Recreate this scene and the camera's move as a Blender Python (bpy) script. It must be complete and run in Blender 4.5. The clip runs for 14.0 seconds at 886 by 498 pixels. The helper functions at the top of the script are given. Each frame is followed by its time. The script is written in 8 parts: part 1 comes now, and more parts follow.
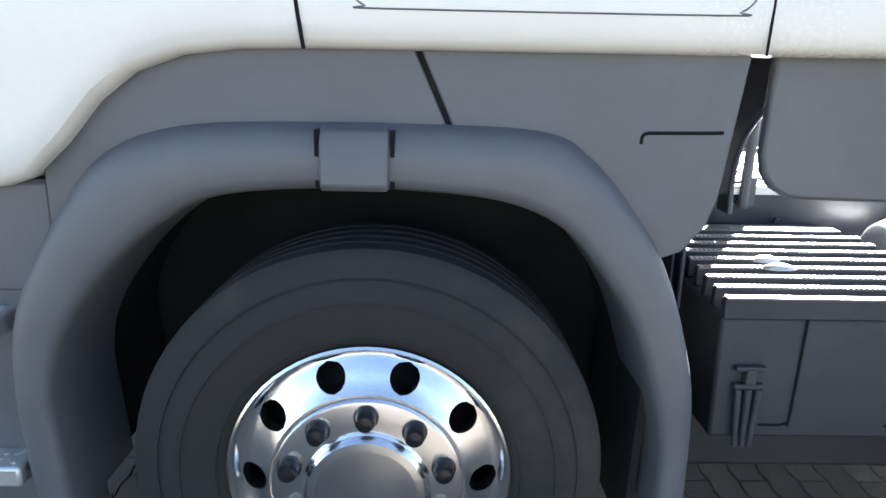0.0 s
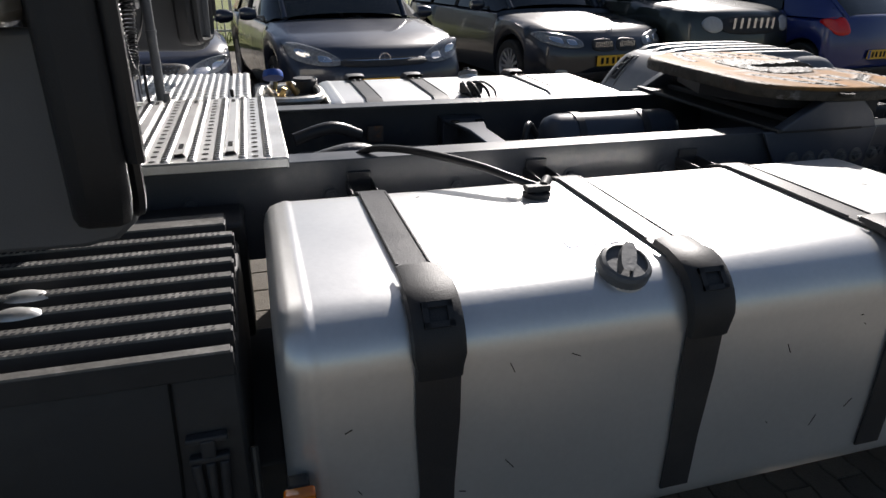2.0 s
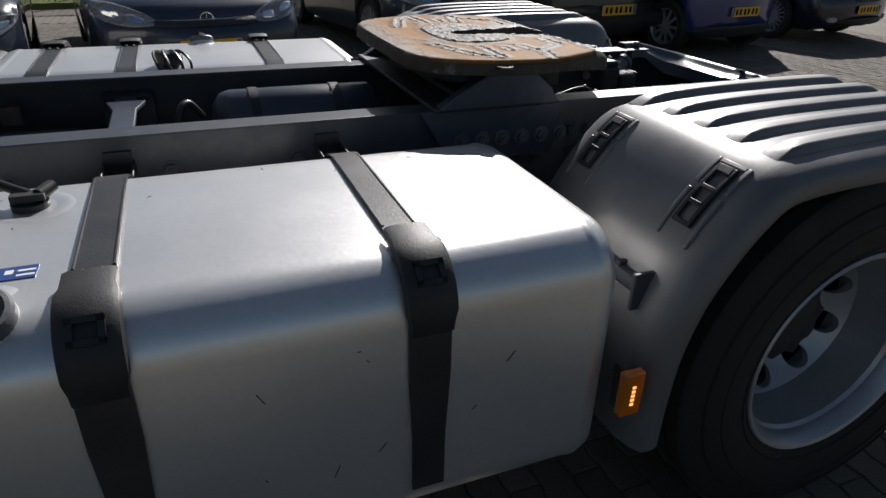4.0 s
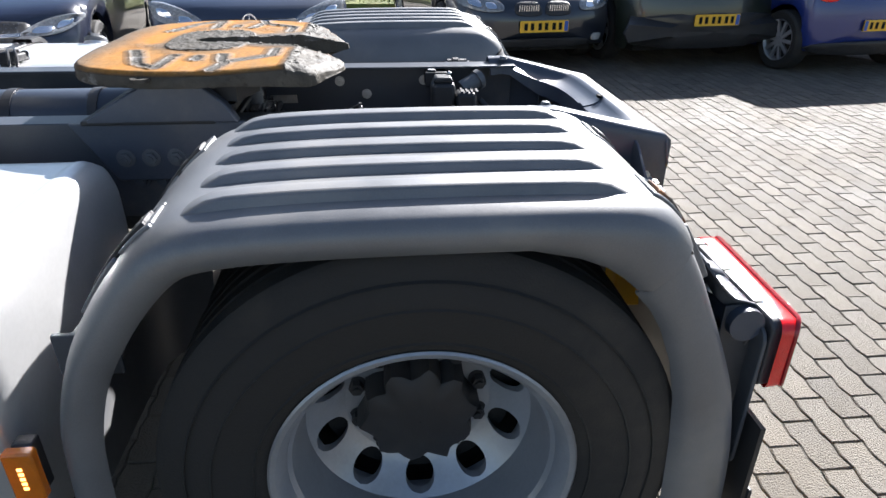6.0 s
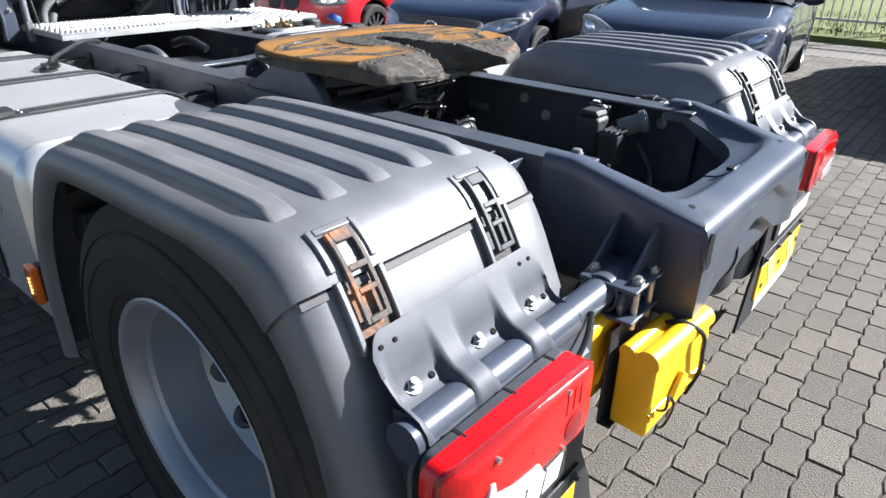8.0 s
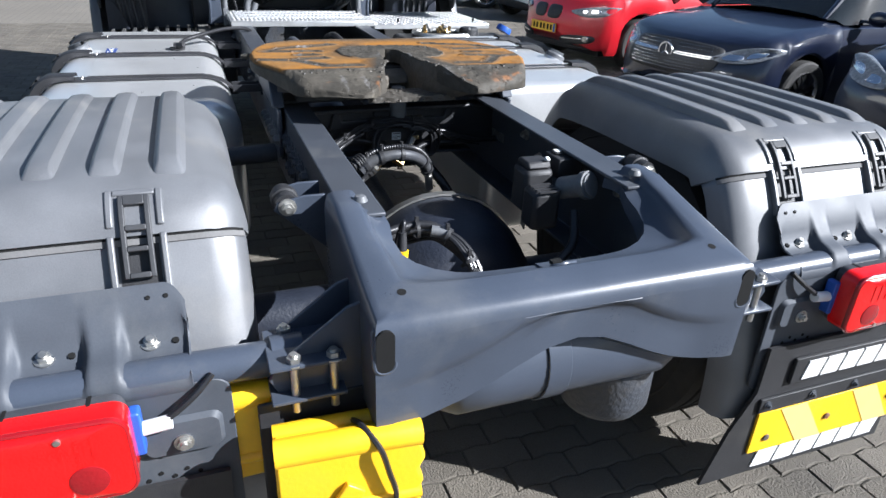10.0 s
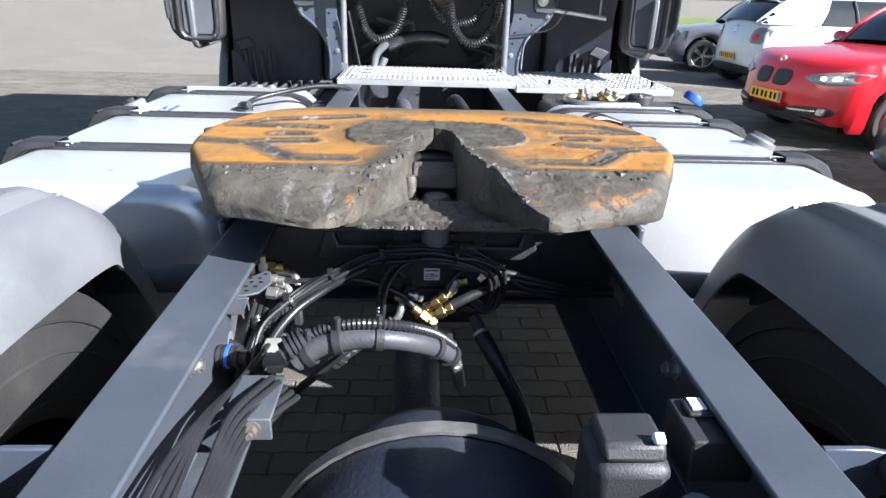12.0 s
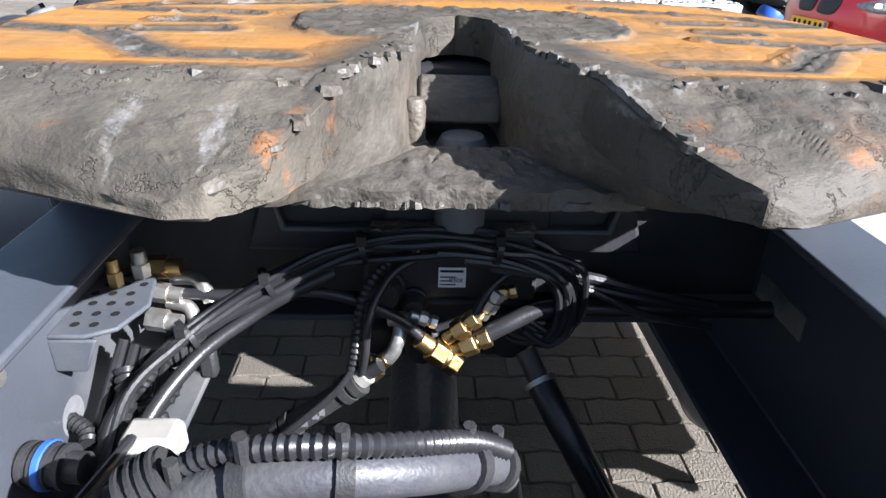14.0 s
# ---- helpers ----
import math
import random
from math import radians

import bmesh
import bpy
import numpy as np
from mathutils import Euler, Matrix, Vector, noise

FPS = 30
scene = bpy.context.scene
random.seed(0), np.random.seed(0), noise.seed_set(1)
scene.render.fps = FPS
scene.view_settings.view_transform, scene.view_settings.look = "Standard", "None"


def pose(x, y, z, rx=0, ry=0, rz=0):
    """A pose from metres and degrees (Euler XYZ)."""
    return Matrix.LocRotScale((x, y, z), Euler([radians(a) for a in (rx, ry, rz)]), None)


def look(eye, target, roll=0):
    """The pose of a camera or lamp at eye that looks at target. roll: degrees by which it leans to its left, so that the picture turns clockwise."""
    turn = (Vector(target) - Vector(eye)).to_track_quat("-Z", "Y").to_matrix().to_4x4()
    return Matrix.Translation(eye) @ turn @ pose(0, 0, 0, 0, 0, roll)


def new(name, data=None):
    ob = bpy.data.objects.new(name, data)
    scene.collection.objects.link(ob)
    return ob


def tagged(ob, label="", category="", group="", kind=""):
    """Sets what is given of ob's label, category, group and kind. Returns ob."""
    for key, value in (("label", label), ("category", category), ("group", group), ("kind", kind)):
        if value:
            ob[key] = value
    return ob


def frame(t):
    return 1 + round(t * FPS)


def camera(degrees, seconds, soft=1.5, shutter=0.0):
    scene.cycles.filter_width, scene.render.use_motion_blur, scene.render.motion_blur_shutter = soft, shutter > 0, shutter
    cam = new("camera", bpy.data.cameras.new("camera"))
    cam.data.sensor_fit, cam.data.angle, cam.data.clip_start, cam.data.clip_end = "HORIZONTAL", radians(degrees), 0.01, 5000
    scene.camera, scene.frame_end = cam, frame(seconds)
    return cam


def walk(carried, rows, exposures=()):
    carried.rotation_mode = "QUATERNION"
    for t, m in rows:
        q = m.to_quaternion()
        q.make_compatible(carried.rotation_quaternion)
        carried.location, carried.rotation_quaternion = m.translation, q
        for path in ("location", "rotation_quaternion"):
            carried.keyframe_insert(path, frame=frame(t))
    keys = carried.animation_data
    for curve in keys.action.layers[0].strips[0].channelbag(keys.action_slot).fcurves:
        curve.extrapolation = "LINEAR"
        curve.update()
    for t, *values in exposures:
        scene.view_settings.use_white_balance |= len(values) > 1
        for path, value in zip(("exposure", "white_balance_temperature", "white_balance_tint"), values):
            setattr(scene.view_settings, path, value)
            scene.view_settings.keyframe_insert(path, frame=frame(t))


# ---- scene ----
cam = camera(69.3, 14.0)
PATH = [
    (0, (0.493, -2.416, 1.347), (0.53, -0.488, 0.818), 1.2),
    (0.5, (0.796, -2.328, 1.435), (1.162, -0.461, 0.819), 0.7),
    (1, (1.179, -2.256, 1.429), (1.75, -0.465, 0.747), 0.1),
    (1.5, (1.582, -2.070, 1.429), (2.120, -0.310, 0.646), -0.37),
    (2, (1.812, -2.068, 1.476), (2.324, -0.312, 0.667), 0.80),
    (2.5, (2.006, -2.125, 1.512), (2.468, -0.367, 0.676), 1.20),
    (3, (2.202, -2.110, 1.521), (2.734, -0.389, 0.652), 1.22),
    (3.5, (2.452, -2.038, 1.517), (3.097, -0.375, 0.614), 1.29),
    (4, (2.767, -2.068, 1.486), (3.435, -0.422, 0.568), 1.52),
    (4.2, (2.911, -2.134, 1.492), (3.576, -0.483, 0.580), 1.92),
    (6.3, (4.365, -2.106, 1.468), (4.463, -0.331, 0.553), 0.54),
    (6.5, (4.481, -2.041, 1.462), (4.549, -0.266, 0.544), 0.85),
    (7, (4.756, -1.924, 1.466), (4.677, -0.143, 0.559), 1.38),
    (7.2, (4.891, -1.902, 1.471), (4.545, -0.151, 0.569), 1.29),
    (9.3, (5.806, -1.035, 1.477), (4.258, -0.124, 0.597), 2.09),
    (9.5, (5.845, -0.921, 1.477), (4.271, -0.058, 0.596), 2.18),
    (10, (5.861, -0.632, 1.519), (4.192, 0.025, 0.634), 2.62),
    (10.5, (5.880, -0.350, 1.548), (4.119, -0.019, 0.659), 2.50),
    (11, (5.718, -0.150, 1.492), (3.898, 0.009, 0.677), 2.66),
    (11.5, (5.348, -0.058, 1.462), (3.503, 0.011, 0.692), 1.43),
    (12, (4.962, -0.036, 1.416), (3.110, 0.051, 0.666), 1.82),
    (12.5, (4.550, -0.031, 1.326), (2.683, 0.069, 0.616), 1.95),
    (13, (4.371, -0.018, 1.332), (2.487, 0.072, 0.665), 1.67),
    (13.5, (4.349, -0.032, 1.305), (2.466, 0.061, 0.635), 1.75),
    (14, (4.412, -0.044, 1.241), (2.630, 0.042, 0.335), 1.90),
]
EXPOSURE = [(0, 3.5, 6350, 11), (0.5, 3.2, 6450, 12), (1.0, 2.75, 6700, 12), (1.3, 2.0, 6750, 12), (1.5, 1.5, 6750, 12), (2.0, 0.75, 6700, 12), (3.0, 0.15, 6600, 12), (4.2, 0.2, 6500, 11), (6.3, 2.15, 6250, 11), (7.2, 2.0, 6200, 11), (9.3, 1.28, 5850, 9), (10.5, 1.52, 5850, 9), (11.5, 2.0, 5900, 9), (12.5, 1.85, 5900, 10), (13.0, 1.78, 5950, 11), (13.5, 1.78, 6000, 12), (14, 2.08, 6000, 12)]
walk(cam, [(t, look(eye, target, roll)) for t, eye, target, roll in PATH], EXPOSURE)

# ---- world, sun ----
SUN_AZ, SUN_EL = 33.0, 32.0      # degrees from +y towards +x, and above the horizon
world = bpy.data.worlds.new("world")
scene.world = world
world.use_nodes = True
_wn = world.node_tree.nodes
_wl = world.node_tree.links
_bg = _wn["Background"]
_sky = _wn.new("ShaderNodeTexSky")
_sky.sky_type = "NISHITA"
_sky.sun_disc = False
_sky.sun_elevation = radians(SUN_EL)
_sky.sun_rotation = radians(SUN_AZ)
_wl.new(_sky.outputs[0], _bg.inputs[0])
_bg.inputs[1].default_value = 0.040
sun_dir = Vector((math.sin(radians(SUN_AZ)) * math.cos(radians(SUN_EL)), math.cos(radians(SUN_AZ)) * math.cos(radians(SUN_EL)), math.sin(radians(SUN_EL))))
sun = new("sun", bpy.data.lights.new("sun", "SUN"))
sun.data.energy = 5.0
sun.data.angle = radians(0.53)
sun.data.color = (1.0, 0.968, 0.94)
sun.matrix_world = look(sun_dir * 30, (0, 0, 0))


# ---- materials ----
def material(name, color, rough=0.5, metal=0.0, scale=8.0, var=0.12, bump=0.05, fine=120.0, coat=0.0, stain=None, stain_amount=0.0, spec=0.5, per_piece=0.0, rvar=0.15):
    """Principled surface with colour, gloss and relief varied at two scales (in metres)."""
    m = bpy.data.materials.new(name)
    m.use_nodes = True
    n, l = m.node_tree.nodes, m.node_tree.links
    b = n["Principled BSDF"]
    tc = n.new("ShaderNodeTexCoord")
    n1 = n.new("ShaderNodeTexNoise"); n1.inputs["Scale"].default_value = scale; n1.inputs["Detail"].default_value = 5
    n2 = n.new("ShaderNodeTexNoise"); n2.inputs["Scale"].default_value = fine; n2.inputs["Detail"].default_value = 3
    l.new(tc.outputs["Object"], n1.inputs["Vector"]); l.new(tc.outputs["Object"], n2.inputs["Vector"])
    mixf = n.new("ShaderNodeMath"); mixf.operation = "MULTIPLY_ADD"
    l.new(n1.outputs["Fac"], mixf.inputs[0]); mixf.inputs[1].default_value = 0.65
    half = n.new("ShaderNodeMath"); half.operation = "MULTIPLY"; l.new(n2.outputs["Fac"], half.inputs[0]); half.inputs[1].default_value = 0.35
    l.new(half.outputs[0], mixf.inputs[2])
    ramp = n.new("ShaderNodeMapRange")
    ramp.inputs[1].default_value, ramp.inputs[2].default_value = 0.3, 0.7
    ramp.inputs[3].default_value, ramp.inputs[4].default_value = 1 - var, 1 + var
    l.new(mixf.outputs[0], ramp.inputs[0])
    fac = ramp.outputs[0]
    if per_piece:
        oi = n.new("ShaderNodeObjectInfo"); ge = n.new("ShaderNodeNewGeometry")
        add = n.new("ShaderNodeMath"); add.operation = "ADD"
        l.new(oi.outputs["Random"], add.inputs[0]); l.new(ge.outputs["Random Per Island"], add.inputs[1])
        fr = n.new("ShaderNodeMath"); fr.operation = "FRACT"; l.new(add.outputs[0], fr.inputs[0])
        mr = n.new("ShaderNodeMapRange"); mr.inputs[3].default_value, mr.inputs[4].default_value = 1 - per_piece, 1 + per_piece
        l.new(fr.outputs[0], mr.inputs[0])
        mu = n.new("ShaderNodeMath"); mu.operation = "MULTIPLY"; l.new(fac, mu.inputs[0]); l.new(mr.outputs[0], mu.inputs[1])
        fac = mu.outputs[0]
    col = n.new("ShaderNodeVectorMath"); col.operation = "SCALE"
    col.inputs[0].default_value = color
    l.new(fac, col.inputs["Scale"])
    out = col.outputs[0]
    if stain is not None:
        n3 = n.new("ShaderNodeTexNoise"); n3.inputs["Scale"].default_value = scale * 0.45; n3.inputs["Detail"].default_value = 8; n3.inputs["Roughness"].default_value = 0.65
        l.new(tc.outputs["Object"], n3.inputs["Vector"])
        sr = n.new("ShaderNodeMapRange"); sr.inputs[1].default_value, sr.inputs[2].default_value = 0.52, 0.72
        sr.inputs[3].default_value, sr.inputs[4].default_value = 0.0, stain_amount
        l.new(n3.outputs["Fac"], sr.inputs[0])
        mx = n.new("ShaderNodeMix"); mx.data_type = "RGBA"
        l.new(sr.outputs[0], mx.inputs[0]); l.new(out, mx.inputs[6]); mx.inputs[7].default_value = (*stain, 1)
        out = mx.outputs[2]
    l.new(out, b.inputs["Base Color"])
    rr = n.new("ShaderNodeMapRange"); rr.inputs[1].default_value, rr.inputs[2].default_value = 0.3, 0.7
    rr.inputs[3].default_value, rr.inputs[4].default_value = max(0.02, rough * (1 - rvar)), min(1, rough * (1 + rvar))
    l.new(mixf.outputs[0], rr.inputs[0]); l.new(rr.outputs[0], b.inputs["Roughness"])
    b.inputs["Metallic"].default_value = metal
    b.inputs["Specular IOR Level"].default_value = spec
    b.inputs["Coat Weight"].default_value = coat
    b.inputs["Coat Roughness"].default_value = 0.05
    if bump:
        bp = n.new("ShaderNodeBump"); bp.inputs["Strength"].default_value = bump; bp.inputs["Distance"].default_value = 0.01
        l.new(n2.outputs["Fac"], bp.inputs["Height"]); l.new(bp.outputs[0], b.inputs["Normal"])
    return m


def lens(name, color, rough=0.12, trans=0.35):
    m = material(name, color, rough, scale=40, var=0.1, bump=0.15, fine=220, coat=0.6)
    b = m.node_tree.nodes["Principled BSDF"]
    b.inputs["Transmission Weight"].default_value = trans
    return m


M_PAVER = material("paver_concrete", (0.122, 0.107, 0.086), 0.85, scale=2.2, var=0.30, bump=0.7, fine=150, stain=(0.104, 0.092, 0.075), stain_amount=0.55, per_piece=0.18)
M_JOINT = material("joint_sand", (0.086, 0.077, 0.062), 0.95, scale=14, var=0.3, bump=0.6, fine=300, stain=(0.05, 0.075, 0.03), stain_amount=0.5)
M_WHITE = material("cab_white_paint", (0.80, 0.775, 0.70), 0.25, scale=3, var=0.03, bump=0.0, coat=0.5, stain=(0.62, 0.57, 0.48), stain_amount=0.25)
M_GREY = material("grey_plastic", (0.122, 0.125, 0.132), 0.45, scale=7, var=0.24, bump=0.045, fine=380, stain=(0.24, 0.225, 0.20), stain_amount=0.5, spec=1.0)
M_CHASSIS = material("chassis_paint", (0.053, 0.064, 0.087), 0.31, scale=6, var=0.14, bump=0.015, fine=260, stain=(0.17, 0.17, 0.165), stain_amount=0.4)
M_BRACKET = material("bracket_paint", (0.060, 0.067, 0.080), 0.55, scale=8, var=0.16, bump=0.03, fine=300, stain=(0.15, 0.15, 0.145), stain_amount=0.4, spec=0.35)
M_RAIL = material("rail_paint", (0.052, 0.058, 0.070), 0.38, scale=5, var=0.2, bump=0.02, fine=260, stain=(0.20, 0.195, 0.18), stain_amount=0.55)
M_DUST = material("dusty_plastic", (0.135, 0.132, 0.13), 0.85, scale=14, var=0.25, bump=0.05, fine=200, stain=(0.10, 0.10, 0.105), stain_amount=0.5)
M_BLACK = material("black_plastic", (0.022, 0.022, 0.024), 0.55, scale=12, var=0.2, bump=0.12, fine=350, stain=(0.06, 0.057, 0.05), stain_amount=0.35)
M_HOSE = material("black_hose_rubber", (0.018, 0.018, 0.02), 0.35, scale=20, var=0.2, bump=0.05, fine=300)
M_TYRE = material("tyre_rubber", (0.019, 0.018, 0.017), 0.8, scale=6, var=0.25, bump=0.18, fine=260, stain=(0.085, 0.070, 0.052), stain_amount=0.4)
M_CHROME = material("polished_aluminium", (0.82, 0.82, 0.83), 0.2, 1.0, scale=9, var=0.06, bump=0.03, fine=180)
M_RIM = material("silver_wheel_paint", (0.42, 0.43, 0.45), 0.38, 0.55, scale=7, var=0.1, bump=0.05, stain=(0.2, 0.19, 0.17), stain_amount=0.4)
M_TANK = material("tank_aluminium", (0.76, 0.76, 0.755), 0.31, 0.66, scale=4, var=0.06, bump=0.02, fine=90, stain=(0.66, 0.65, 0.63), stain_amount=0.25, rvar=0.08)
M_STRAP = material("strap_black_paint", (0.03, 0.03, 0.033), 0.42, scale=9, var=0.2, bump=0.08, fine=250, stain=(0.09, 0.085, 0.075), stain_amount=0.4)
M_STEEL = material("zinc_steel", (0.55, 0.54, 0.51), 0.38, 0.9, scale=40, var=0.15, bump=0.1, stain=(0.3, 0.22, 0.14), stain_amount=0.4)
M_TREAD = material("tread_aluminium", (0.70, 0.70, 0.69), 0.38, 0.75, scale=10, var=0.08, bump=0.08, stain=(0.45, 0.42, 0.37), stain_amount=0.35)
M_BRASS = material("brass", (0.48, 0.34, 0.15), 0.38, 1.0, scale=60, var=0.15, bump=0.08, stain=(0.35, 0.24, 0.12), stain_amount=0.4)
M_YELLOW = material("yellow_plastic", (0.86, 0.50, 0.010), 0.38, scale=14, var=0.05, bump=0.06, stain=(0.6, 0.42, 0.05), stain_amount=0.3)
M_RED = lens("red_lens", (0.85, 0.004, 0.004), 0.1, 0.15)
M_DARKRED = lens("dark_red_rim", (0.30, 0.006, 0.010), 0.15, 0.1)
M_ORANGE = lens("amber_lens", (0.85, 0.24, 0.015))
M_CLEAR = lens("clear_lens", (0.8, 0.8, 0.78), 0.08, 0.4)
M_PLATE = material("yellow_plate", (0.82, 0.47, 0.03), 0.35, scale=20, var=0.04, bump=0.0)
M_PALE = material("pale_reflective", (0.85, 0.60, 0.20), 0.35, scale=20, var=0.05, bump=0.0)
M_BLUE = material("blue_mark", (0.03, 0.10, 0.42), 0.4, scale=20, var=0.06, bump=0.0)
M_STICKER = material("sticker_blue", (0.020, 0.055, 0.22), 0.45, scale=20, var=0.1, bump=0.0)
M_PRINT = material("black_print", (0.012, 0.012, 0.012), 0.85, scale=20, var=0.1, bump=0.0, spec=0.15)
M_NUTCAP = material("glossy_black_cap", (0.012, 0.012, 0.014), 0.25, scale=20, var=0.1, bump=0.0)
M_WPRINT = material("white_print", (0.78, 0.78, 0.76), 0.45, scale=20, var=0.06, bump=0.0)
M_RUSTY = material("rusted_latch_steel", (0.09, 0.075, 0.065), 0.75, scale=30, var=0.25, bump=0.25, stain=(0.36, 0.13, 0.03), stain_amount=0.9)
M_GREASE = material("dried_grease", (0.064, 0.057, 0.047), 0.58, scale=16, var=0.32, bump=0.5, fine=70, stain=(0.135, 0.105, 0.07), stain_amount=0.45)
M_GLASS = material("car_glass", (0.02, 0.024, 0.026), 0.06, scale=4, var=0.1, bump=0.0, coat=0.4)
M_GRASS = material("grass", (0.12, 0.145, 0.03), 0.9, scale=3, var=0.35, bump=0.5, fine=60, stain=(0.24, 0.2, 0.07), stain_amount=0.6)
M_LATCH = material("latch_rubber", (0.038, 0.039, 0.042), 0.55, scale=20, var=0.2, bump=0.06, fine=300, stain=(0.12, 0.11, 0.10), stain_amount=0.4)
M_FENCE = material("fence_galvanised", (0.52, 0.53, 0.52), 0.5, 0.4, scale=8, var=0.1, bump=0.03)
M_NAVY = material("arch_back_plastic", (0.020, 0.024, 0.036), 0.42, scale=6, var=0.2, bump=0.03, fine=200, stain=(0.07, 0.07, 0.075), stain_amount=0.35)
# darker copy of the grey plastic, shade on the cab parts put into the colour
M_PANEL = material("shaded_grey_plastic", (0.092, 0.096, 0.104), 0.52, scale=7, var=0.16, bump=0.045, fine=380, stain=(0.15, 0.145, 0.135), stain_amount=0.35, spec=0.8)
M_WHEELARCH = material("arch_liner_black", (0.012, 0.012, 0.012), 0.85, scale=8, var=0.2, bump=0.2, fine=120)
M_ENGINE = material("oily_casting", (0.05, 0.055, 0.065), 0.42, scale=10, var=0.3, bump=0.3, fine=80, stain=(0.11, 0.095, 0.075), stain_amount=0.5)
M_AXLE = material("axle_blue_black", (0.018, 0.022, 0.034), 0.48, scale=8, var=0.25, bump=0.15, fine=120, stain=(0.09, 0.085, 0.08), stain_amount=0.4)
M_LINER = material("liner_plastic", (0.045, 0.047, 0.054), 0.5, scale=7, var=0.2, bump=0.12, fine=200, stain=(0.13, 0.125, 0.11), stain_amount=0.5)
M_IVORY = material("ivory_plastic", (0.24, 0.235, 0.215), 0.5, scale=20, var=0.12, bump=0.05, stain=(0.2, 0.18, 0.15), stain_amount=0.5)
M_VALVE = material("valve_grey_plastic", (0.115, 0.12, 0.128), 0.5, scale=20, var=0.12, bump=0.1, stain=(0.3, 0.29, 0.26), stain_amount=0.4)


# lubrication grooves of the fifth wheel, on one half: x, y to x, y
GROOVES = ((3.877, .163, 3.878, .262), (3.878, .262, 3.775, .346), (3.775, .346, 3.751, .45), (3.740, .246, 3.760, .346), (3.682, .272, 3.683, .316), (3.614, .248, 3.608, .418), (3.608, .418, 3.549, .364), (3.549, .364, 3.486, .178))


def fifth_wheel_material():
    """Worn orange rust on the flat top, grey grease on the ramps and in patches."""
    m = bpy.data.materials.new("fifth_wheel_rust_and_grease")
    m.use_nodes = True
    n, l = m.node_tree.nodes, m.node_tree.links
    b = n["Principled BSDF"]
    tc = n.new("ShaderNodeTexCoord")
    sep = n.new("ShaderNodeSeparateXYZ"); l.new(tc.outputs["Object"], sep.inputs[0])

    def tex(scale, detail=6, rough=0.6, stretch=None):
        t = n.new("ShaderNodeTexNoise"); t.inputs["Scale"].default_value = scale; t.inputs["Detail"].default_value = detail; t.inputs["Roughness"].default_value = rough
        if stretch:
            mp = n.new("ShaderNodeMapping"); mp.inputs["Scale"].default_value = stretch; l.new(tc.outputs["Object"], mp.inputs[0]); l.new(mp.outputs[0], t.inputs["Vector"])
        else:
            l.new(tc.outputs["Object"], t.inputs["Vector"])
        return t.outputs["Fac"]

    def rng(src, a, c, lo=0.0, hi=1.0):
        r = n.new("ShaderNodeMapRange"); r.inputs[1].default_value, r.inputs[2].default_value, r.inputs[3].default_value, r.inputs[4].default_value = a, c, lo, hi
        l.new(src, r.inputs[0]); return r.outputs[0]

    def math_(op, a, c):
        k = n.new("ShaderNodeMath"); k.operation = op
        for i, v in enumerate((a, c)):
            if isinstance(v, (int, float)):
                k.inputs[i].default_value = v
            else:
                l.new(v, k.inputs[i])
        return k.outputs[0]

    def mix(f, a, c):
        x = n.new("ShaderNodeMix"); x.data_type = "RGBA"; l.new(f, x.inputs[0])
        for i, v in ((6, a), (7, c)):
            if isinstance(v, tuple):
                x.inputs[i].default_value = (*v, 1)
            else:
                l.new(v, x.inputs[i])
        return x.outputs[2]

    wobble = math_("MULTIPLY", math_("SUBTRACT", tex(9), 0.5), 0.09)
    xx = math_("ADD", sep.outputs[0], wobble)
    rust = mix(rng(tex(9, 6, 0.65, (1.0, 0.45, 1.0)), 0.40, 0.66), (0.318, 0.138, 0.027), (0.190, 0.112, 0.050))
    rust = mix(rng(tex(90, 4, 0.7, (1.0, 0.2, 1.0)), 0.45, 0.75), rust, (0.315, 0.170, 0.058))
    rust = mix(rng(tex(46, 5, 0.7, (0.35, 1.5, 1.0)), 0.50, 0.72, 0.0, 0.75), rust, (0.17, 0.088, 0.03))
    grease = mix(rng(tex(14), 0.35, 0.65), (0.044, 0.040, 0.033), (0.076, 0.067, 0.054))
    grease = mix(rng(tex(5, 7), 0.55, 0.72), grease, (0.120, 0.106, 0.084))
    spots = rng(tex(6.5, 8, 0.72), 0.575, 0.64, 0.0, 0.8)
    ramp = rng(math_("ADD", sep.outputs[0], math_("MULTIPLY", wobble, 0.22)), 3.910, 3.930)
    ex = math_("POWER", math_("ABSOLUTE", math_("DIVIDE", math_("SUBTRACT", sep.outputs[0], 3.662), 0.124), 0.0), 3.0)
    ey = math_("POWER", math_("ABSOLUTE", math_("DIVIDE", math_("SUBTRACT", sep.outputs[1], 0.004), 0.184), 0.0), 3.0)
    oval = math_("ADD", math_("POWER", math_("ADD", ex, ey), 0.3333), math_("MULTIPLY", wobble, 0.6))
    centre = math_("MAXIMUM", rng(oval, 1.02, 0.975), rng(oval, 1.22, 1.0, 0.0, 0.55))
    # old lubrication grooves filled with grease, mirrored about the middle
    my = math_("ABSOLUTE", math_("SUBTRACT", sep.outputs[1], 0.012), 0.0)
    flat = n.new("ShaderNodeCombineXYZ")
    l.new(math_("ADD", sep.outputs[0], math_("MULTIPLY", wobble, 0.25)), flat.inputs[0])
    l.new(math_("ADD", my, math_("MULTIPLY", math_("SUBTRACT", tex(12), 0.5), 0.03)), flat.inputs[1])

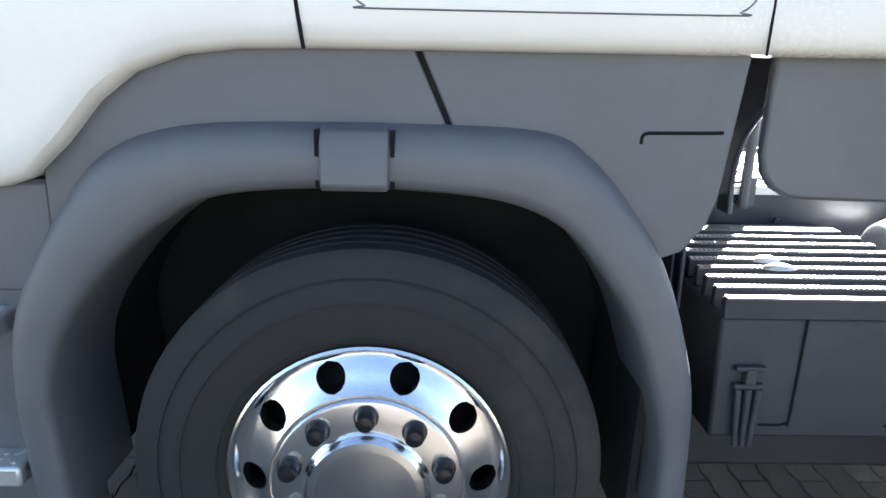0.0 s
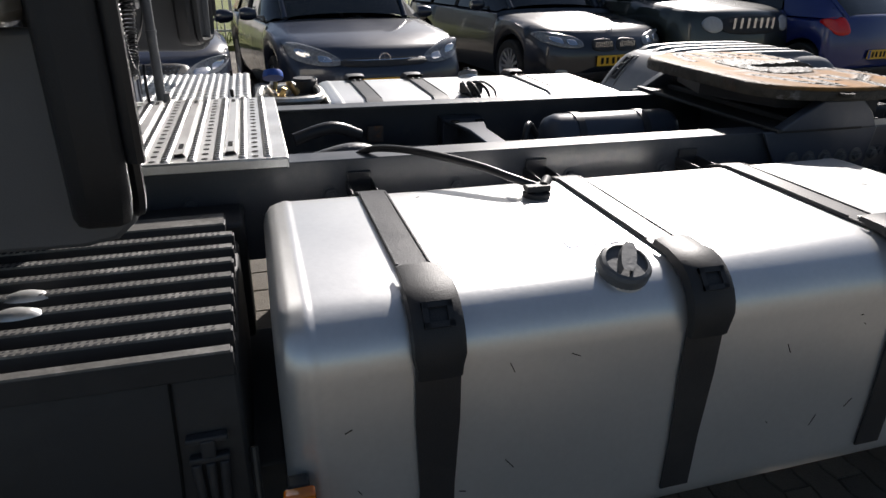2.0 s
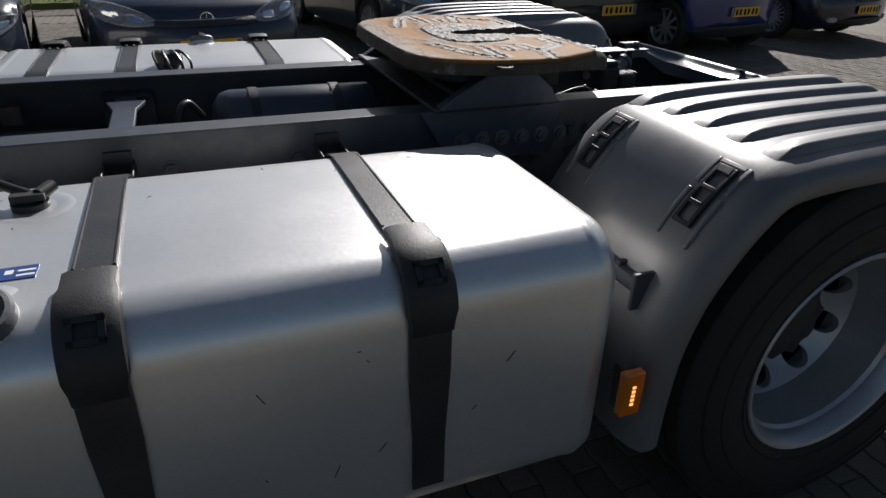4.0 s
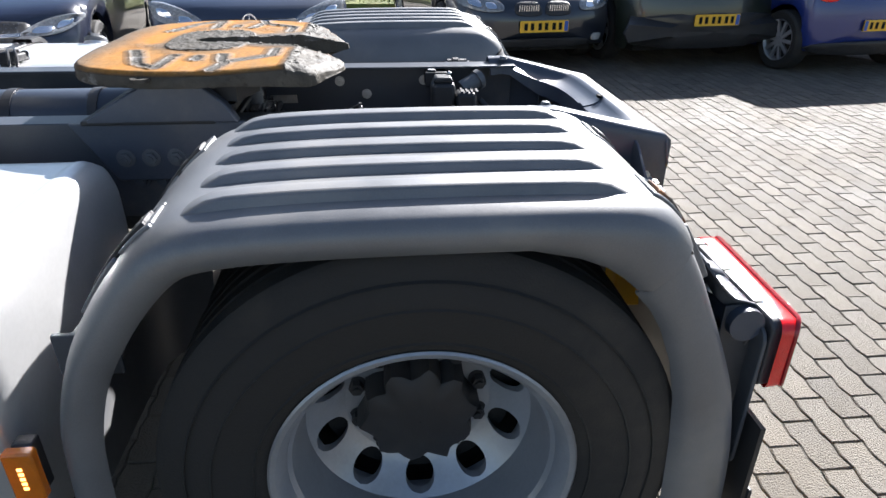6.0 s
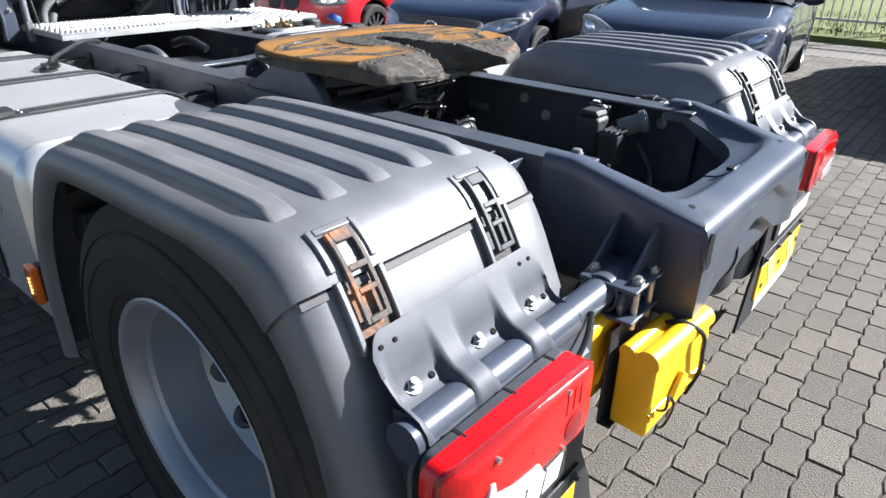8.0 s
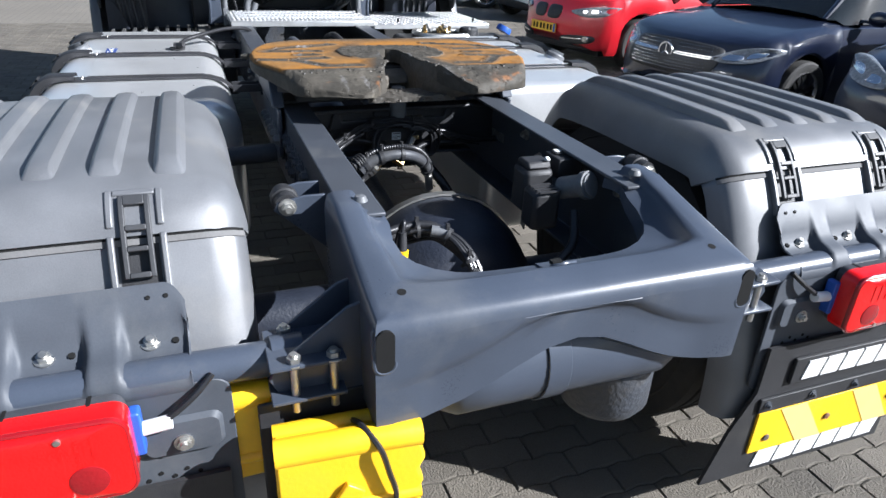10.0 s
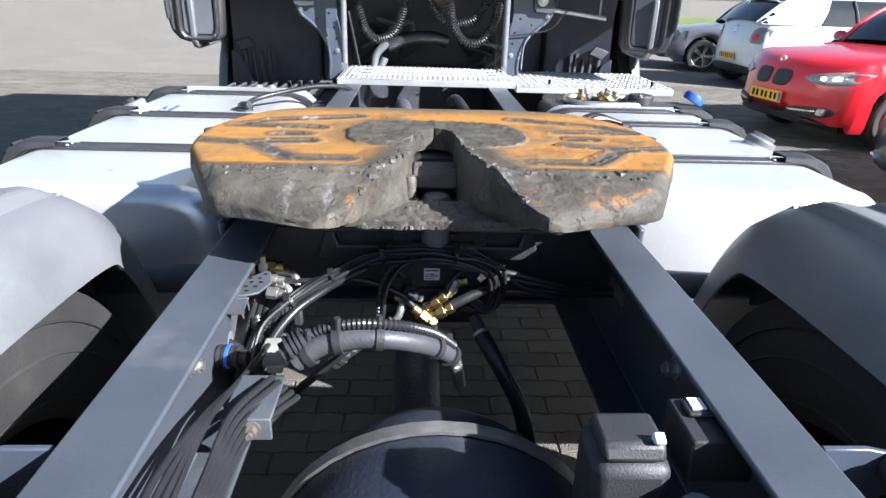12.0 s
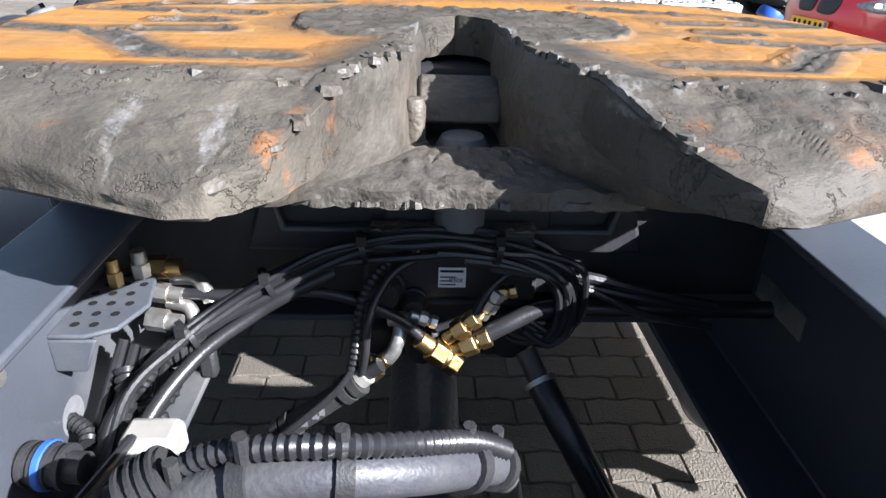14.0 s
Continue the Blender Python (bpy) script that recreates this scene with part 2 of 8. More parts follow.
    def vec(op, a, c=None, scale=None):
        k = n.new("ShaderNodeVectorMath"); k.operation = op
        for i, v in enumerate((a, c)):
            if isinstance(v, tuple):
                k.inputs[i].default_value = v
            elif v is not None:
                l.new(v, k.inputs[i])
        if scale is not None:
            l.new(scale, k.inputs["Scale"])
        return k

    def away(ax, ay_, bx, by_):
        """Distance from a groove running between two points."""
        d = (bx - ax, by_ - ay_, 0.0)
        rel = vec("SUBTRACT", flat.outputs[0], (ax, ay_, 0.0)).outputs[0]
        along = math_("DIVIDE", vec("DOT_PRODUCT", rel, d).outputs["Value"], d[0] ** 2 + d[1] ** 2)
        along = math_("MINIMUM", math_("MAXIMUM", along, 0.0), 1.0)
        foot = vec("SCALE", d, scale=along).outputs[0]
        return vec("LENGTH", vec("SUBTRACT", rel, foot).outputs[0]).outputs["Value"]

    near = None
    for a4 in GROOVES:
        dd = away(*a4)
        near = dd if near is None else math_("MINIMUM", near, dd)
    groove = rng(near, 0.034, 0.010)
    edge = rng(away(3.70, .03, 3.93, .095), 0.080, 0.03)
    centre = math_("MAXIMUM", centre, math_("MAXIMUM", groove, edge))
    patch = rng(tex(4.5, 5, 0.55), 0.52, 0.66)
    front = rng(xx, 3.46, 3.36)
    low = rng(sep.outputs[2], 1.128, 1.135, 1.0, 0.0)
    amount = math_("MAXIMUM", math_("MAXIMUM", ramp, centre), math_("MAXIMUM", math_("MULTIPLY", patch, 0.7), math_("MAXIMUM", low, front)))
    grease = mix(rng(tex(7.5, 8, 0.7, (0.6, 1.4, 1.0)), 0.60, 0.66, 0.0, 0.7), grease, (0.20, 0.195, 0.19))
    # bare rust along the worn rims of the lobes
    rim = math_("MINIMUM", away(3.985, .335, 4.048, .200), away(3.955, .112, 4.030, .146))
    rim = math_("MULTIPLY", rng(rim, 0.012, 0.005), rng(tex(17, 5, 0.6, (1.0, 0.7, 1.0)), 0.53, 0.60))
    spots = math_("MAXIMUM", math_("MULTIPLY", spots, 0.22), math_("MULTIPLY", rim, 0.8))
    bare = mix(spots, grease, (0.19, 0.085, 0.034))
    col = mix(amount, rust, bare)
    l.new(col, b.inputs["Base Color"])
    l.new(rng(amount, 0, 1, 0.68, 0.62), b.inputs["Roughness"])
    b.inputs["Metallic"].default_value = 0.0
    l.new(rng(amount, 0, 1, 0.08, 0.25), b.inputs["Specular IOR Level"])
    crack = rng(math_("ABSOLUTE", math_("SUBTRACT", tex(8.5, 7, 0.68, (1.2, 1.0, 1.0)), 0.5), 0.0), 0.0, 0.008)
    crack = math_("MAXIMUM", crack, rng(tex(3.2, 3), 0.50, 0.44))
    h = math_("ADD", math_("MULTIPLY", math_("ADD", math_("ADD", math_("MULTIPLY", tex(13, 6, 0.6), 0.25), math_("MULTIPLY", tex(48, 6, 0.65, (1.0, 0.6, 1.0)), 0.26)), math_("SUBTRACT", math_("MULTIPLY", crack, 0.14), math_("MULTIPLY", rng(near, 0.016, 0.008), 0.22))), amount), math_("MULTIPLY", tex(150, 3), 0.06))
    bp = n.new("ShaderNodeBump"); bp.inputs["Strength"].default_value = 0.75; bp.inputs["Distance"].default_value = 0.02
    l.new(h, bp.inputs["Height"]); l.new(bp.outputs[0], b.inputs["Normal"])
    return m


M_FIFTH = fifth_wheel_material()


def paving_material():
    """Far paving: block joints and colour in the material, where single blocks cannot be told apart."""
    m = material("paving_far", (0.166, 0.147, 0.121), 0.88, scale=1.2, var=0.16, bump=0.0, stain=(0.2, 0.185, 0.16), stain_amount=0.5)
    n, l = m.node_tree.nodes, m.node_tree.links
    b = n["Principled BSDF"]
    tc = n.new("ShaderNodeTexCoord")
    mp = n.new("ShaderNodeMapping"); mp.inputs["Rotation"].default_value = (0, 0, radians(90))
    br = n.new("ShaderNodeTexBrick")
    br.inputs["Scale"].default_value = 1.0
    br.inputs["Brick Width"].default_value, br.inputs["Row Height"].default_value, br.inputs["Mortar Size"].default_value = 0.21, 0.105, 0.006
    l.new(tc.outputs["Object"], mp.inputs[0]); l.new(mp.outputs[0], br.inputs["Vector"])
    src = b.inputs["Base Color"].links[0].from_socket
    br.inputs["Mortar"].default_value = (0.085, 0.076, 0.062, 1)
    l.new(src, br.inputs["Color1"]); l.new(src, br.inputs["Color2"])
    l.new(br.outputs["Color"], b.inputs["Base Color"])
    bp = n.new("ShaderNodeBump"); bp.inputs["Strength"].default_value = 0.5; bp.inputs["Distance"].default_value = 0.006; bp.invert = True
    l.new(br.outputs["Fac"], bp.inputs["Height"]); l.new(bp.outputs[0], b.inputs["Normal"])
    return m


M_PAVING = paving_material()


# ---- building helpers ----
def thing(name, label, category, m=None, group="", kind=""):
    ob = new(name)
    ob.empty_display_size = 0.2
    ob.matrix_basis = m or Matrix.Identity(4)
    return tagged(ob, label, category, group, kind)


def mesh_of(bm, name, mat, angle=38.0):
    bmesh.ops.recalc_face_normals(bm, faces=bm.faces)
    lim = radians(angle)
    for f in bm.faces:
        f.smooth = True
    for e in bm.edges:
        e.smooth = len(e.link_faces) == 2 and e.calc_face_angle(0) < lim
    me = bpy.data.meshes.new(name)
    bm.to_mesh(me)
    bm.free()
    me.materials.append(mat)
    return me


def part(name, bm, mat, parent, label="", m=None, bevel=0.0, solid=0.0, sub=0, angle=38.0):
    """One mesh object under a thing or a part. bm may be a mesh that is shared."""
    me = mesh_of(bm, name, mat, angle) if isinstance(bm, bmesh.types.BMesh) else bm
    ob = new(name, me)
    ob.parent = parent
    if m is not None:
        ob.matrix_basis = m
    if solid:
        k = ob.modifiers.new("thickness", "SOLIDIFY"); k.thickness = solid; k.offset = 0
    if bevel:
        k = ob.modifiers.new("edges", "BEVEL"); k.width = bevel; k.segments = 2; k.limit_method = "ANGLE"; k.angle_limit = radians(40)
    if sub:
        k = ob.modifiers.new("smooth", "SUBSURF"); k.levels = sub; k.render_levels = sub
    return tagged(ob, label) if label else ob


def box(bm, x0, x1, y0, y1, z0, z1, m=None):
    vs = [bm.verts.new((x, y, z)) for x in (x0, x1) for y in (y0, y1) for z in (z0, z1)]
    for q in ((0, 1, 3, 2), (4, 6, 7, 5), (0, 4, 5, 1), (2, 3, 7, 6), (0, 2, 6, 4), (1, 5, 7, 3)):
        bm.faces.new([vs[i] for i in q])
    if m is not None:
        bmesh.ops.transform(bm, matrix=m, verts=vs)
    return vs


def grid(bm, rows, closed_u=False, closed_v=False):
    vr = [[bm.verts.new(p) for p in row] for row in rows]
    nu, nv = len(vr), len(vr[0])
    for i in range(nu if closed_u else nu - 1):
        for j in range(nv if closed_v else nv - 1):
            a, b_, c, d = vr[i][j], vr[(i + 1) % nu][j], vr[(i + 1) % nu][(j + 1) % nv], vr[i][(j + 1) % nv]
            if len({a, b_, c, d}) == 4:
                bm.faces.new((a, b_, c, d))
    return vr


def basis(d):
    d = Vector(d).normalized()
    a = Vector((0, 0, 1)) if abs(d.z) < 0.9 else Vector((1, 0, 0))
    u = d.cross(a).normalized()
    return d, u, d.cross(u).normalized()


def cyl(bm, p0, p1, r0, r1=None, seg=16, caps=True):
    p0, p1 = Vector(p0), Vector(p1)
    _, u, v = basis(p1 - p0)
    r1 = r0 if r1 is None else r1
    rings = []
    for p, r in ((p0, r0), (p1, r1)):
        rings.append([bm.verts.new(p + (u * math.cos(t) + v * math.sin(t)) * r) for t in (2 * math.pi * k / seg for k in range(seg))])
    for k in range(seg):
        bm.faces.new((rings[0][k], rings[0][(k + 1) % seg], rings[1][(k + 1) % seg], rings[1][k]))
    if caps:
        bm.faces.new(rings[0]); bm.faces.new(rings[1])


def lathe(bm, prof, origin, axis, seg=32, closed=False):
    """prof: (radius, way along the axis)."""
    d, u, v = basis(axis)
    o = Vector(origin)
    rows = [[o + d * h + (u * math.cos(t) + v * math.sin(t)) * max(r, 1e-4) for t in (2 * math.pi * k / seg for k in range(seg))] for r, h in prof]
    return grid(bm, rows, closed_u=closed, closed_v=True)


def spline(pts, n=6, closed=False):
    pts = [Vector(p) for p in pts]
    out = []
    k = len(pts)
    for i in range(k if closed else k - 1):
        p0 = pts[(i - 1) % k] if closed or i else pts[0]
        p1, p2 = pts[i], pts[(i + 1) % k]
        p3 = pts[(i + 2) % k] if closed or i + 2 < k else pts[-1]
        for s in range(n):
            t = s / n
            out.append(0.5 * ((2 * p1) + (p2 - p0) * t + (2 * p0 - 5 * p1 + 4 * p2 - p3) * t * t + (3 * p1 - p0 - 3 * p2 + p3) * t ** 3))
    if not closed:
        out.append(pts[-1])
    return out


def tube(bm, pts, r, seg=8, n=6, smooth=True, wave=None):
    """A hose along points. wave: (length, depth) of corrugation."""
    path = spline(pts, n) if smooth and len(pts) > 2 else [Vector(p) for p in pts]
    if wave:
        fine, d = [path[0]], 0.0
        step = wave[0] / 2
        for a, b_ in zip(path, path[1:]):
            ln = (b_ - a).length
            while d + step <= ln:
                d += step
                fine.append(a.lerp(b_, d / ln))
            d -= ln
        path = fine
    t0 = (path[1] - path[0]).normalized()
    _, u, _ = basis(t0)
    rows = []
    for i, p in enumerate(path):
        t = (path[min(i + 1, len(path) - 1)] - path[max(i - 1, 0)]).normalized()
        u = (u - t * u.dot(t)).normalized()
        v = t.cross(u)
        rr = r - (wave[1] if wave and i % 2 else 0)
        rows.append([p + (u * math.cos(a) + v * math.sin(a)) * rr for a in (2 * math.pi * k / seg for k in range(seg))])
    vr = grid(bm, rows, closed_v=True)
    bm.faces.new(vr[0]); bm.faces.new(vr[-1])


def prism(bm, outline, axis, lo, hi):
    """A flat outline of (a, b) pairs thickened along an axis: 'x' takes (y, z), 'y' takes (x, z), 'z' takes (x, y)."""
    def at(a, b_, c):
        return {"x": (c, a, b_), "y": (a, c, b_), "z": (a, b_, c)}[axis]
    lo_v = [bm.verts.new(at(a, b_, lo)) for a, b_ in outline]
    hi_v = [bm.verts.new(at(a, b_, hi)) for a, b_ in outline]
    k = len(outline)
    bm.faces.new(lo_v); bm.faces.new(list(reversed(hi_v)))
    for i in range(k):
        bm.faces.new((lo_v[i], lo_v[(i + 1) % k], hi_v[(i + 1) % k], hi_v[i]))


def rounded(x0, x1, y0, y1, r, n=5):
    """A rounded rectangle as (a, b) pairs."""
    out = []
    for cx, cy, a0 in ((x1 - r, y1 - r, 0), (x0 + r, y1 - r, 90), (x0 + r, y0 + r, 180), (x1 - r, y0 + r, 270)):
        for k in range(n + 1):
            a = radians(a0 + 90 * k / n)
            out.append((cx + r * math.cos(a), cy + r * math.sin(a)))
    return out


def hexbolt(bm, p, axis, r=0.014, h=0.012, washer=True):
    d = Vector(axis).normalized()
    p = Vector(p)
    if washer:
        cyl(bm, p, p + d * 0.003, r * 1.45, seg=14)
    cyl(bm, p, p + d * h, r, seg=6)
    cyl(bm, p + d * h, p + d * (h + 0.006), r * 0.55, seg=10)


def BM():
    return bmesh.new()

# ---- ground ----
def ground_sheet():
    bm = BM()
    X, Y = [-400, -6.09, 13.02, 400], [-400, -7.035, 9.03, 400]
    for i in range(3):
        for j in range(3):
            if (i, j) != (1, 1):
                q = [bm.verts.new((x, y, 0.0)) for x, y in ((X[i], Y[j]), (X[i + 1], Y[j]), (X[i + 1], Y[j + 1]), (X[i], Y[j + 1]))]
                bm.faces.new(q)
    bmesh.ops.remove_doubles(bm, verts=bm.verts, dist=1e-4)
    g = new("ground", mesh_of(bm, "ground", M_PAVING))
    tagged(g, "grey concrete block paving of the yard, sunlit and worn", "ground", kind="structure")
    bm = BM()
    box(bm, X[1], X[2], Y[1], Y[2], -0.06, -0.007)
    part("joint_sand", bm, M_JOINT, g, "dark sand with moss between blocks")
    return g


ground = ground_sheet()


# ---- tractor unit ----
truck = thing("tractor_unit", "white two-axle tractor truck with grey chassis parked on block paving", "truck", pose(2.3, 0, 0))
TRUCK_INV = pose(2.3, 0, 0).inverted()


def tp(name, bm, mat, label="", parent=None, **kw):
    """A part of the truck, given in world places."""
    ob = part(name, bm, mat, parent or truck, label, **kw)
    if parent is None:
        ob.matrix_parent_inverse = TRUCK_INV
    return ob


FX, RX, WZ = 0.367, 4.235, 0.505   # front and rear axle, wheel centre height

# frame rails
for s in (-1, 1):
    bm = BM()
    outline = [(s * .382, .725), (s * .382, .995), (s * .297, .995), (s * .297, .986), (s * .373, .986), (s * .373, .734), (s * .297, .734), (s * .297, .725)]
    prism(bm, outline, "x", -0.95, 4.68)
    tp("frame_rail", bm, M_RAIL, "grey painted steel chassis rail", bevel=0.003)
    bm = BM()
    hexbolt(bm, (0, 0, 0), (0, s, 0), 0.017, 0.015)
    bolt_mesh = mesh_of(bm, "rail_bolt", M_BRACKET)
    spots = [(3.50 + k * .062, .905) for k in range(12)] + [(3.51 + k * .062, .835) for k in range(12) if k % 3 != 2] + [(x, .90) for x in (0.95, 1.25, 1.62, 1.98, 2.34, 2.70, 3.02)]
    for x, z in spots:
        tp("rail_bolt", bolt_mesh, M_BRACKET, m=pose(x, s * .382, z))
    for k, x in enumerate((4.02, 4.12, 4.34, 4.42, 4.56)):
        bm = BM()
        hexbolt(bm, (x, s * .373, .93 - .05 * (k % 2)), (0, -s, 0), 0.013, 0.016)
        tp("web_bolt", bm, M_STEEL, "zinc plated bolt inside the rail")

# hourglass cross members between the rails
for x, z, w in ((2.575, 0.935, 0.16), (0.9, 0.93, 0.2)):
    bm = BM()
    prism(bm, [(x - w / 2, -.30), (x + w / 2, -.30), (x + w * .22, -.12), (x + w * .22, .12), (x + w / 2, .30), (x - w / 2, .30), (x - w * .22, .12), (x - w * .22, -.12)], "z", z - .014, z)
    box(bm, x - .02, x + .02, -.3, .3, z - .12, z - .014)
    for sy in (-1, 1):
        box(bm, x - w / 2, x + w / 2, min(sy * .30, sy * .372), max(sy * .30, sy * .372), z - .2, z)
    tp("cross_member", bm, M_CHASSIS, "hourglass shaped steel cross member", bevel=0.004)
    for sx in (-1, 1):
        for sy in (-1, 1):
            bm = BM()
            cyl(bm, (x + sx * w * .3, sy * .24, z), (x + sx * w * .3, sy * .24, z + .003), 0.018, seg=14)
            tp("hole_plug", bm, M_PRINT)
for x in (3.68,):
    bm = BM()
    prism(bm, [(x - .02, .935), (x + .06, .935), (x + .06, .925), (x - .01, .925), (x - .01, .80), (x + .05, .80), (x + .05, .79), (x - .02, .79)], "y", -.30, .30)
    tp("cross_member", bm, M_CHASSIS, "channel shaped cross member in front of the axle", bevel=0.003)
    bm = BM()
    box(bm, x + .045, x + .075, -.08, .11, .925, .965)
    tp("cable_tray", bm, M_BLACK, bevel=0.004)


# rear end member with its rounded cut-out
def end_member():
    def top_z(x):
        if x < 4.66:
            return .999
        return .999 - (x - 4.66) * 0.235
    half = [(4.585, .297), (4.615, .312), (4.64, .312), (4.66, .300), (4.69, .296), (4.73, .300), (4.77, .292), (4.80, .272), (4.825, .24), (4.842, .20), (4.847, .178), (4.85, .15), (4.852, .115), (4.853, .08), (4.853, .04), (4.853, .0)]
    inner = half + [(x, -y) for x, y in reversed(half[:-1])]
    # outer boundary paired with the inner one
    outer = []
    for x, y in inner:
        f = abs(y) / .312
        if x < 4.80 and abs(y) > .25:
            outer.append((x, .394 * (1 if y > 0 else -1)))
        else:
            t = min(1.0, abs(y) / .25)
            outer.append((4.977, .394 * t * (1 if y >= 0 else -1)))
    bm = BM()
    rows = []
    for a, lift in ((-0.02, -.085), (0.0, -.036), (0.12, -.030), (0.26, -.022), (0.38, -.012), (0.455, .000), (0.52, .0095), (0.6, .0125), (0.93, .012)):
        rows.append([(xi + (xo - xi) * a, yi + (yo - yi) * a, top_z(xi + (xo - xi) * a) + (lift if lift > 0 or xi > 4.78 else lift * (.45 + .55 * max(0, min(1, (xi - 4.66) / .10))))) for (xi, yi), (xo, yo) in zip(inner, outer)])
    # rounded outer edge and skirt
    for push, drop in ((0.004, .003), (.012, .010), (.018, .021), (.021, .036)):
        r = []
        for xo, yo in outer:
            side = abs(yo) > .3919 and xo < 4.97
            px = xo + (0 if side else push); py = yo + (math.copysign(push * .5, yo) if abs(yo) > .385 else 0)
            r.append((px, py, top_z(xo) + .012 - drop))
        rows.append(r)
    low = []
    for xo, yo in outer:
        side = abs(yo) > .3919 and xo < 4.97
        zz = .70 + (.02 if side else .0)
        if not side:
            zz = .706 + .124 * math.exp(-(abs(yo) / .20) ** 2)
        low.append((xo + (0 if side else .019), yo + (math.copysign(.008, yo) if abs(yo) > .385 else 0), zz))
    # pressed band above the arch of the lower edge
    for above, depth in ((.17, 0), (.115, 0), (.100, .2), (.090, .75), (.080, 1), (.050, 1), (.025, .9), (0, .8)):
        r = []
        for a, b_ in zip(rows[12], low):
            f = 1 - min(above, a[2] - b_[2]) / (a[2] - b_[2])
            y = a[1] + (b_[1] - a[1]) * f
            fade = max(0.0, min(1.0, (.345 - abs(y)) / .05))
            fade = 0.0 if abs(a[1]) > .385 and a[0] < 4.97 else fade * fade * (3 - 2 * fade)
            r.append((a[0] + (b_[0] - a[0]) * f - .011 * depth * fade, y, a[2] + (b_[2] - a[2]) * f))
        rows.append(r)
    rows.append([(p[0] - .03, p[1] * .97, p[2] - .012) for p in low])
    grid(bm, rows)
    ob = tp("end_member", bm, M_CHASSIS, "grey steel rear end member with rounded opening", solid=0.007, angle=50)
    # strap of the tank below, folded over the rolled edge
    bm = BM()
    rows = []
    for a, lift in ((0.0, -.055), (0.0, -.032), (0.12, -.026), (0.26, -.018), (0.38, -.008), (0.455, .004), (0.52, .0135)):
        x = 4.853 + .122 * a
        rows.append([(x, -.032, top_z(x) + lift + .001), (x, .022, top_z(x) + lift + .001)])
    grid(bm, rows)
    tp("folded_strap", bm, M_CHASSIS, "flat strap folded over the edge", parent=ob, solid=0.004)
    bm = BM()
    box(bm, 4.900, 4.915, -.030, -.008, top_z(4.907) + .008, top_z(4.907) + .0165)
    tp("slot", bm, M_PRINT, "dark strap slot", parent=ob)
    for s in (-1, 1):
        for (x, y), r in (((4.640, s * .342), .0135),):
            bm = BM()
            lathe(bm, [(r * 1.2, 0), (r, .006), (r * .8, .011), (0, .013)], (x, y, 1.010), (0, 0, 1), 16)
            tp("rivet", bm, M_VALVE, "domed bolt head", parent=ob)
        bm = BM()
        lathe(bm, [(0, 0), (.0085, 0)], (4.931, s * .340, top_z(4.931) + .0165), (.235, 0, 1), 18)
        tp("drill_hole", bm, M_PRINT, "round dark hole", parent=ob)
        bm = BM()
        prism(bm, rounded(s * .388 - .017, s * .388 + .016, .838, .922, .015), "x", 4.950, 5.0015)
        tp("slot", bm, M_PRINT, "dark corner slot", parent=ob)
        bm = BM()
        rim = rounded(s * .388 - .019, s * .388 + .018, .836, .925, .017)
        tube(bm, [(4.998 - (.012 if z > .90 else 0), y, z) for y, z in rim + rim[:1]], .0045, seg=8, smooth=False)
        tp("slot_rim", bm, M_CHASSIS, "folded rim of the corner slot", parent=ob)
    return ob


end_member()

# air tank below the end member
bm = BM()
prof = [(0, -.30), (.06, -.295), (.095, -.275), (.112, -.24)] + [(.112, -.24 + .48 * k / 8) for k in range(1, 9)] + [(.095, .275), (.06, .295), (0, .30)]
lathe(bm, prof, (4.862, 0.02, .733), (0, 1, 0), 32)
air_tank = tp("air_tank", bm, M_CHASSIS, "grey cylindrical air tank")
bm = BM()
lathe(bm, [(.113, -.045), (.117, -.045), (.117, .008), (.113, .008)], (4.862, .0, .733), (0, 1, 0), 32, closed=True)
tp("strap", bm, M_CHASSIS, "flat steel strap round the tank", parent=air_tank, bevel=0.002)
bm = BM()
lathe(bm, [(0, -.02), (.10, -.015), (.115, .01), (.115, .12), (.09, .15), (0, .155)], (4.80, .23, .50), (0, 0, 1), 28)
tp("silencer_pot", bm, M_ENGINE, "dark round canister under the air tank")


# ---- wheels ----
def tyre_mesh():
    bm = BM()
    w, ro, rb = .148, .505, .292
    prof = [(rb, -w * .80), (rb + .02, -w * .90), (.324, -w * .935), (.3255, -w * .965), (.329, -w * .945), (rb + .07, -w * 1.0), (.398, -w * 1.015), (.3995, -w * 1.04), (.403, -w * 1.018), (rb + .12, -w * 1.02), (.447, -w * .955), (.4485, -w * .985), (.452, -w * .945), (ro - .045, -w * .93), (ro - .018, -w * .88), (ro - .006, -w * .84), (ro, -w * .80)]
    tread = []
    for k in range(4):
        y = -.072 + k * .048
        tread += [(ro + .002, y - .008), (ro - .012, y - .005), (ro - .012, y + .005), (ro + .002, y + .008)]
    prof = prof + tread + [(r, -h) for r, h in reversed(prof)]
    lathe(bm, prof, (0, 0, 0), (0, 1, 0), 72)
    return mesh_of(bm, "tyre", M_TYRE)


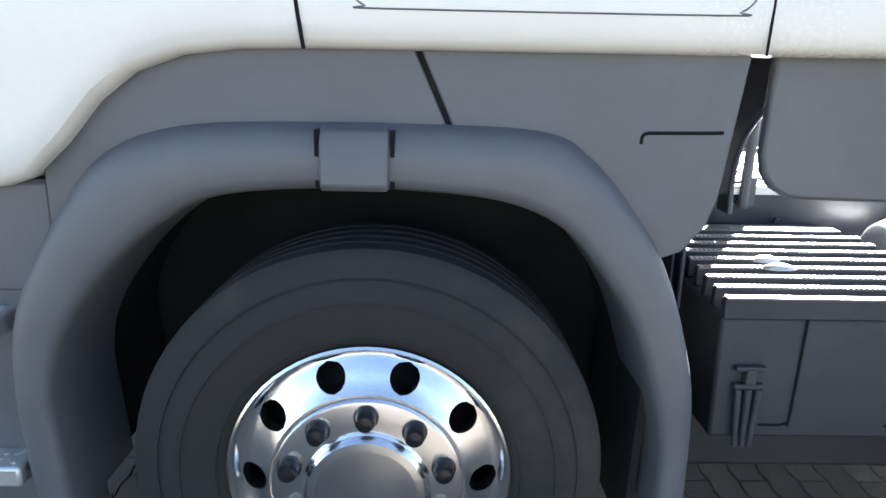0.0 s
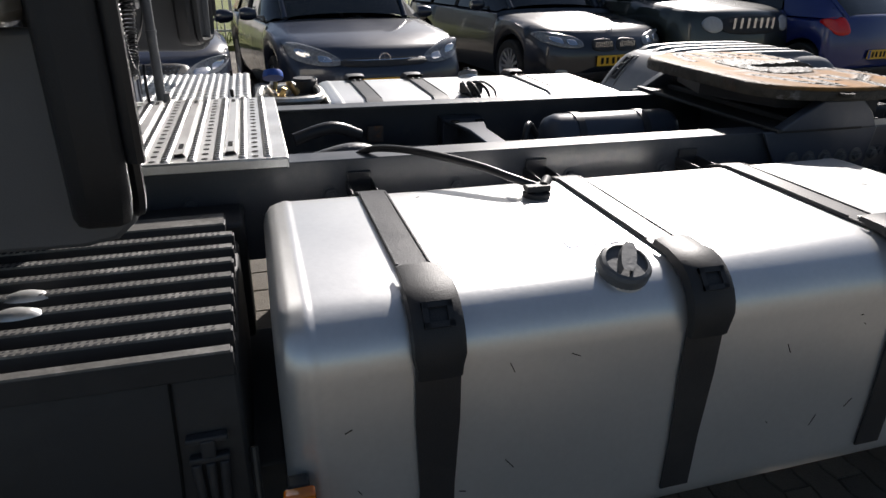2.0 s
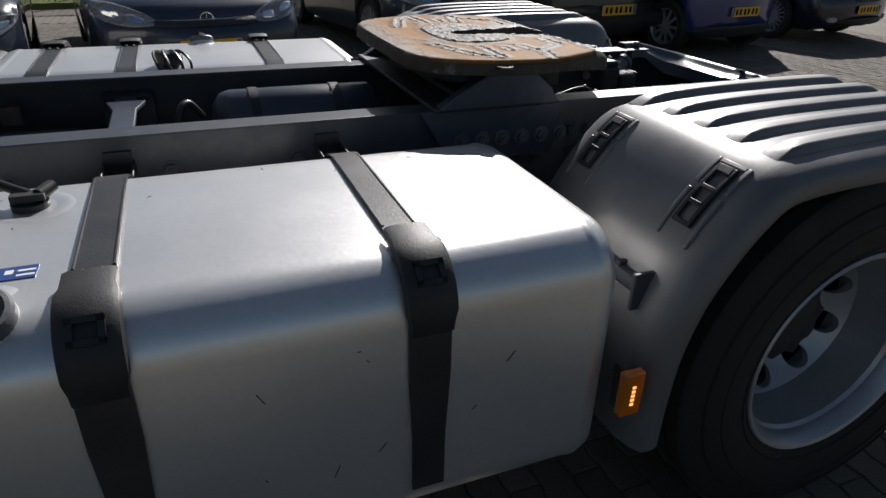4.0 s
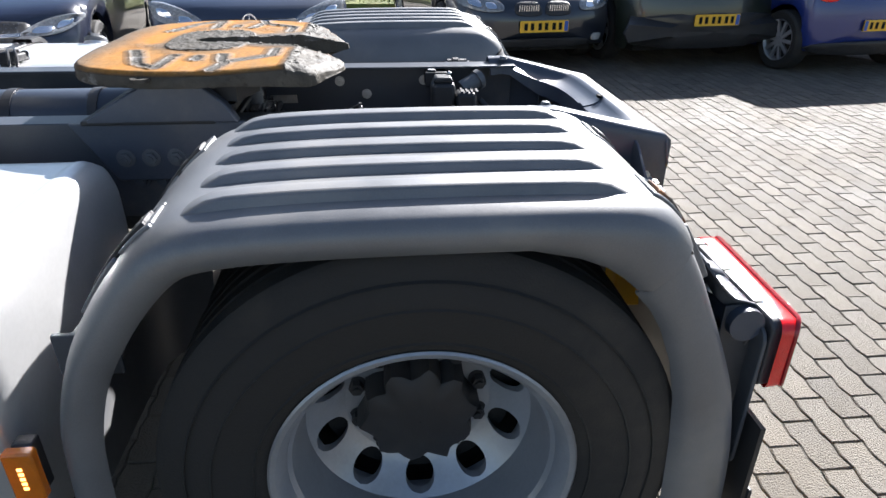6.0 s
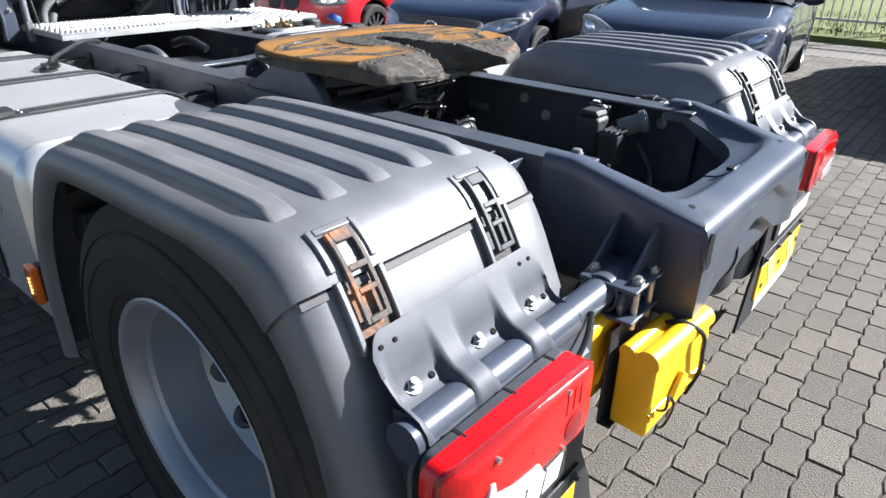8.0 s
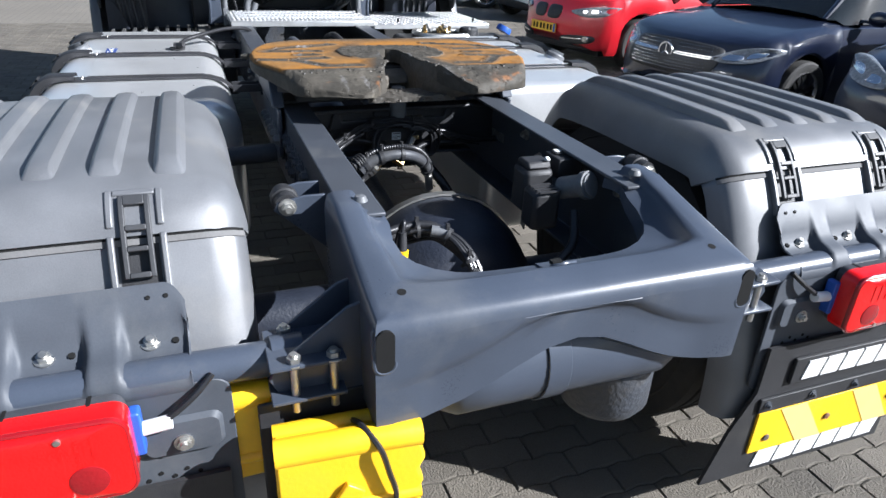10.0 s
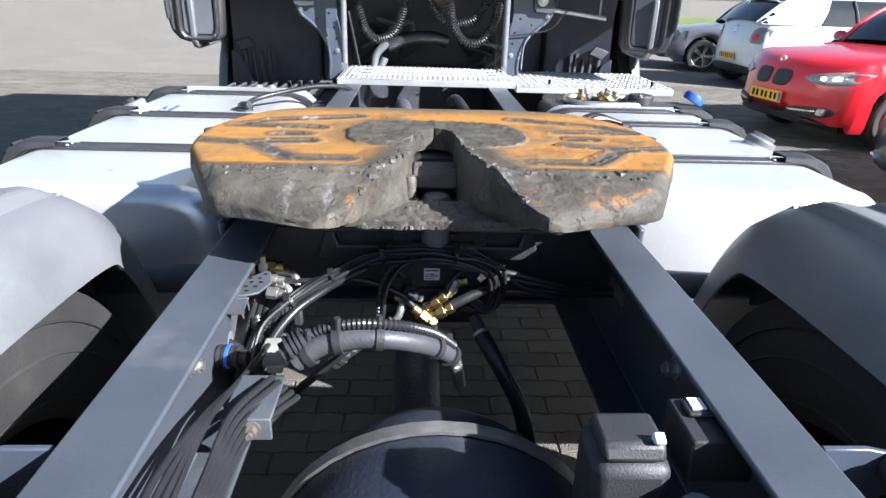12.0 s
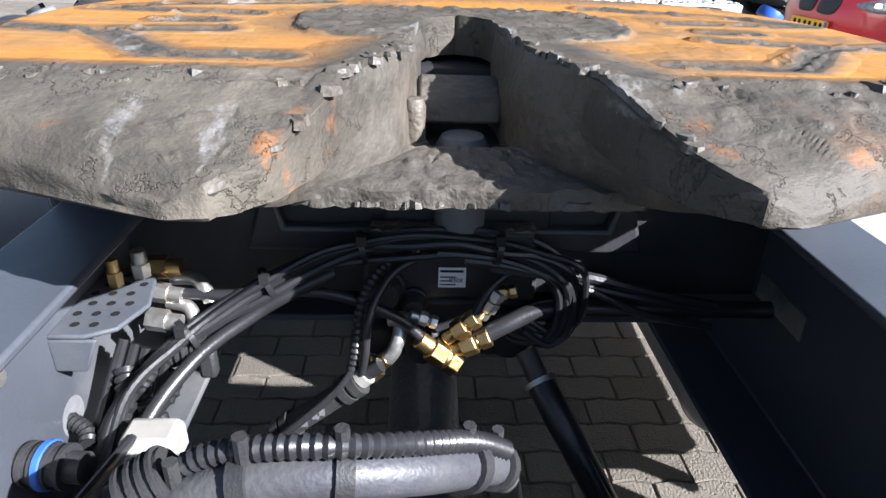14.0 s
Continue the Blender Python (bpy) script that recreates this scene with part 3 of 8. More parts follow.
def holed_disc(bm, prof, n, rc, rh, r0, r1, depth, turn=0.0):
    """A dished disc between radii r0 and r1 with n round openings of radius rh at rc."""
    def at(r, a):
        for (ra, ha), (rb, hb) in zip(prof, prof[1:]):
            if ra <= r <= rb:
                return (r * math.cos(a), ha + (hb - ha) * (r - ra) / (rb - ra), r * math.sin(a))
        return (r * math.cos(a), prof[-1][1], r * math.sin(a))
    step = 2 * math.pi / n
    for k in range(n):
        a0 = turn + k * step
        loop, hole = [], []
        m_ = 6
        for i in range(m_):
            loop.append((r1, a0 - step / 2 + step * i / m_))
        for i in range(m_):
            loop.append((r1 + (r0 - r1) * i / m_, a0 + step / 2))
        for i in range(m_):
            loop.append((r0, a0 + step / 2 - step * i / m_))
        for i in range(m_):
            loop.append((r0 + (r1 - r0) * i / m_, a0 - step / 2))
        for r, a in loop:
            dx, dy = (a - a0) * rc, r - rc
            t = math.atan2(dy, dx)
            hole.append((rc + rh * math.sin(t), a0 + rh * math.cos(t) / rc))
        rows = [[at(r, a) for r, a in loop], [at((r * .45 + hr * .55), (a * .45 + ha * .55)) for (r, a), (hr, ha) in zip(loop, hole)], [at(r, a) for r, a in hole]]
        rows.append([(x * .995, y + depth, z * .995) for x, y, z in rows[-1]])
        grid(bm, rows, closed_v=True)
    bmesh.ops.remove_doubles(bm, verts=bm.verts, dist=1e-5)


TYRE = tyre_mesh()


def front_wheel(s):
    """Polished front wheel; local y points inwards for s = 1 (left)."""
    m = Matrix.Translation((FX, -s * 1.075, WZ)) @ (Matrix.Identity(4) if s > 0 else Matrix.Rotation(math.pi, 4, "Z"))
    bm = BM()
    # flange, barrel and flat bolt face
    lathe(bm, [(.262, .14), (.268, .0), (.272, -.06), (.284, -.105), (.296, -.128), (.304, -.134), (.3045, -.140), (.299, -.1435), (.290, -.138), (.278, -.118)], (0, 0, 0), (0, 1, 0), 64)
    prof = [(.200, -.172), (.208, -.160), (.225, -.148), (.250, -.135), (.278, -.118)]
    holed_disc(bm, prof, 10, .2455, .031, .207, .2785, .03, math.pi / 2 + math.pi / 10)
    lathe(bm, [(.2085, -.1600), (.2055, -.166), (.203, -.172), (.199, -.176), (.192, -.1775), (.135, -.180), (.130, -.184), (.126, -.186)], (0, 0, 0), (0, 1, 0), 64)
    wheel = tp("front_wheel", bm, M_CHROME, "polished alloy front wheel with black nut caps", m=m, angle=30)
    part("tyre", TYRE, M_TYRE, wheel, "black truck tyre with worn tread")
    bm = BM()
    lathe(bm, [(.130, -.181), (.128, -.196), (.122, -.203), (.105, -.205), (.102, -.200), (.0, -.201)], (0, 0, 0), (0, 1, 0), 48)
    cap = part("hub_cap", bm, M_CHROME, wheel, "brushed round hub cap", angle=30)
    bm = BM()
    lathe(bm, [(0, 0), (.205, 0), (.26, .1), (.26, .15), (0, .15)], (0, -.07, 0), (0, 1, 0), 32)
    part("brake_drum", bm, M_WHEELARCH, wheel)
    for k in range(10):
        a = math.pi / 2 + k * math.pi / 5
        x, z = .1675 * math.cos(a), .1675 * math.sin(a)
        bm = BM()
        lathe(bm, [(.0265, 0), (.026, -.004), (.0225, -.006), (.0205, -.026), (.0165, -.033), (0, -.0355)], (x, -.178, z), (0, 1, 0), 20)
        part("nut_cap", bm, M_NUTCAP, wheel, "black plastic nut cap")
    return wheel


front_wheel(1)
front_wheel(-1)


def rear_wheel(s):
    m = Matrix.Translation((RX, -s * 1.075, WZ)) @ (Matrix.Identity(4) if s > 0 else Matrix.Rotation(math.pi, 4, "Z"))
    bm = BM()
    lathe(bm, [(.250, .10), (.258, .04), (.266, -.04), (.276, -.10), (.290, -.120), (.300, -.124), (.3025, -.130), (.298, -.134), (.288, -.130), (.274, -.112), (.270, -.085), (.262, -.075), (.259, -.03), (.252, .01), (.246, .040)], (0, 0, 0), (0, 1, 0), 64)
    holed_disc(bm, [(.135, .112), (.165, .108), (.185, .098), (.215, .072), (.246, .040)], 10, .2055, .034, .165, .246, .02, math.pi / 10)
    lathe(bm, [(.1652, .1078), (.150, .1115), (.135, .115), (.10, .118)], (0, 0, 0), (0, 1, 0), 48)
    wheel = tp("rear_wheel", bm, M_RIM, "silver steel deep-dish rear wheel", m=m, angle=30)
    part("tyre", TYRE, M_TYRE, wheel, "black truck tyre, sidewall dusty")
    part("inner_tyre", TYRE, M_TYRE, wheel, "inner twin tyre", m=Matrix.Translation((0, .335, 0)))
    bm = BM()
    rg = random.Random(9)
    lob = [1 + .10 * math.sin(k * 2 * math.pi * 10 / 40) + rg.uniform(-.05, .06) for k in range(40)]
    rows = []
    for r, y, f in ((.124, .116, 1), (.124, .06, 1), (.118, .040, 1), (.098, .030, .5), (.05, .027, .1), (.002, .026, 0)):
        rows.append([(r * (1 + (lob[k] - 1) * f) * math.cos(k * math.pi / 20), y, r * (1 + (lob[k] - 1) * f) * math.sin(k * math.pi / 20)) for k in range(40)])
    grid(bm, rows, closed_v=True)
    part("hub", bm, M_BLACK, wheel, "black greasy axle hub")
    bm = BM()
    lathe(bm, [(0, 0), (.225, 0), (.235, .06), (.235, .34), (0, .34)], (0, .125, 0), (0, 1, 0), 32)
    part("brake_drum", bm, M_WHEELARCH, wheel)
    for k in range(10):
        a = math.pi / 2 + k * math.pi / 5
        bm = BM()
        x, z = .1675 * .86 * math.cos(a), .1675 * .86 * math.sin(a)
        hexbolt(bm, (x, .112, z), (0, -1, 0), .016, .022)
        part("wheel_nut", bm, M_BLACK, wheel)
    return wheel


rear_wheel(1)
rear_wheel(-1)

# axle and final drive
bm = BM()
cyl(bm, (RX, -.75, WZ), (RX, .75, WZ), .075, seg=20)
lathe(bm, [(0, -.27), (.10, -.262), (.19, -.22), (.245, -.14), (.268, -.03), (.27, .03), (.25, .09), (.235, .10), (.235, .14), (.20, .20), (.13, .25), (.085, .28), (.085, .34), (0, .34)], (RX + .0, .005, .545), (-1, 0, 0), 40)
axle = tp("axle_housing", bm, M_AXLE, "blue-black rear axle with domed final drive")
bm = BM()
lathe(bm, [(.271, .035), (.277, .035), (.277, .06), (.265, .06)], (RX, .005, .545), (-1, 0, 0), 40, closed=True)
tp("flange", bm, M_STEEL, "bare metal joint ring", parent=axle)
bm = BM()
cyl(bm, (3.90, -.03, .53), (2.45, -.02, .66), .055, seg=20)
cyl(bm, (3.90, -.03, .53), (3.83, -.03, .535), .075, seg=20)
tp("propeller_shaft", bm, M_ENGINE, "dark propeller shaft")


# ---- rear mudguards ----
GUARD = [(3.585, .42), (3.588, .55), (3.60, .68), (3.635, .80), (3.69, .90), (3.755, .985), (3.82, 1.040), (3.90, 1.062), (4.05, 1.072), (4.235, 1.075), (4.42, 1.075), (4.545, 1.072), (4.609, 1.063), (4.653, 1.038), (4.685, .998), (4.724, .932), (4.757, .862), (4.797, .772), (4.830, .682), (4.856, .56), (4.868, .45), (4.872, .36)]


# lower lip of the outer side, running round the tyre, paired with points of the profile by their x
LIP = [(4.42, 4.412, .996), (4.545, 4.490, .979), (4.609, 4.535, .961), (4.653, 4.568, .938), (4.685, 4.600, .910), (4.724, 4.632, .875), (4.757, 4.657, .833), (4.797, 4.687, .760), (4.830, 4.708, .672), (4.856, 4.720, .56), (4.868, 4.726, .45), (4.872, 4.728, .36)]


def lip_at(p, nrm):
    """Place of the lip that belongs to a point of the profile."""
    if p.x < LIP[0][0]:
        return p - nrm * .079
    for (a, xa, za), (b, xb, zb) in zip(LIP, LIP[1:]):
        if p.x <= b:
            f = (p.x - a) / (b - a)
            return Vector((xa + (xb - xa) * f, 0, za + (zb - za) * f))
    return Vector((LIP[-1][1], 0, p.z))


def guard_frames(n=4):
    path = spline([(x, 0, z) for x, z in GUARD], n)
    out = []
    for i, p in enumerate(path):
        t = (path[min(i + 1, len(path) - 1)] - path[max(i - 1, 0)]).normalized()
        out.append((p, Vector((-t.z, 0, t.x))))
    return out


def mudguard(s):
    frames = guard_frames()
    across = [(1.205, -.100), (1.222, -.090), (1.228, -.065), (1.224, -.035), (1.208, -.012), (1.175, -.002), (1.1, 0), (.9, .002), (.745, 0), (.672, -.007), (.626, -.028), (.598, -.064), (.586, -.118)]
    def skin(p, nrm, lift=0.0):
        """One row across the guard; the outer side reaches down to the lip, the inner rear edge is squarer."""
        lip = lip_at(p, nrm)
        sq = 0.0 if p.x < 4.683 else max(0.0, min(1.0, (p.x - 4.60) / .10))
        r = []
        for k, (a, o) in enumerate(across):
            q = (p - nrm * .012).lerp(lip, (1, .85, .5, .2)[k]) if k < 4 else p + nrm * o
            if k >= 9 and p.x > 4.35:
                w_ = min(1.0, (p.x - 4.35) / .25)
                a += w_ * ((.645, .608, .588, .580)[k - 9] - a)
                q = q.lerp(p + nrm * (-.004, -.020, -.052, -.11)[k - 9], w_)
            if k >= 9:
                a += sq * ((.650, .605, .585, .578)[k - 9] - a)
                q = q.lerp(p + nrm * (-.001, -.010, -.030, -.075)[k - 9], sq)
            up = lift * (1, 1, 1, 1, 1, 1, 1, 1, 1, 1, .7, .2, 0)[k]
            side = lift * ((1, 1, 1, .9, .5, .2) + (0,) * 4 + (-.5, -.9, -1))[k]
            r.append((q.x + nrm.x * up, -s * (a + side), q.z + nrm.z * up))
        return r
    def at(xv):
        for (p, a), (q, b2) in zip(frames, frames[1:]):
            if p.x > 4.3 and q.x > 4.3 and min(p.z, q.z) > .6 and min(p.x, q.x) <= xv <= max(p.x, q.x):
                f = (xv - p.x) / (q.x - p.x)
                return p.lerp(q, f), a.lerp(b2, f).normalized()
        return min(frames, key=lambda w: abs(w[0].x - xv))
    bm = BM()
    rows = []
    for i, (p, nrm) in enumerate(frames):
        cover = p.x < 4.683
        rows.append(skin(p, nrm, .009 if cover else 0.0))
        if cover and i + 1 < len(frames) and frames[i + 1][0].x >= 4.683:
            edge, en = at(4.6828)
            rows += [skin(edge, en, .009), skin(edge, en, .001)]
    grid(bm, rows)
    g = tp("mudguard", bm, M_GREY, "ribbed grey plastic rear mudguard, scuffed and dusty", solid=0.005, angle=60)
    # raised ribs on the top
    for y in (1.146, 1.036, .928, .818, .704):
        bm = BM()
        rr = []
        sel = [(p, nrm) for p, nrm in frames if 3.842 < p.x < 4.588]
        for i, (p, nrm) in enumerate(sel):
            e = min(i, len(sel) - 1 - i)
            hh = (.0, .008, .016, .019)[min(e, 3)]
            wd = .021 if e > 1 else .024
            rr.append([(q.x, -s * yy, q.z) for q, yy in ((p + nrm * .004, y + .033), (p + nrm * (hh + .008), y + wd), (p + nrm * (hh + .008 + .002 * (hh > 0)), y), (p + nrm * (hh + .008), y - wd), (p + nrm * .004, y - .033))])
        grid(bm, rr)
        tp("rib", bm, M_GREY, parent=g, angle=50, bevel=0.005)
    # painted shadow strip in the gap, and dusty ledge, under the cover's rear edge
    for x0_, x1_, h_, mat_, lab_ in ((4.6832, 4.6862, .0035, M_PRINT, "dark strip painting the shadow in the gap under the cover edge"), (4.6864, 4.6925, .0045, M_DUST, "dusty ledge below the cover edge")):
        bm = BM()
        rr = []
        for xv in (x0_, (x0_ + x1_) / 2, x1_):
            p, nrm = at(xv)
            rr.append(skin(p, nrm, h_)[4:12])
        grid(bm, rr)
        tp("cover_gap" if mat_ is M_PRINT else "cover_ledge", bm, mat_, lab_, parent=g, solid=0.004)
    # latches, front and rear
    for end in (1, -1):
        for y, rusty in ((1.105 if end > 0 else 1.117, True), (.767 if end > 0 else .742, False)):
            # ladder latch between a raised frame on the cover and two guides on the panel below
            if end > 0:
                run = [f for f in frames if f[0].x > 4.60 and f[0].z > .72]
                start = next(k for k, f in enumerate(run) if f[0].x > 4.626)
            else:
                run = [f for f in reversed(frames) if f[0].x < 3.92 and f[0].z > .70]
                start = next(k for k, f in enumerate(run) if f[0].x < 3.815)
            dist = [0.0]
            for a, b2 in zip(run, run[1:]):
                dist.append(dist[-1] + (b2[0] - a[0]).length)
            dist = [d - dist[start] for d in dist]
            def spot(sv, yy, h):
                k = max(i for i in range(len(dist) - 1) if dist[i] <= max(sv, dist[0]))
                f = (sv - dist[k]) / (dist[k + 1] - dist[k])
                p = run[k][0].lerp(run[k + 1][0], f)
                nr = run[k][1].lerp(run[k + 1][1], f).normalized()
                q = p + nr * h
                return (q.x, -s * (y + yy), q.z)
            def slab(y0, y1, s0, s1, h0, h1):
                b2 = BM()
                k_ = max(1, int((s1 - s0) / .012))
                rows_ = []
                for i in range(k_ + 1):
                    sv = s0 + (s1 - s0) * i / k_
                    rows_.append([spot(sv, y0, h0), spot(sv, y1, h0), spot(sv, y1, h1), spot(sv, y0, h1)])
                vr = grid(b2, rows_, closed_v=True)
                b2.faces.new(vr[0]); b2.faces.new(vr[-1])
                return b2
            for sg in (1, -1):
                tp("latch_frame", slab(*sorted((sg * .036, sg * .049)), -.012, .058, -.002, .016), M_GREY, "raised frame round the latch", parent=g, bevel=.003)
                tp("latch_guide", slab(*sorted((sg * .038, sg * .050)), .072, .190, -.002, .017), M_GREY, "moulded guide beside the latch", parent=g, bevel=.003)
            tp("latch_frame", slab(-.036, .036, -.012, .0, -.002, .016), M_GREY, parent=g, bevel=.003)
            tp("latch_bed", slab(-.035, .035, .0, .056, .001, .004), M_BLACK, "dark latch bed", parent=g)
            lm_ = M_BLACK if end < 0 else M_RUSTY if rusty and s > 0 else M_LATCH
            tp("latch_bed", slab(-.034, .034, .074, .188, .001, .004), M_RUSTY if rusty and s > 0 and end > 0 else M_BLACK, "latch bed below the seam", parent=g)
            for sg in (1, -1):
                tp("latch", slab(*sorted((sg * .0165, sg * .0265)), .004, .150, .012, .021), lm_, "rubber ladder latch", parent=g, bevel=.002)
            for s0, s1 in ((.004, .022), (.056, .066), (.094, .103), (.140, .150)):
                tp("latch_rung", slab(-.018, .018, s0, s1, .011, .022), lm_, parent=g, bevel=.002)
    # inner carrying bracket and flap
    bm = BM()
    prism(bm, [(-s * 1.23, .165), (-s * .545, .165), (-s * .60, .34), (-s * .66, .46), (-s * .66, .60), (-s * 1.23, .60)], "x", 4.888, 4.898)
    tp("mud_flap", bm, M_BLACK, "black rubber mud flap below the mudguard", parent=g)
    return g


for s in (1, -1):
    mudguard(s)


# lamp carriers, tail lamps and clamps
def lamp_carrier(s):
    bm = BM()
    cyl(bm, (4.845, -s * 1.17, .803), (4.845, -s * .40, .799), .034, seg=24)
    tube_ = tp("carrier_tube", bm, M_CHASSIS, "grey steel carrier tube across the mudguard rear")
    # pressed plate over the tube: flat strip on top, three pockets with bolts, rolled over the tube
    prof = [(4.748, .934), (4.756, .924), (4.772, .902), (4.790, .880), (4.806, .862), (4.822, .850), (4.842, .845), (4.862, .838), (4.876, .822), (4.882, .802), (4.878, .784), (4.868, .768), (4.862, .745)]
    pocket = (0, 0, .0, .35, .9, 1, 1, .75, .35, .1, 0, 0, 0)
    bm = BM()
    rows = []
    n_y = 96
    for i in range(n_y + 1):
        y = -1.152 + i * .452 / n_y
        end = min(i, n_y - i)
        corner = max(0, 1 - end / 7) ** 2 * .030
        dent = 0.0
        for c in (1.086, .920, .754):
            d = abs(y + c)
            dent = max(dent, 1 - min(1, max(0, (d - .046) / .016)))
        dent = dent * dent * (3 - 2 * dent)
        r = []
        for k, (x, z) in enumerate(prof):
            f = pocket[k] * dent
            cut = corner if k < 3 else 0
            r.append((x - .011 * f + cut * .7, s * y, z - .019 * f - cut))
        rows.append(r)
    grid(bm, rows)
    pl = tp("carrier_plate", bm, M_BRACKET, "pressed grey steel plate with three pockets", solid=0.004, angle=60)
    for y in (1.098, .931, .765):
        bm = BM()
        hexbolt(bm, (4.797, -s * y, .842), (.45, 0, .9), .012, .010)
        tp("carrier_bolt", bm, M_STEEL, "zinc hexagon bolt", parent=pl)
        bm = BM()
        cyl(bm, (4.800, -s * (y - .042), .838), (4.803, -s * (y - .042), .8445), .006, seg=10)
        tp("carrier_hole", bm, M_PRINT, "small round hole", parent=pl)
    for y in (1.13, 1.10, .76, .73):
        bm = BM()
        cyl(bm, (4.762, -s * y, .914), (4.7665, -s * y, .9165), .0042, seg=10)
        tp("carrier_hole", bm, M_PRINT, "small round hole", parent=pl)
    # end face in a darker material than the plate: its shade painted in
    bm = BM()
    prism(bm, [(4.806, .835), (4.84, .838), (4.868, .822), (4.879, .795), (4.884, .56), (4.86, .53), (4.83, .60), (4.806, .74)], "y", -s * 1.147 - .003, -s * 1.147 + .003)
    tp("carrier_end", bm, M_LINER, "folded end of the carrier plate", parent=pl, bevel=0.0015)
    # pressed pad with a bolt and a row of holes below the plate
    bm = BM()
    o = rounded(min(-s * .80, -s * .66), max(-s * .80, -s * .66), .655, .735, .018)
    cy_, cz_ = -s * .73, .695
    grid(bm, [[(4.881, a, b_) for a, b_ in o], [(4.892, cy_ + (a - cy_) * .90, cz_ + (b_ - cz_) * .84) for a, b_ in o], [(4.893, cy_ + (a - cy_) * .02, cz_ + (b_ - cz_) * .02) for a, b_ in o]], closed_v=True)
    tp("pressed_pad", bm, M_BRACKET, "pressed pad in the lamp plate", parent=pl)
    bm = BM()
    hexbolt(bm, (4.893, -s * .73, .685), (1, 0, 0), .012, .010)
    tp("carrier_bolt", bm, M_STEEL, "zinc hexagon bolt", parent=pl)
    for k in range(5):
        bm = BM()
        cyl(bm, (4.8795, -s * (.80 - k * .022), .60 + .012 * (k % 2)), (4.8815, -s * (.80 - k * .022), .60 + .012 * (k % 2)), .0045, seg=10)
        tp("carrier_hole", bm, M_PRINT, "small round hole", parent=pl)
    # clamp on the chassis: two gusset plates and bolts
    for x0 in (4.80, 4.89):
        bm = BM()
        prism(bm, [(-s * .395, .72), (-s * .395, .94), (-s * .43, .93), (-s * .56, .83), (-s * .575, .80), (-s * .56, .77), (-s * .50, .76)], "x", x0, x0 + .008)
        tp("gusset", bm, M_CHASSIS, "grey triangular gusset plate", bevel=0.002).location.z -= .014
    bm = BM()
    box(bm, 4.80, 4.93, min(-s * .44, -s * .575), max(-s * .44, -s * .575), .838, .846)
    box(bm, 4.80, 4.93, min(-s * .44, -s * .575), max(-s * .44, -s * .575), .765, .773)
    lathe(bm, [(.036, -.03), (.044, -.03), (.044, .03), (.036, .03)], (4.845, -s * .535, .81), (0, 1, 0), 24, closed=True)
    tp("tube_clamp", bm, M_CHASSIS, "bolted clamp of the carrier tube", bevel=0.002).location.z -= .014
    for x, y in ((4.913, .531), (4.915, .461), (4.815, .535)):
        bm = BM()
        hexbolt(bm, (x, -s * y, .846), (0, 0, 1), .013, .014)
        cyl(bm, (x, -s * y, .74), (x, -s * y, .846), .008, seg=10)
        tp("clamp_bolt", bm, M_STEEL, "zinc clamp bolt").location.z -= .018
    # tail lamp
    lm = pose(4.932, -s * .998, .738, 0, 0, 0)
    sh = BM()
    prism(sh, rounded(-.185, .190, -.077, .077, .022), "x", -.044, -.018)
    lamp = tp("tail_lamp", sh, M_LINER, "red tail lamp with white reversing section", m=lm, bevel=0.004)
    bm = BM()
    o = rounded(-.197, .197, -.078, .078, .026)
    def bow(x, a, b_, f=1.0):
        """Point of the lens, bent back round the outer end."""
        e = max(0.0, (-s * a - .11) / .087)
        return (x - (.030 if x > 0 else .012) * e * e, a * f, b_ * f)
    grid(bm, [[bow(-.020, a, b_) for a, b_ in o], [bow(.008, a, b_) for a, b_ in o], [bow(.022, a * .996, b_ * .97) for a, b_ in o], [bow(.032, a * .98, b_ * .93) for a, b_ in o], [bow(.036, a * .85, b_ * .8) for a, b_ in o], [bow(.036, a * .6, b_ * .5) for a, b_ in o], [bow(.036, a * .3, b_ * .2) for a, b_ in o], [(.036, a * .02, b_ * .02) for a, b_ in o]], closed_v=True)
    part("lens", bm, M_RED, lamp, "glossy red lens")
    bm = BM()
    wv = [(-.125, -.068), (-.05, -.071), (.04, -.066), (.02, -.036), (-.05, -.026), (-.10, -.006), (-.105, .02), (-.118, .024), (-.125, .0)]
    prism(bm, [(s * a, b_) for a, b_ in wv], "x", .030, .0385)
    part("reversing_lens", bm, M_CLEAR, lamp, "clear white lens", bevel=0.003)
    bm = BM()
    tube(bm, [bow(.026, a * .985, b_ * .97) for a, b_ in o + o[:1]], .0055, seg=8, smooth=False)
    part("lens_rim", bm, M_DARKRED, lamp, "darker raised lens rim")
    bm = BM()
    lathe(bm, [(.030, .0), (.029, .003), (.022, .0045), (0, .0045)], (.0345, s * .130, -.028), (1, 0, 0), 24)
    part("bulb_window", bm, M_DARKRED, lamp, "round darker bulb window")
    for k in range(3):
        bm = BM()
        box(bm, .033, .0375, s * .10 - .0015 + .022 * k * s, s * .10 + .0015 + .022 * k * s, .012, .058)
        part("lens_flute", bm, M_RED, lamp)
    for a, b_ in ((s * -.10, .058), (s * .10, .060), (s * .10, -.062)):
        bm = BM(); cyl(bm, (.028, a, b_), (.039, a, b_), .0055, seg=10)
        part("screw", bm, M_STEEL, lamp)
    for a in (-.11, .02, .14):
        bm = BM()
        box(bm, -.043, -.016, s * a - .003, s * a + .003, .0765, .0782)
        part("housing_slot", bm, M_PRINT, lamp)
    bm = BM()
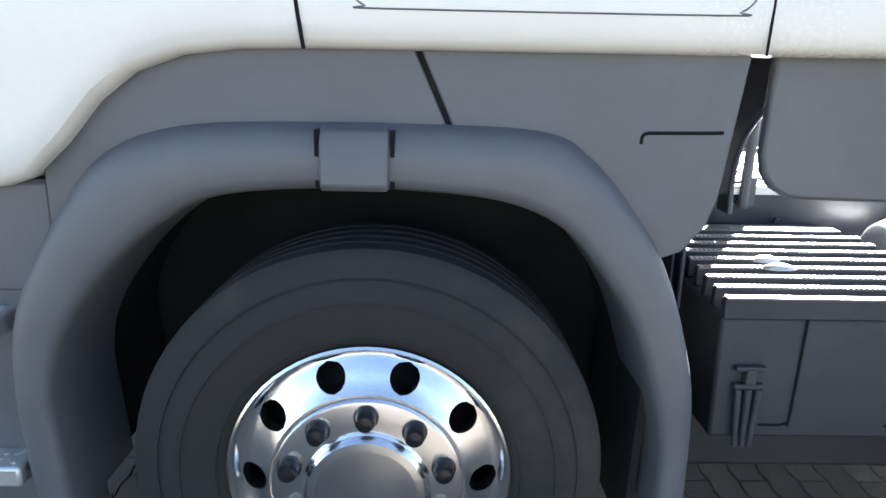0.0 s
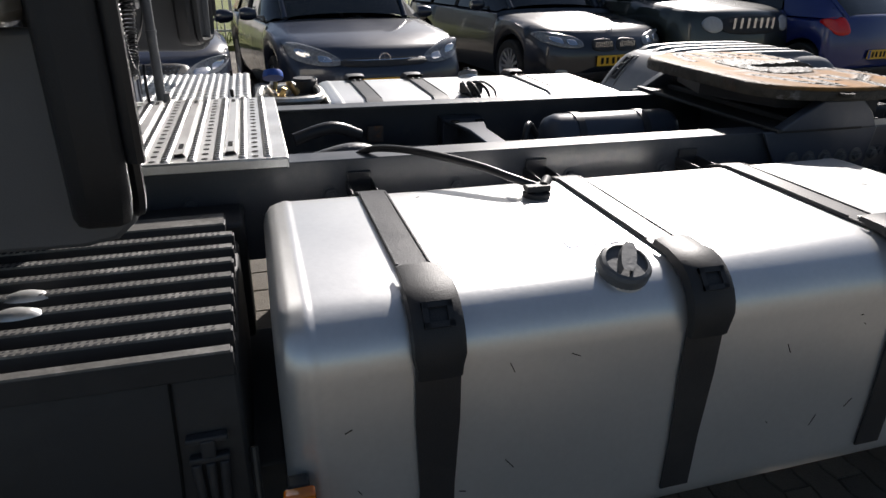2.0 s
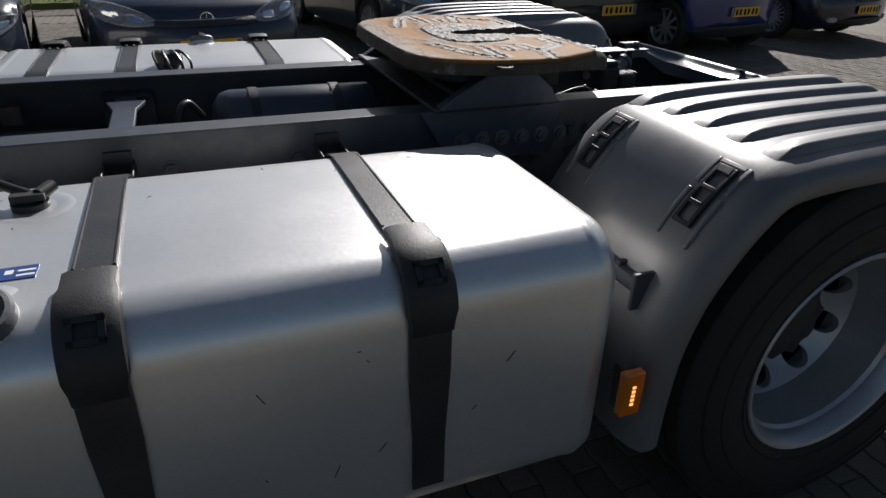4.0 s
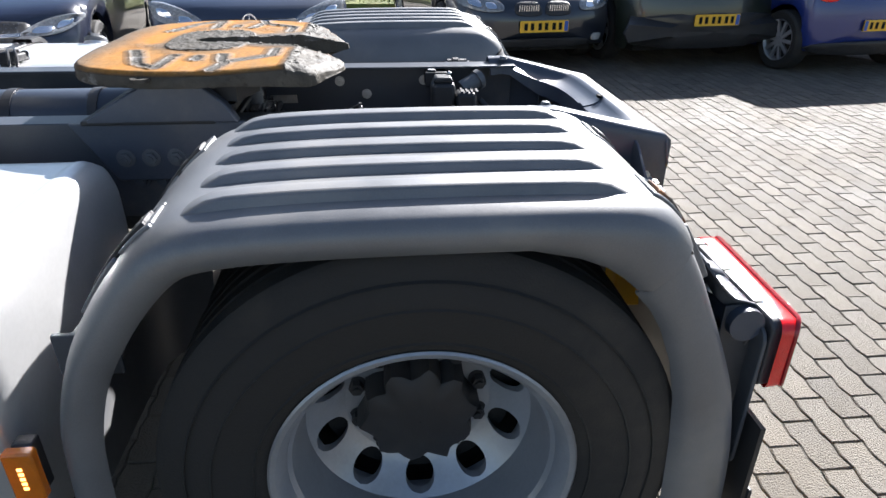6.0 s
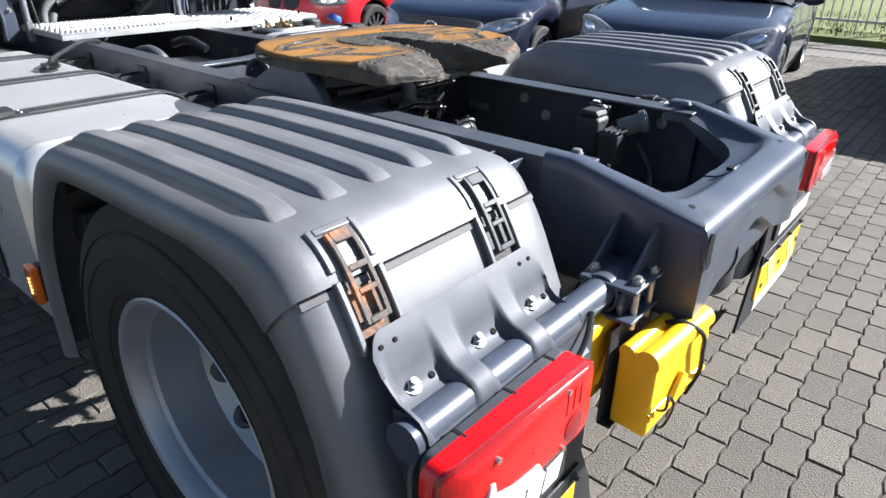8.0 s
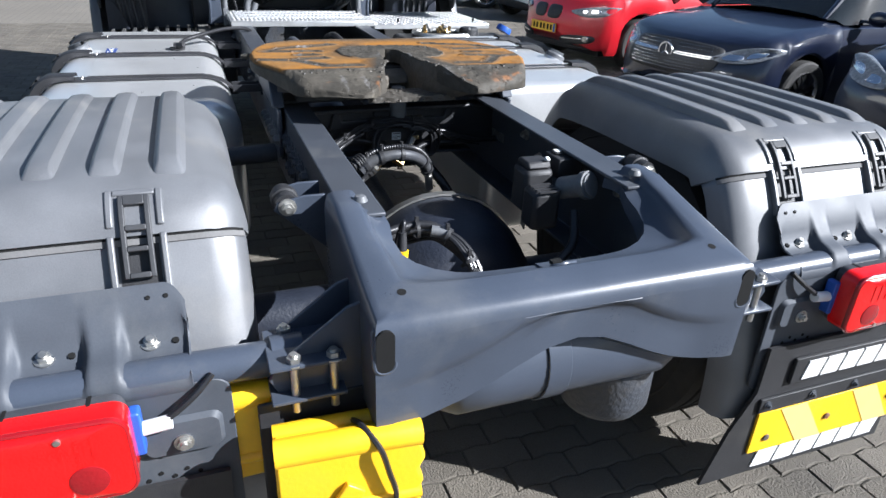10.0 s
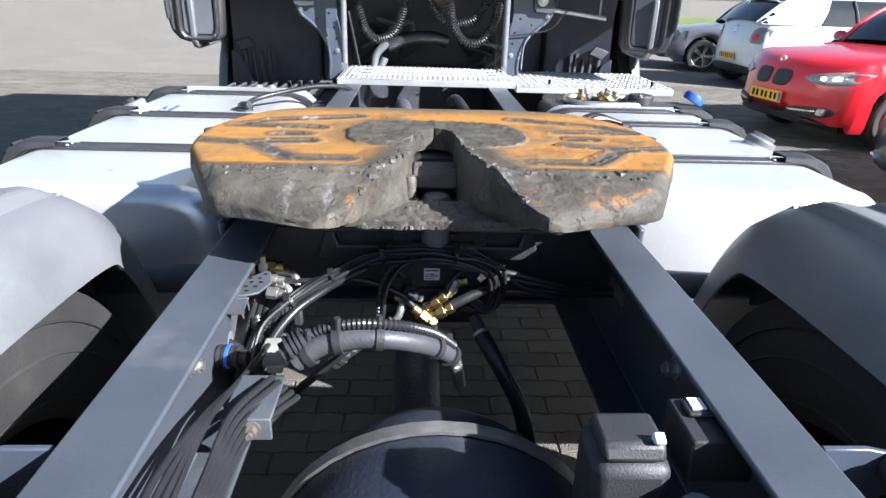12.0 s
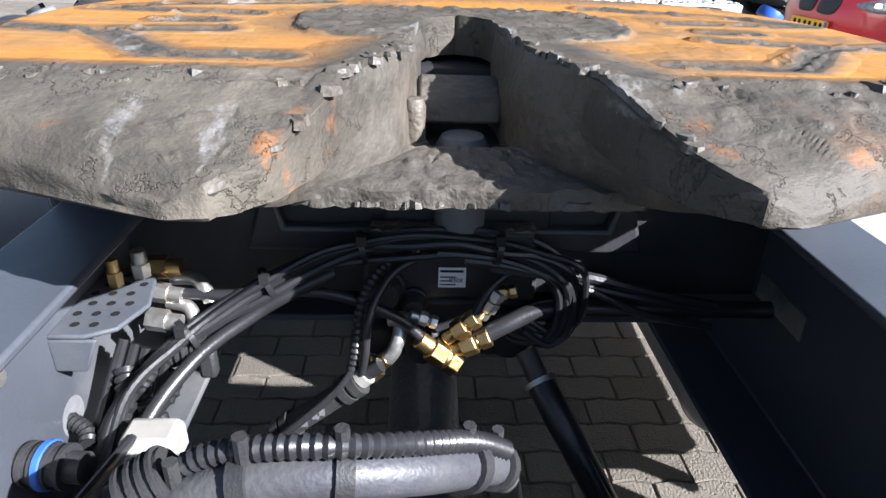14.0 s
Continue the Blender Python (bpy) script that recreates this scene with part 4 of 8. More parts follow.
    tube(bm, [(-.03, s * .19, .0), (-.03, s * .235, .005), (-.035, s * .29, .04), (-.05, s * .33, .075)], .006)
    part("cable", bm, M_HOSE, lamp)
    bm = BM()
    cyl(bm, (-.03, s * .195, .0), (-.03, s * .255, .006), .013, seg=14)
    part("plug", bm, M_WPRINT, lamp, "white cable plug")
    bm = BM()
    prism(bm, rounded(s * .200 - .010, s * .200 + .010, -.045, .045, .006), "x", -.044, -.016)
    part("plug_plate", bm, M_BLUE, lamp, "blue plate behind the cable plug", bevel=.003)
    # plate behind the lamp
    bm = BM()
    prism(bm, rounded(min(-s * 1.19, -s * .64), max(-s * 1.19, -s * .64), .46, .80, .03), "x", 4.872, 4.880)
    tp("lamp_backplate", bm, M_BRACKET, "dark grey plate behind the tail lamp", bevel=0.002)
    # rail bracket with rubber bush higher up
    for dx in (0, .085):
        bm = BM()
        prism(bm, [(-s * .392, .85), (-s * .392, .985), (-s * .44, .985), (-s * .50, .972), (-s * .508, .955), (-s * .49, .94)], "x", 4.43 + dx, 4.438 + dx)
        tp("bush_bracket", bm, M_CHASSIS, "grey bracket plate on the rail", bevel=0.002)
    bm = BM()
    cyl(bm, (4.44, -s * .478, .962), (4.515, -s * .478, .962), .026, seg=20)
    lathe(bm, [(.0265, .02), (.031, .022), (.031, .045), (.0265, .047)], (4.44, -s * .478, .962), (1, 0, 0), 20)
    tp("rubber_bush", bm, M_BLACK, "black rubber bush")
    bm = BM()
    hexbolt(bm, (4.523, -s * .478, .962), (1, 0, 0), .014, .016)
    tp("bush_bolt", bm, M_STEEL, "shiny bush bolt")


for s in (1, -1):
    lamp_carrier(s)

# front carrier of the left mudguard, with side marker
for s in (1, -1):
    bm = BM()
    cyl(bm, (3.640, -s * 1.13, .775), (3.62, -s * .40, .80), .032, seg=20)
    cp = tp("front_carrier", bm, M_BRACKET, "carrier tube before the mudguard")
    bm = BM()
    for y0, y1, z0, z1, x0, x1 in ((1.128, .72, .822, .829, 3.668, 3.690), (1.128, .72, .775, .829, 3.688, 3.695), (1.128, .98, .800, .806, 3.600, 3.668), (1.134, 1.122, .74, .828, 3.585, 3.694), (1.05, 1.035, .800, .815, 3.605, 3.665), (1.115, 1.10, .800, .815, 3.605, 3.665)):
        box(bm, x0, x1, min(-s * y0, -s * y1), max(-s * y0, -s * y1), z0, z1)
    tp("carrier_flange", bm, M_BRACKET, parent=cp, bevel=0.003)


# side marker lamps
def side_marker(x, y, z, s=1):
    bm = BM()
    box(bm, -.018, .018, 0, .03, -.055, .055)
    mk = tp("side_marker", bm, M_BLACK, "amber side marker lamp in black housing", m=pose(x, y, z), bevel=0.004)
    bm = BM()
    prism(bm, rounded(-.026, .026, -.055, .055, .006), "y", -.022, 0)
    part("lens", bm, M_ORANGE, mk, "amber lens", bevel=0.004)
    bm = BM()
    for k in range(5):
        box(bm, -.004, .004, -.0235, -.021, -.026 + k * .011, -.020 + k * .011)
    part("diodes", bm, M_GLOW, mk, "lit amber diodes")
    return mk


M_GLOW = bpy.data.materials.new("lit_diode")
M_GLOW.use_nodes = True
_p = M_GLOW.node_tree.nodes["Principled BSDF"]
_p.inputs["Emission Color"].default_value = (1, .42, .06, 1)
_p.inputs["Emission Strength"].default_value = 1.3
side_marker(1.815, -1.225, .63)
side_marker(3.535, -1.225, .612)


# ---- fuel tanks ----
def tank_section(s, y0=.500, y1=1.195, z0=.37, z1=.962):
    r1, r0 = .105, .115
    pts = []
    for cy, cz, r, a0 in ((y1 - r1, z1 - r1, r1, 0), (y0 + r0, z1 - r0, r0, 90), (y0 + r0, z0 + r0, r0, 180), (y1 - r1, z0 + r1, r1, 270)):
        for k in range(9):
            a = radians(a0 + 90 * k / 8)
            pts.append((cy + r * math.cos(a), cz + r * math.sin(a)))
    return [(-s * y, z) for y, z in pts]


def fuel_tank(s, x0, x1, straps, cap_x, label, z0=.37):
    sec = tank_section(s, z0=z0)
    cy, cz = -s * .86, .68
    def ring(x, f):
        return [(x, cy + (y - cy) * f, cz + (z - cz) * f) for y, z in sec]
    bm = BM()
    rows = [ring(x0, .0), ring(x0, .86), ring(x0 + .006, .93), ring(x0 + .018, .975), ring(x0 + .035, .994), ring(x0 + .045, 1.0), ring(x0 + .050, 1.006), ring(x0 + .060, 1.006), ring(x0 + .066, 1.0)]
    n = 12
    rows += [ring(x0 + .07 + (x1 - x0 - .14) * k / n, 1.0) for k in range(n + 1)]
    rows += [ring(x1 - .066, 1.0), ring(x1 - .060, 1.006), ring(x1 - .050, 1.006), ring(x1 - .045, 1.0), ring(x1 - .035, .994), ring(x1 - .018, .975), ring(x1 - .006, .93), ring(x1, .86), ring(x1, .0)]
    grid(bm, rows, closed_v=True)
    t = tp("fuel_tank", bm, M_TANK, label, angle=50)
    for x in straps:
        bm = BM()
        # open strap: along the top, round the outer edge and down
        run = [(-s * .490, .905), (-s * .503, .925), (-s * .535, .950), (-s * .58, .964)] + [(-s * y, .967) for y in (.62, .7, .85, 1.0)] + [q for q in tank_section(s, .496, 1.200, .396, .967)[8::-1]] + [(-s * 1.2005, .75), (-s * 1.2005, .6), (-s * 1.2005, .47)]
        rows = []
        for k, (y, z) in enumerate(run):
            w = .034 if k < 10 else (.040 if k < 18 else .033)
            rows.append([(x - w, y, z), (x + w, y, z)])
        grid(bm, rows)
        st = tp("strap", bm, M_STRAP, "black painted steel tank strap", parent=t, solid=0.005)
        bm = BM()
        for dx in (-.031, .031):
            tube(bm, [(x + dx, -s * .60, .968), (x + dx, -s * .75, .970), (x + dx, -s * 1.02, .970)], .003, seg=6)
        tp("strap_edge", bm, M_STRAP, parent=t)
        # moulded tensioner cover over the corner
        bm = BM()
        rows = []
        arc = [(-s * 1.055, .974)] + tank_section(s, .494, 1.203, .394, .969)[8::-1] + [(-s * 1.204, .845)]
        k_ = len(arc)
        for i, (y, z) in enumerate(arc):
            f = math.sin(math.pi * min(1, max(0, (i + .6) / (k_ + .2)))) ** .45
            dn = Vector((y + s * 1.02, z - .80)).normalized()
            w = .044 if 1 < i < k_ - 2 else .039
            h = .028 * f
            rows.append([(x - w, y + dn.x * a, z + dn.y * a) for a in (0,)] + [(x - w * .97, y + dn.x * h * .8, z + dn.y * h * .8), (x - w * .75, y + dn.x * h, z + dn.y * h), (x, y + dn.x * h * 1.04, z + dn.y * h * 1.04), (x + w * .75, y + dn.x * h, z + dn.y * h), (x + w * .97, y + dn.x * h * .8, z + dn.y * h * .8), (x + w, y, z)])
        grid(bm, rows)
        cv = tp("strap_cover", bm, M_BLACK, "black moulded strap tensioner cover", parent=t, solid=0.003, angle=55)
        bm = BM()
        a = arc[5]
        dn = Vector((0, a[0] + s * 1.02, a[1] - .80)).normalized()
        p = Vector((x, a[0], a[1])) + dn * .027
        up = dn.cross(Vector((1, 0, 0)))
        for u, v, du, dv in ((0, .017, .026, .005), (0, -.017, .026, .005), (.021, 0, .005, .021), (-.021, 0, .005, .021)):
            c = p + Vector((1, 0, 0)) * u + up * v
            vs = [c + Vector((1, 0, 0)) * i * du + up * j * dv + dn * kk for kk in (-.002, .007) for i, j in ((-1, -1), (1, -1), (1, 1), (-1, 1))]
            vs = [bm.verts.new(q) for q in vs]
            for q in ((0, 1, 2, 3), (7, 6, 5, 4), (0, 4, 5, 1), (1, 5, 6, 2), (2, 6, 7, 3), (3, 7, 4, 0)):
                bm.faces.new([vs[i] for i in q])
        tp("cover_recess", bm, M_BLACK, parent=t)
        # hanger between strap and rail
        bm = BM()
        for dx in (-.034, .034):
            box(bm, x + dx - .003, x + dx + .003, min(-s * .382, -s * .50), max(-s * .382, -s * .50), .905, .935)
        box(bm, x - .032, x + .032, min(-s * .382, -s * .392), max(-s * .382, -s * .392), .89, .960)
        tp("strap_hanger", bm, M_STRAP, parent=t, bevel=0.002)
        for dx in (-.014, .014):
            bm = BM()
            lathe(bm, [(.006, 0), (.005, .003), (0, .004)], (x + dx, -s * 1.035, .972), (0, 0, 1), 10)
            tp("strap_rivet", bm, M_STEEL, parent=t)
    # filler neck and cap
    tilt = Matrix.Translation((cap_x, -s * 1.108, .934)) @ Matrix.Rotation(radians(s * 24), 4, "X")
    bm = BM()
    lathe(bm, [(.098, -.016), (.080, .000), (.060, .008), (.052, .014), (.050, .03), (.046, .03)], (0, 0, 0), (0, 0, 1), 32)
    bmesh.ops.transform(bm, matrix=tilt, verts=bm.verts)
    tp("filler_neck", bm, M_TANK, "bright pressed filler neck", parent=t)
    bm = BM()
    lathe(bm, [(.060, .022), (.063, .026), (.063, .044), (.058, .050), (.050, .052), (.048, .046), (0, .046)], (0, 0, 0), (0, 0, 1), 36)
    rows = []
    for a, w in ((-.046, .010), (-.03, .016), (.0, .018), (.03, .016), (.046, .010)):
        rows.append([(a, -w * 1.1, .044), (a, -w, .066), (a, w, .066), (a, w * 1.1, .044)])
    grid(bm, rows)
    bmesh.ops.transform(bm, matrix=tilt @ Matrix.Rotation(radians(62), 4, "Z") @ Matrix.Diagonal((.80, .80, 1.0, 1)), verts=bm.verts)
    tp("filler_cap", bm, M_VALVE, "grey screw cap with grip bar", parent=t, angle=30)
    return t


left_tank = fuel_tank(1, 1.798, 3.508, (2.060, 2.583, 3.10), 2.44, "large brushed aluminium fuel tank with black straps")
right_tank = fuel_tank(-1, 2.09, 3.45, (2.28, 2.567, 3.105), 2.86, "brushed aluminium fuel tank on the far side", z0=.30)

# sender unit, cable and sticker on the tanks
for s, t, x in ((1, left_tank, 2.447), (-1, right_tank, 2.72)):
    bm = BM()
    lathe(bm, [(.085, .9605), (.072, .9635), (.060, .9635), (.045, .962)], (x, -s * .70, 0), (0, 0, 1), 28)
    tp("sender_flange", bm, M_TANK, parent=t)
    bm = BM()
    cyl(bm, (x, -s * .70, .960), (x, -s * .70, .974), .034, seg=22)
    cyl(bm, (x, -s * .70, .974), (x, -s * .70, .984), .016, seg=14)
    box(bm, x - .030, x + .030, -s * .70 - .016, -s * .70 + .016, .978, .992)
    cyl(bm, (x + .018, -s * .70, .985), (x + .040, -s * .67, .992), .013, seg=14)
    tp("fuel_sender", bm, M_BLACK, "black fuel sender with cable", parent=t)
    if s < 0:
        bm = BM()
        box(bm, -.045, .02, -.055, .03, .965, 1.012, m=pose(x, .64, 0, 0, 0, 25))
        box(bm, -.02, .04, -.02, .05, .97, 1.0, m=pose(x, .62, 0, 0, 0, -15))
        tp("sender_cover", bm, M_BLACK, "black cover over the fuel sender", parent=t, bevel=.006)
        for dx, r_ in ((-.05, .006), (-.02, .007), (.015, .006), (.04, .005)):
            bm = BM()
            tube(bm, [(x + dx * .3, .68, 1.0), (x + dx, .60, 1.018), (x + dx * 1.3 + .02, .54, .99), (x + dx + .03, .50, .93), (x + dx + .03, .47, .86)], r_, seg=8)
            tp("sender_cable", bm, M_HOSE, "black sheathed cable", parent=t)
        continue
    bm = BM()
    tube(bm, [(x, -s * .69, .985), (x - .05, -s * .66, 1.0), (x - .12, -s * .58, 1.015), (x - .24, -s * .46, 1.025), (x - .34, -s * .35, 1.01), (x - .40, -s * .31, .97)], .010, seg=10)
    tp("sender_cable", bm, M_HOSE, "black sheathed cable", parent=t)
bm = BM()
box(bm, 2.383, 2.497, -1.010, -.966, .9625, .9640)
tp("sticker", bm, M_STICKER, "small blue fuel sticker with white marks", parent=left_tank)
bm = BM()
for k, (a, b_, c, d) in enumerate(((.008, .03, .008, .014), (.036, .05, .012, .030), (.068, .08, .018, .032), (.086, .112, .008, .014), (.086, .112, .024, .030), (.012, .026, .022, .034))):
    box(bm, 2.383 + a, 2.383 + b_, -1.010 + c, -1.010 + d, .9640, .9645)
box(bm, -.03, .03, -.0012, .0012, .9641, .9646, m=pose(2.413, -.988, 0, 0, 0, 32))
tp("sticker_marks", bm, M_WPRINT, parent=left_tank)
bm = BM()
random.seed(5)
for k in range(16):
    x, z = random.uniform(1.9, 3.35), random.uniform(.55, .85)
    ln, an = random.uniform(.006, .03), random.uniform(-70, 70)
    box(bm, -ln / 2, ln / 2, -.0006, .0004, -.0008, .0008, m=pose(x, -1.1953, z, 0, an, 0))
for k in range(10):
    x, y = random.uniform(1.9, 3.35), random.uniform(-1.05, -.62)
    ln, an = random.uniform(.006, .025), random.uniform(-70, 70)
    box(bm, -ln / 2, ln / 2, -.0008, .0008, .9618, .9626, m=pose(x, y, 0, 0, 0, an))
tagged(tp("scratches", bm, M_PRINT, parent=left_tank), "small scratches in the tank skin", kind="stuff")


# ---- fifth wheel coupling ----
FW_OUT = [(3.362, .20), (3.366, .265), (3.378, .312), (3.40, .352), (3.44, .393), (3.50, .424), (3.56, .445), (3.62, .457), (3.70, .460), (3.75, .455), (3.80, .443), (3.86, .417), (3.93, .386), (3.982, .362), (3.998, .345), (4.015, .302), (4.04, .246), (4.058, .207), (4.066, .187)]
FW_IN = [(3.615, 0), (3.622, .020), (3.64, .034), (3.67, .0425), (3.72, .0465), (3.79, .056), (3.85, .074), (3.925, .098), (3.97, .112), (4.03, .133), (4.055, .150), (4.066, .166)]


def along(pts, x):
    """Value of a broken line at x."""
    for (a, p), (b, q) in zip(pts, pts[1:]):
        if x <= b:
            return p + (q - p) * max(0.0, x - a) / (b - a)
    return pts[-1][1]


def grease_patch_edge(x, y):
    """Below 1 inside the flattened oval of thick grease round the throat's end."""
    return (abs((x - 3.662) / .124) ** 3 + abs((y - .004) / .184) ** 3) ** (1 / 3)


def fifth_wheel():
    def fall(x):
        return max(0.0, x - 3.925) * .25

    def groove_far(x, y):
        best = 9.0
        for ax, ay, bx, by in GROOVES:
            dx, dy = bx - ax, by - ay
            f = min(1.0, max(0.0, ((x - ax) * dx + (y - ay) * dy) / (dx * dx + dy * dy)))
            best = min(best, math.hypot(x - ax - f * dx, y - ay - f * dy))
        return best

    def step(v, a, b):
        f = min(1.0, max(0.0, (v - a) / (b - a)))
        return f * f * (3 - 2 * f)

    def relief(x, y):
        """Height of the plate's worn top with its crusts of grease."""
        z = 1.142 - fall(x)
        v = Vector((x, y, 0))
        # rolled rear and side edges
        slope = (along(FW_OUT, x + .004) - along(FW_OUT, x - .004)) / .008
        d = (along(FW_OUT, x) - abs(y)) / math.sqrt(1 + slope * slope)
        w = .022 if x > 3.93 else .009
        z -= (.012 if x > 3.93 else .004) * max(0.0, 1 - d / w) ** 2
        warp = Vector((noise.noise(v * 14), noise.noise(v * 14 + Vector((5, 1, 2))), 0)) * .02
        q = v + warp
        fine = noise.noise(v * 130) * .0006 + noise.noise(v * 60) * .0008
        # ramps: torn sheets and dragged crusts of grease
        on = step(x, 3.918, 3.932)
        sheet = noise.noise(Vector((q.x * 26, q.y * 11, 3.0)))
        sheet2 = noise.noise(Vector((q.x * 40, q.y * 22, 8.0)))
        crust = .0016 * step(sheet, .05, .075) + .0013 * step(sheet2, .20, .225) + .0018 * step(noise.noise(Vector((q.x * 75, q.y * 40, 1.0))), .42, .46)
        crust -= .0022 * math.exp(-(noise.noise(Vector((q.x * 15, q.y * 19, 12.0))) / .022) ** 2) * step(noise.noise(Vector((x * 12, y * 12, 2))), .0, .12)
        bald = step(noise.noise(Vector((x * 9, y * 5, 6.0))), -.05, .25)
        z += on * (crust * (1 - .85 * bald * step(x, 3.95, 3.97)) + fine * (.9 - .6 * bald))
        # ridge pushed up along the bend
        ridge = math.exp(-((x - 3.934 - .006 * noise.noise(Vector((0, y * 18, 4)))) / .006) ** 2)
        z += .0035 * ridge * max(0.0, .3 + noise.noise(Vector((x * 30, y * 38, 9))))
        if x < 3.925:
            e = grease_patch_edge(x, y) + .05 * noise.noise(v * 24) + .03 * noise.noise(v * 70)
            inside = step(e, 1.0, .965)
            rim = math.exp(-((e - .955) / .035) ** 2)
            z += inside * (.0022 + .0016 * step(noise.noise(q * 38), .1, .16) + fine * 1.8 + .0018 * abs(noise.noise(q * 55))) + .0026 * rim * (.4 + noise.noise(v * 90))
            g = groove_far(x, abs(y))
            z -= .0022 * step(g, .013, .008)
            z += .0030 * math.exp(-((g - .014) / .003) ** 2) * step(noise.noise(v * 48 + Vector((0, 0, 5))), .15, .3)
            if g < .010:
                z += .0030 * max(0.0, noise.noise(v * 85)) + fine
        return z + noise.noise(v * 7) * .0008

    bm = BM()
    nx, ny = 216, 120
    x0, x1 = FW_OUT[0][0], FW_OUT[-1][0]
    sides = []
    for s in (1, -1):
        rows = []
        for i in range(nx + 1):
            x = x0 + (x1 - x0) * i / nx
            a, b = (along(FW_IN, x) if x > FW_IN[0][0] else 0.0), along(FW_OUT, x)
            rows.append([(x, s * (a + (b - a) * k / ny), relief(x, s * (a + (b - a) * k / ny))) for k in range(ny + 1)])
        sides.append(grid(bm, rows))
    # rolled rim all round, down to the lower edge
    first = next(i for i in range(nx + 1) if x0 + (x1 - x0) * i / nx > FW_IN[0][0])
    for s, g in zip((1, -1), sides):
        line = [g[0][k] for k in range(ny + 1)] + [g[i][ny] for i in range(1, nx + 1)] + [g[nx][k] for k in range(ny - 1, -1, -1)] + [g[i][0] for i in range(nx - 1, first - 2, -1)]
        last = line
        pos = [v.co.copy() for v in line]
        for out, f in ((.0035, .12), (.0055, .34), (.0050, .62), (.0065, .86), (.0040, 1.0)):
            ring = []
            for i, p in enumerate(pos):
                t = pos[min(i + 3, len(pos) - 1)] - pos[max(i - 3, 0)]
                o = Vector((-t.y, t.x, 0)) * -s if t.length > 0 else Vector()
                o = o.normalized() if o.length > 1e-6 else Vector((0, s, 0))
                o = -o
                low = along([(3.36, 1.100), (3.80, 1.100), (3.985, 1.077), (4.066, 1.083)], p.x)
                rough = .0022 * noise.noise(p * 45 + Vector((0, 0, f * 9)))
                inner = i > ny + nx + ny
                ring.append(bm.verts.new((p.x + o.x * (out + rough) * (0 if inner else 1), p.y + o.y * (out + rough) * (0 if inner else 1), p.z + (low - p.z) * f + .6 * rough)))
            for i in range(len(last) - 1):
                bm.faces.new((last[i], last[i + 1], ring[i + 1], ring[i]))
            last = ring
    bmesh.ops.remove_doubles(bm, verts=bm.verts, dist=1e-5)
    bmesh.ops.recalc_face_normals(bm, faces=bm.faces)
    fw = tp("fifth_wheel", bm, M_FIFTH, "rusty fifth wheel plate smeared with old grease", angle=55)
    bm = BM()
    under = [(x, y - .012) for x, y in FW_OUT] + [(x - .002, y + .004) for x, y in reversed(FW_IN)]
    for s in (1, -1):
        vs = [bm.verts.new((x, s * max(0.0, y), along([(3.36, 1.103), (3.80, 1.103), (3.985, 1.083), (4.066, 1.087)], x))) for x, y in [(3.362, 0)] + under]
        bm.faces.new(vs)
    tp("plate_underside", bm, M_BLACK, "dark underside of the plate", parent=fw)
    # funnel faces of the throat and the floor between them
    for s in (-1, 1):
        bm = BM()
        upper = (4.067, 4.062, 4.045, 4.02, 3.98, 3.95, 3.92, 3.89, 3.86, 3.83, 3.80, 3.77, 3.745, 3.70, 3.67)
        lower = ((4.064, .180, 1.085), (4.046, .160, 1.080), (4.020, .152, 1.072), (3.985, .144, 1.058), (3.950, .136, 1.047), (3.936, .125, 1.044), (3.915, .106, 1.043), (3.89, .087, 1.043), (3.865, .070, 1.043), (3.84, .059, 1.043), (3.80, .053, 1.035), (3.77, .051, 1.02), (3.745, .049, 1.01), (3.70, .046, 1.0), (3.67, .043, 1.0))
        rows = []
        for k, (xa, (xb, yb, zb)) in enumerate(zip(upper, lower)):
            ya, za = along(FW_IN, xa) + .001, 1.137 - fall(xa)
            r = []
            for m_ in range(9):
                f = m_ / 8
                p = Vector((xa + (xb - xa) * f, ya + (yb - ya) * f, za + (zb - za) * f))
                c = .004 * noise.noise(p * 40 + Vector((0, 0, s))) + .003 * step(noise.noise(p * 26 + Vector((s, 3, 0))), .05, .15) if 0 < m_ < 8 else 0
                r.append((p.x, s * (p.y - c), p.z))
            rows.append(r)
        grid(bm, rows)
        tp("throat_wall", bm, M_GREASE, "greasy sloping side wall of the throat", parent=fw, solid=0.004)
    bm = BM()
    rows = []
    for i in range(25):
        f = i / 24
        x = 3.824 + .114 * f
        w = .056 + .088 * f
        rows.append([(x + (.004 * noise.noise(Vector((0, k * .6, 2))) + .003 * (noise.noise(Vector((0, k * 1.7, 5))) > .2) if i == 24 else 0), w * (k / 20 - 1), 1.044 + .0022 * noise.noise(Vector((x * 45, k * .35, 0))) + .0026 * step(noise.noise(Vector((x * 60, k * .5, 4))), .2, .28)) for k in range(41)])
    grid(bm, rows)
    tp("ramp_floor", bm, M_GREASE, "grease covered floor plate behind the throat", parent=fw, solid=0.016)
    # torn crumbs of grease along the throat, the floor's edge, the bend and the thick oval
    rnd = random.Random(3)
    bm = BM()
    spots = []
    for k in range(34):
        x, sg = rnd.uniform(3.74, 4.03), rnd.choice((-1, 1))
        y = sg * (along(FW_IN, x) + rnd.uniform(-.004, .007))
        spots.append((x, y, 1.141 - fall(x), rnd.uniform(.003, .009)))
    for k in range(22):
        spots.append((3.936 + rnd.uniform(-.004, .003), rnd.uniform(-.13, .12), 1.041, rnd.uniform(.003, .008)))
    for k in range(40):
        y = rnd.choice((-1, 1)) * rnd.uniform(.12, .36)
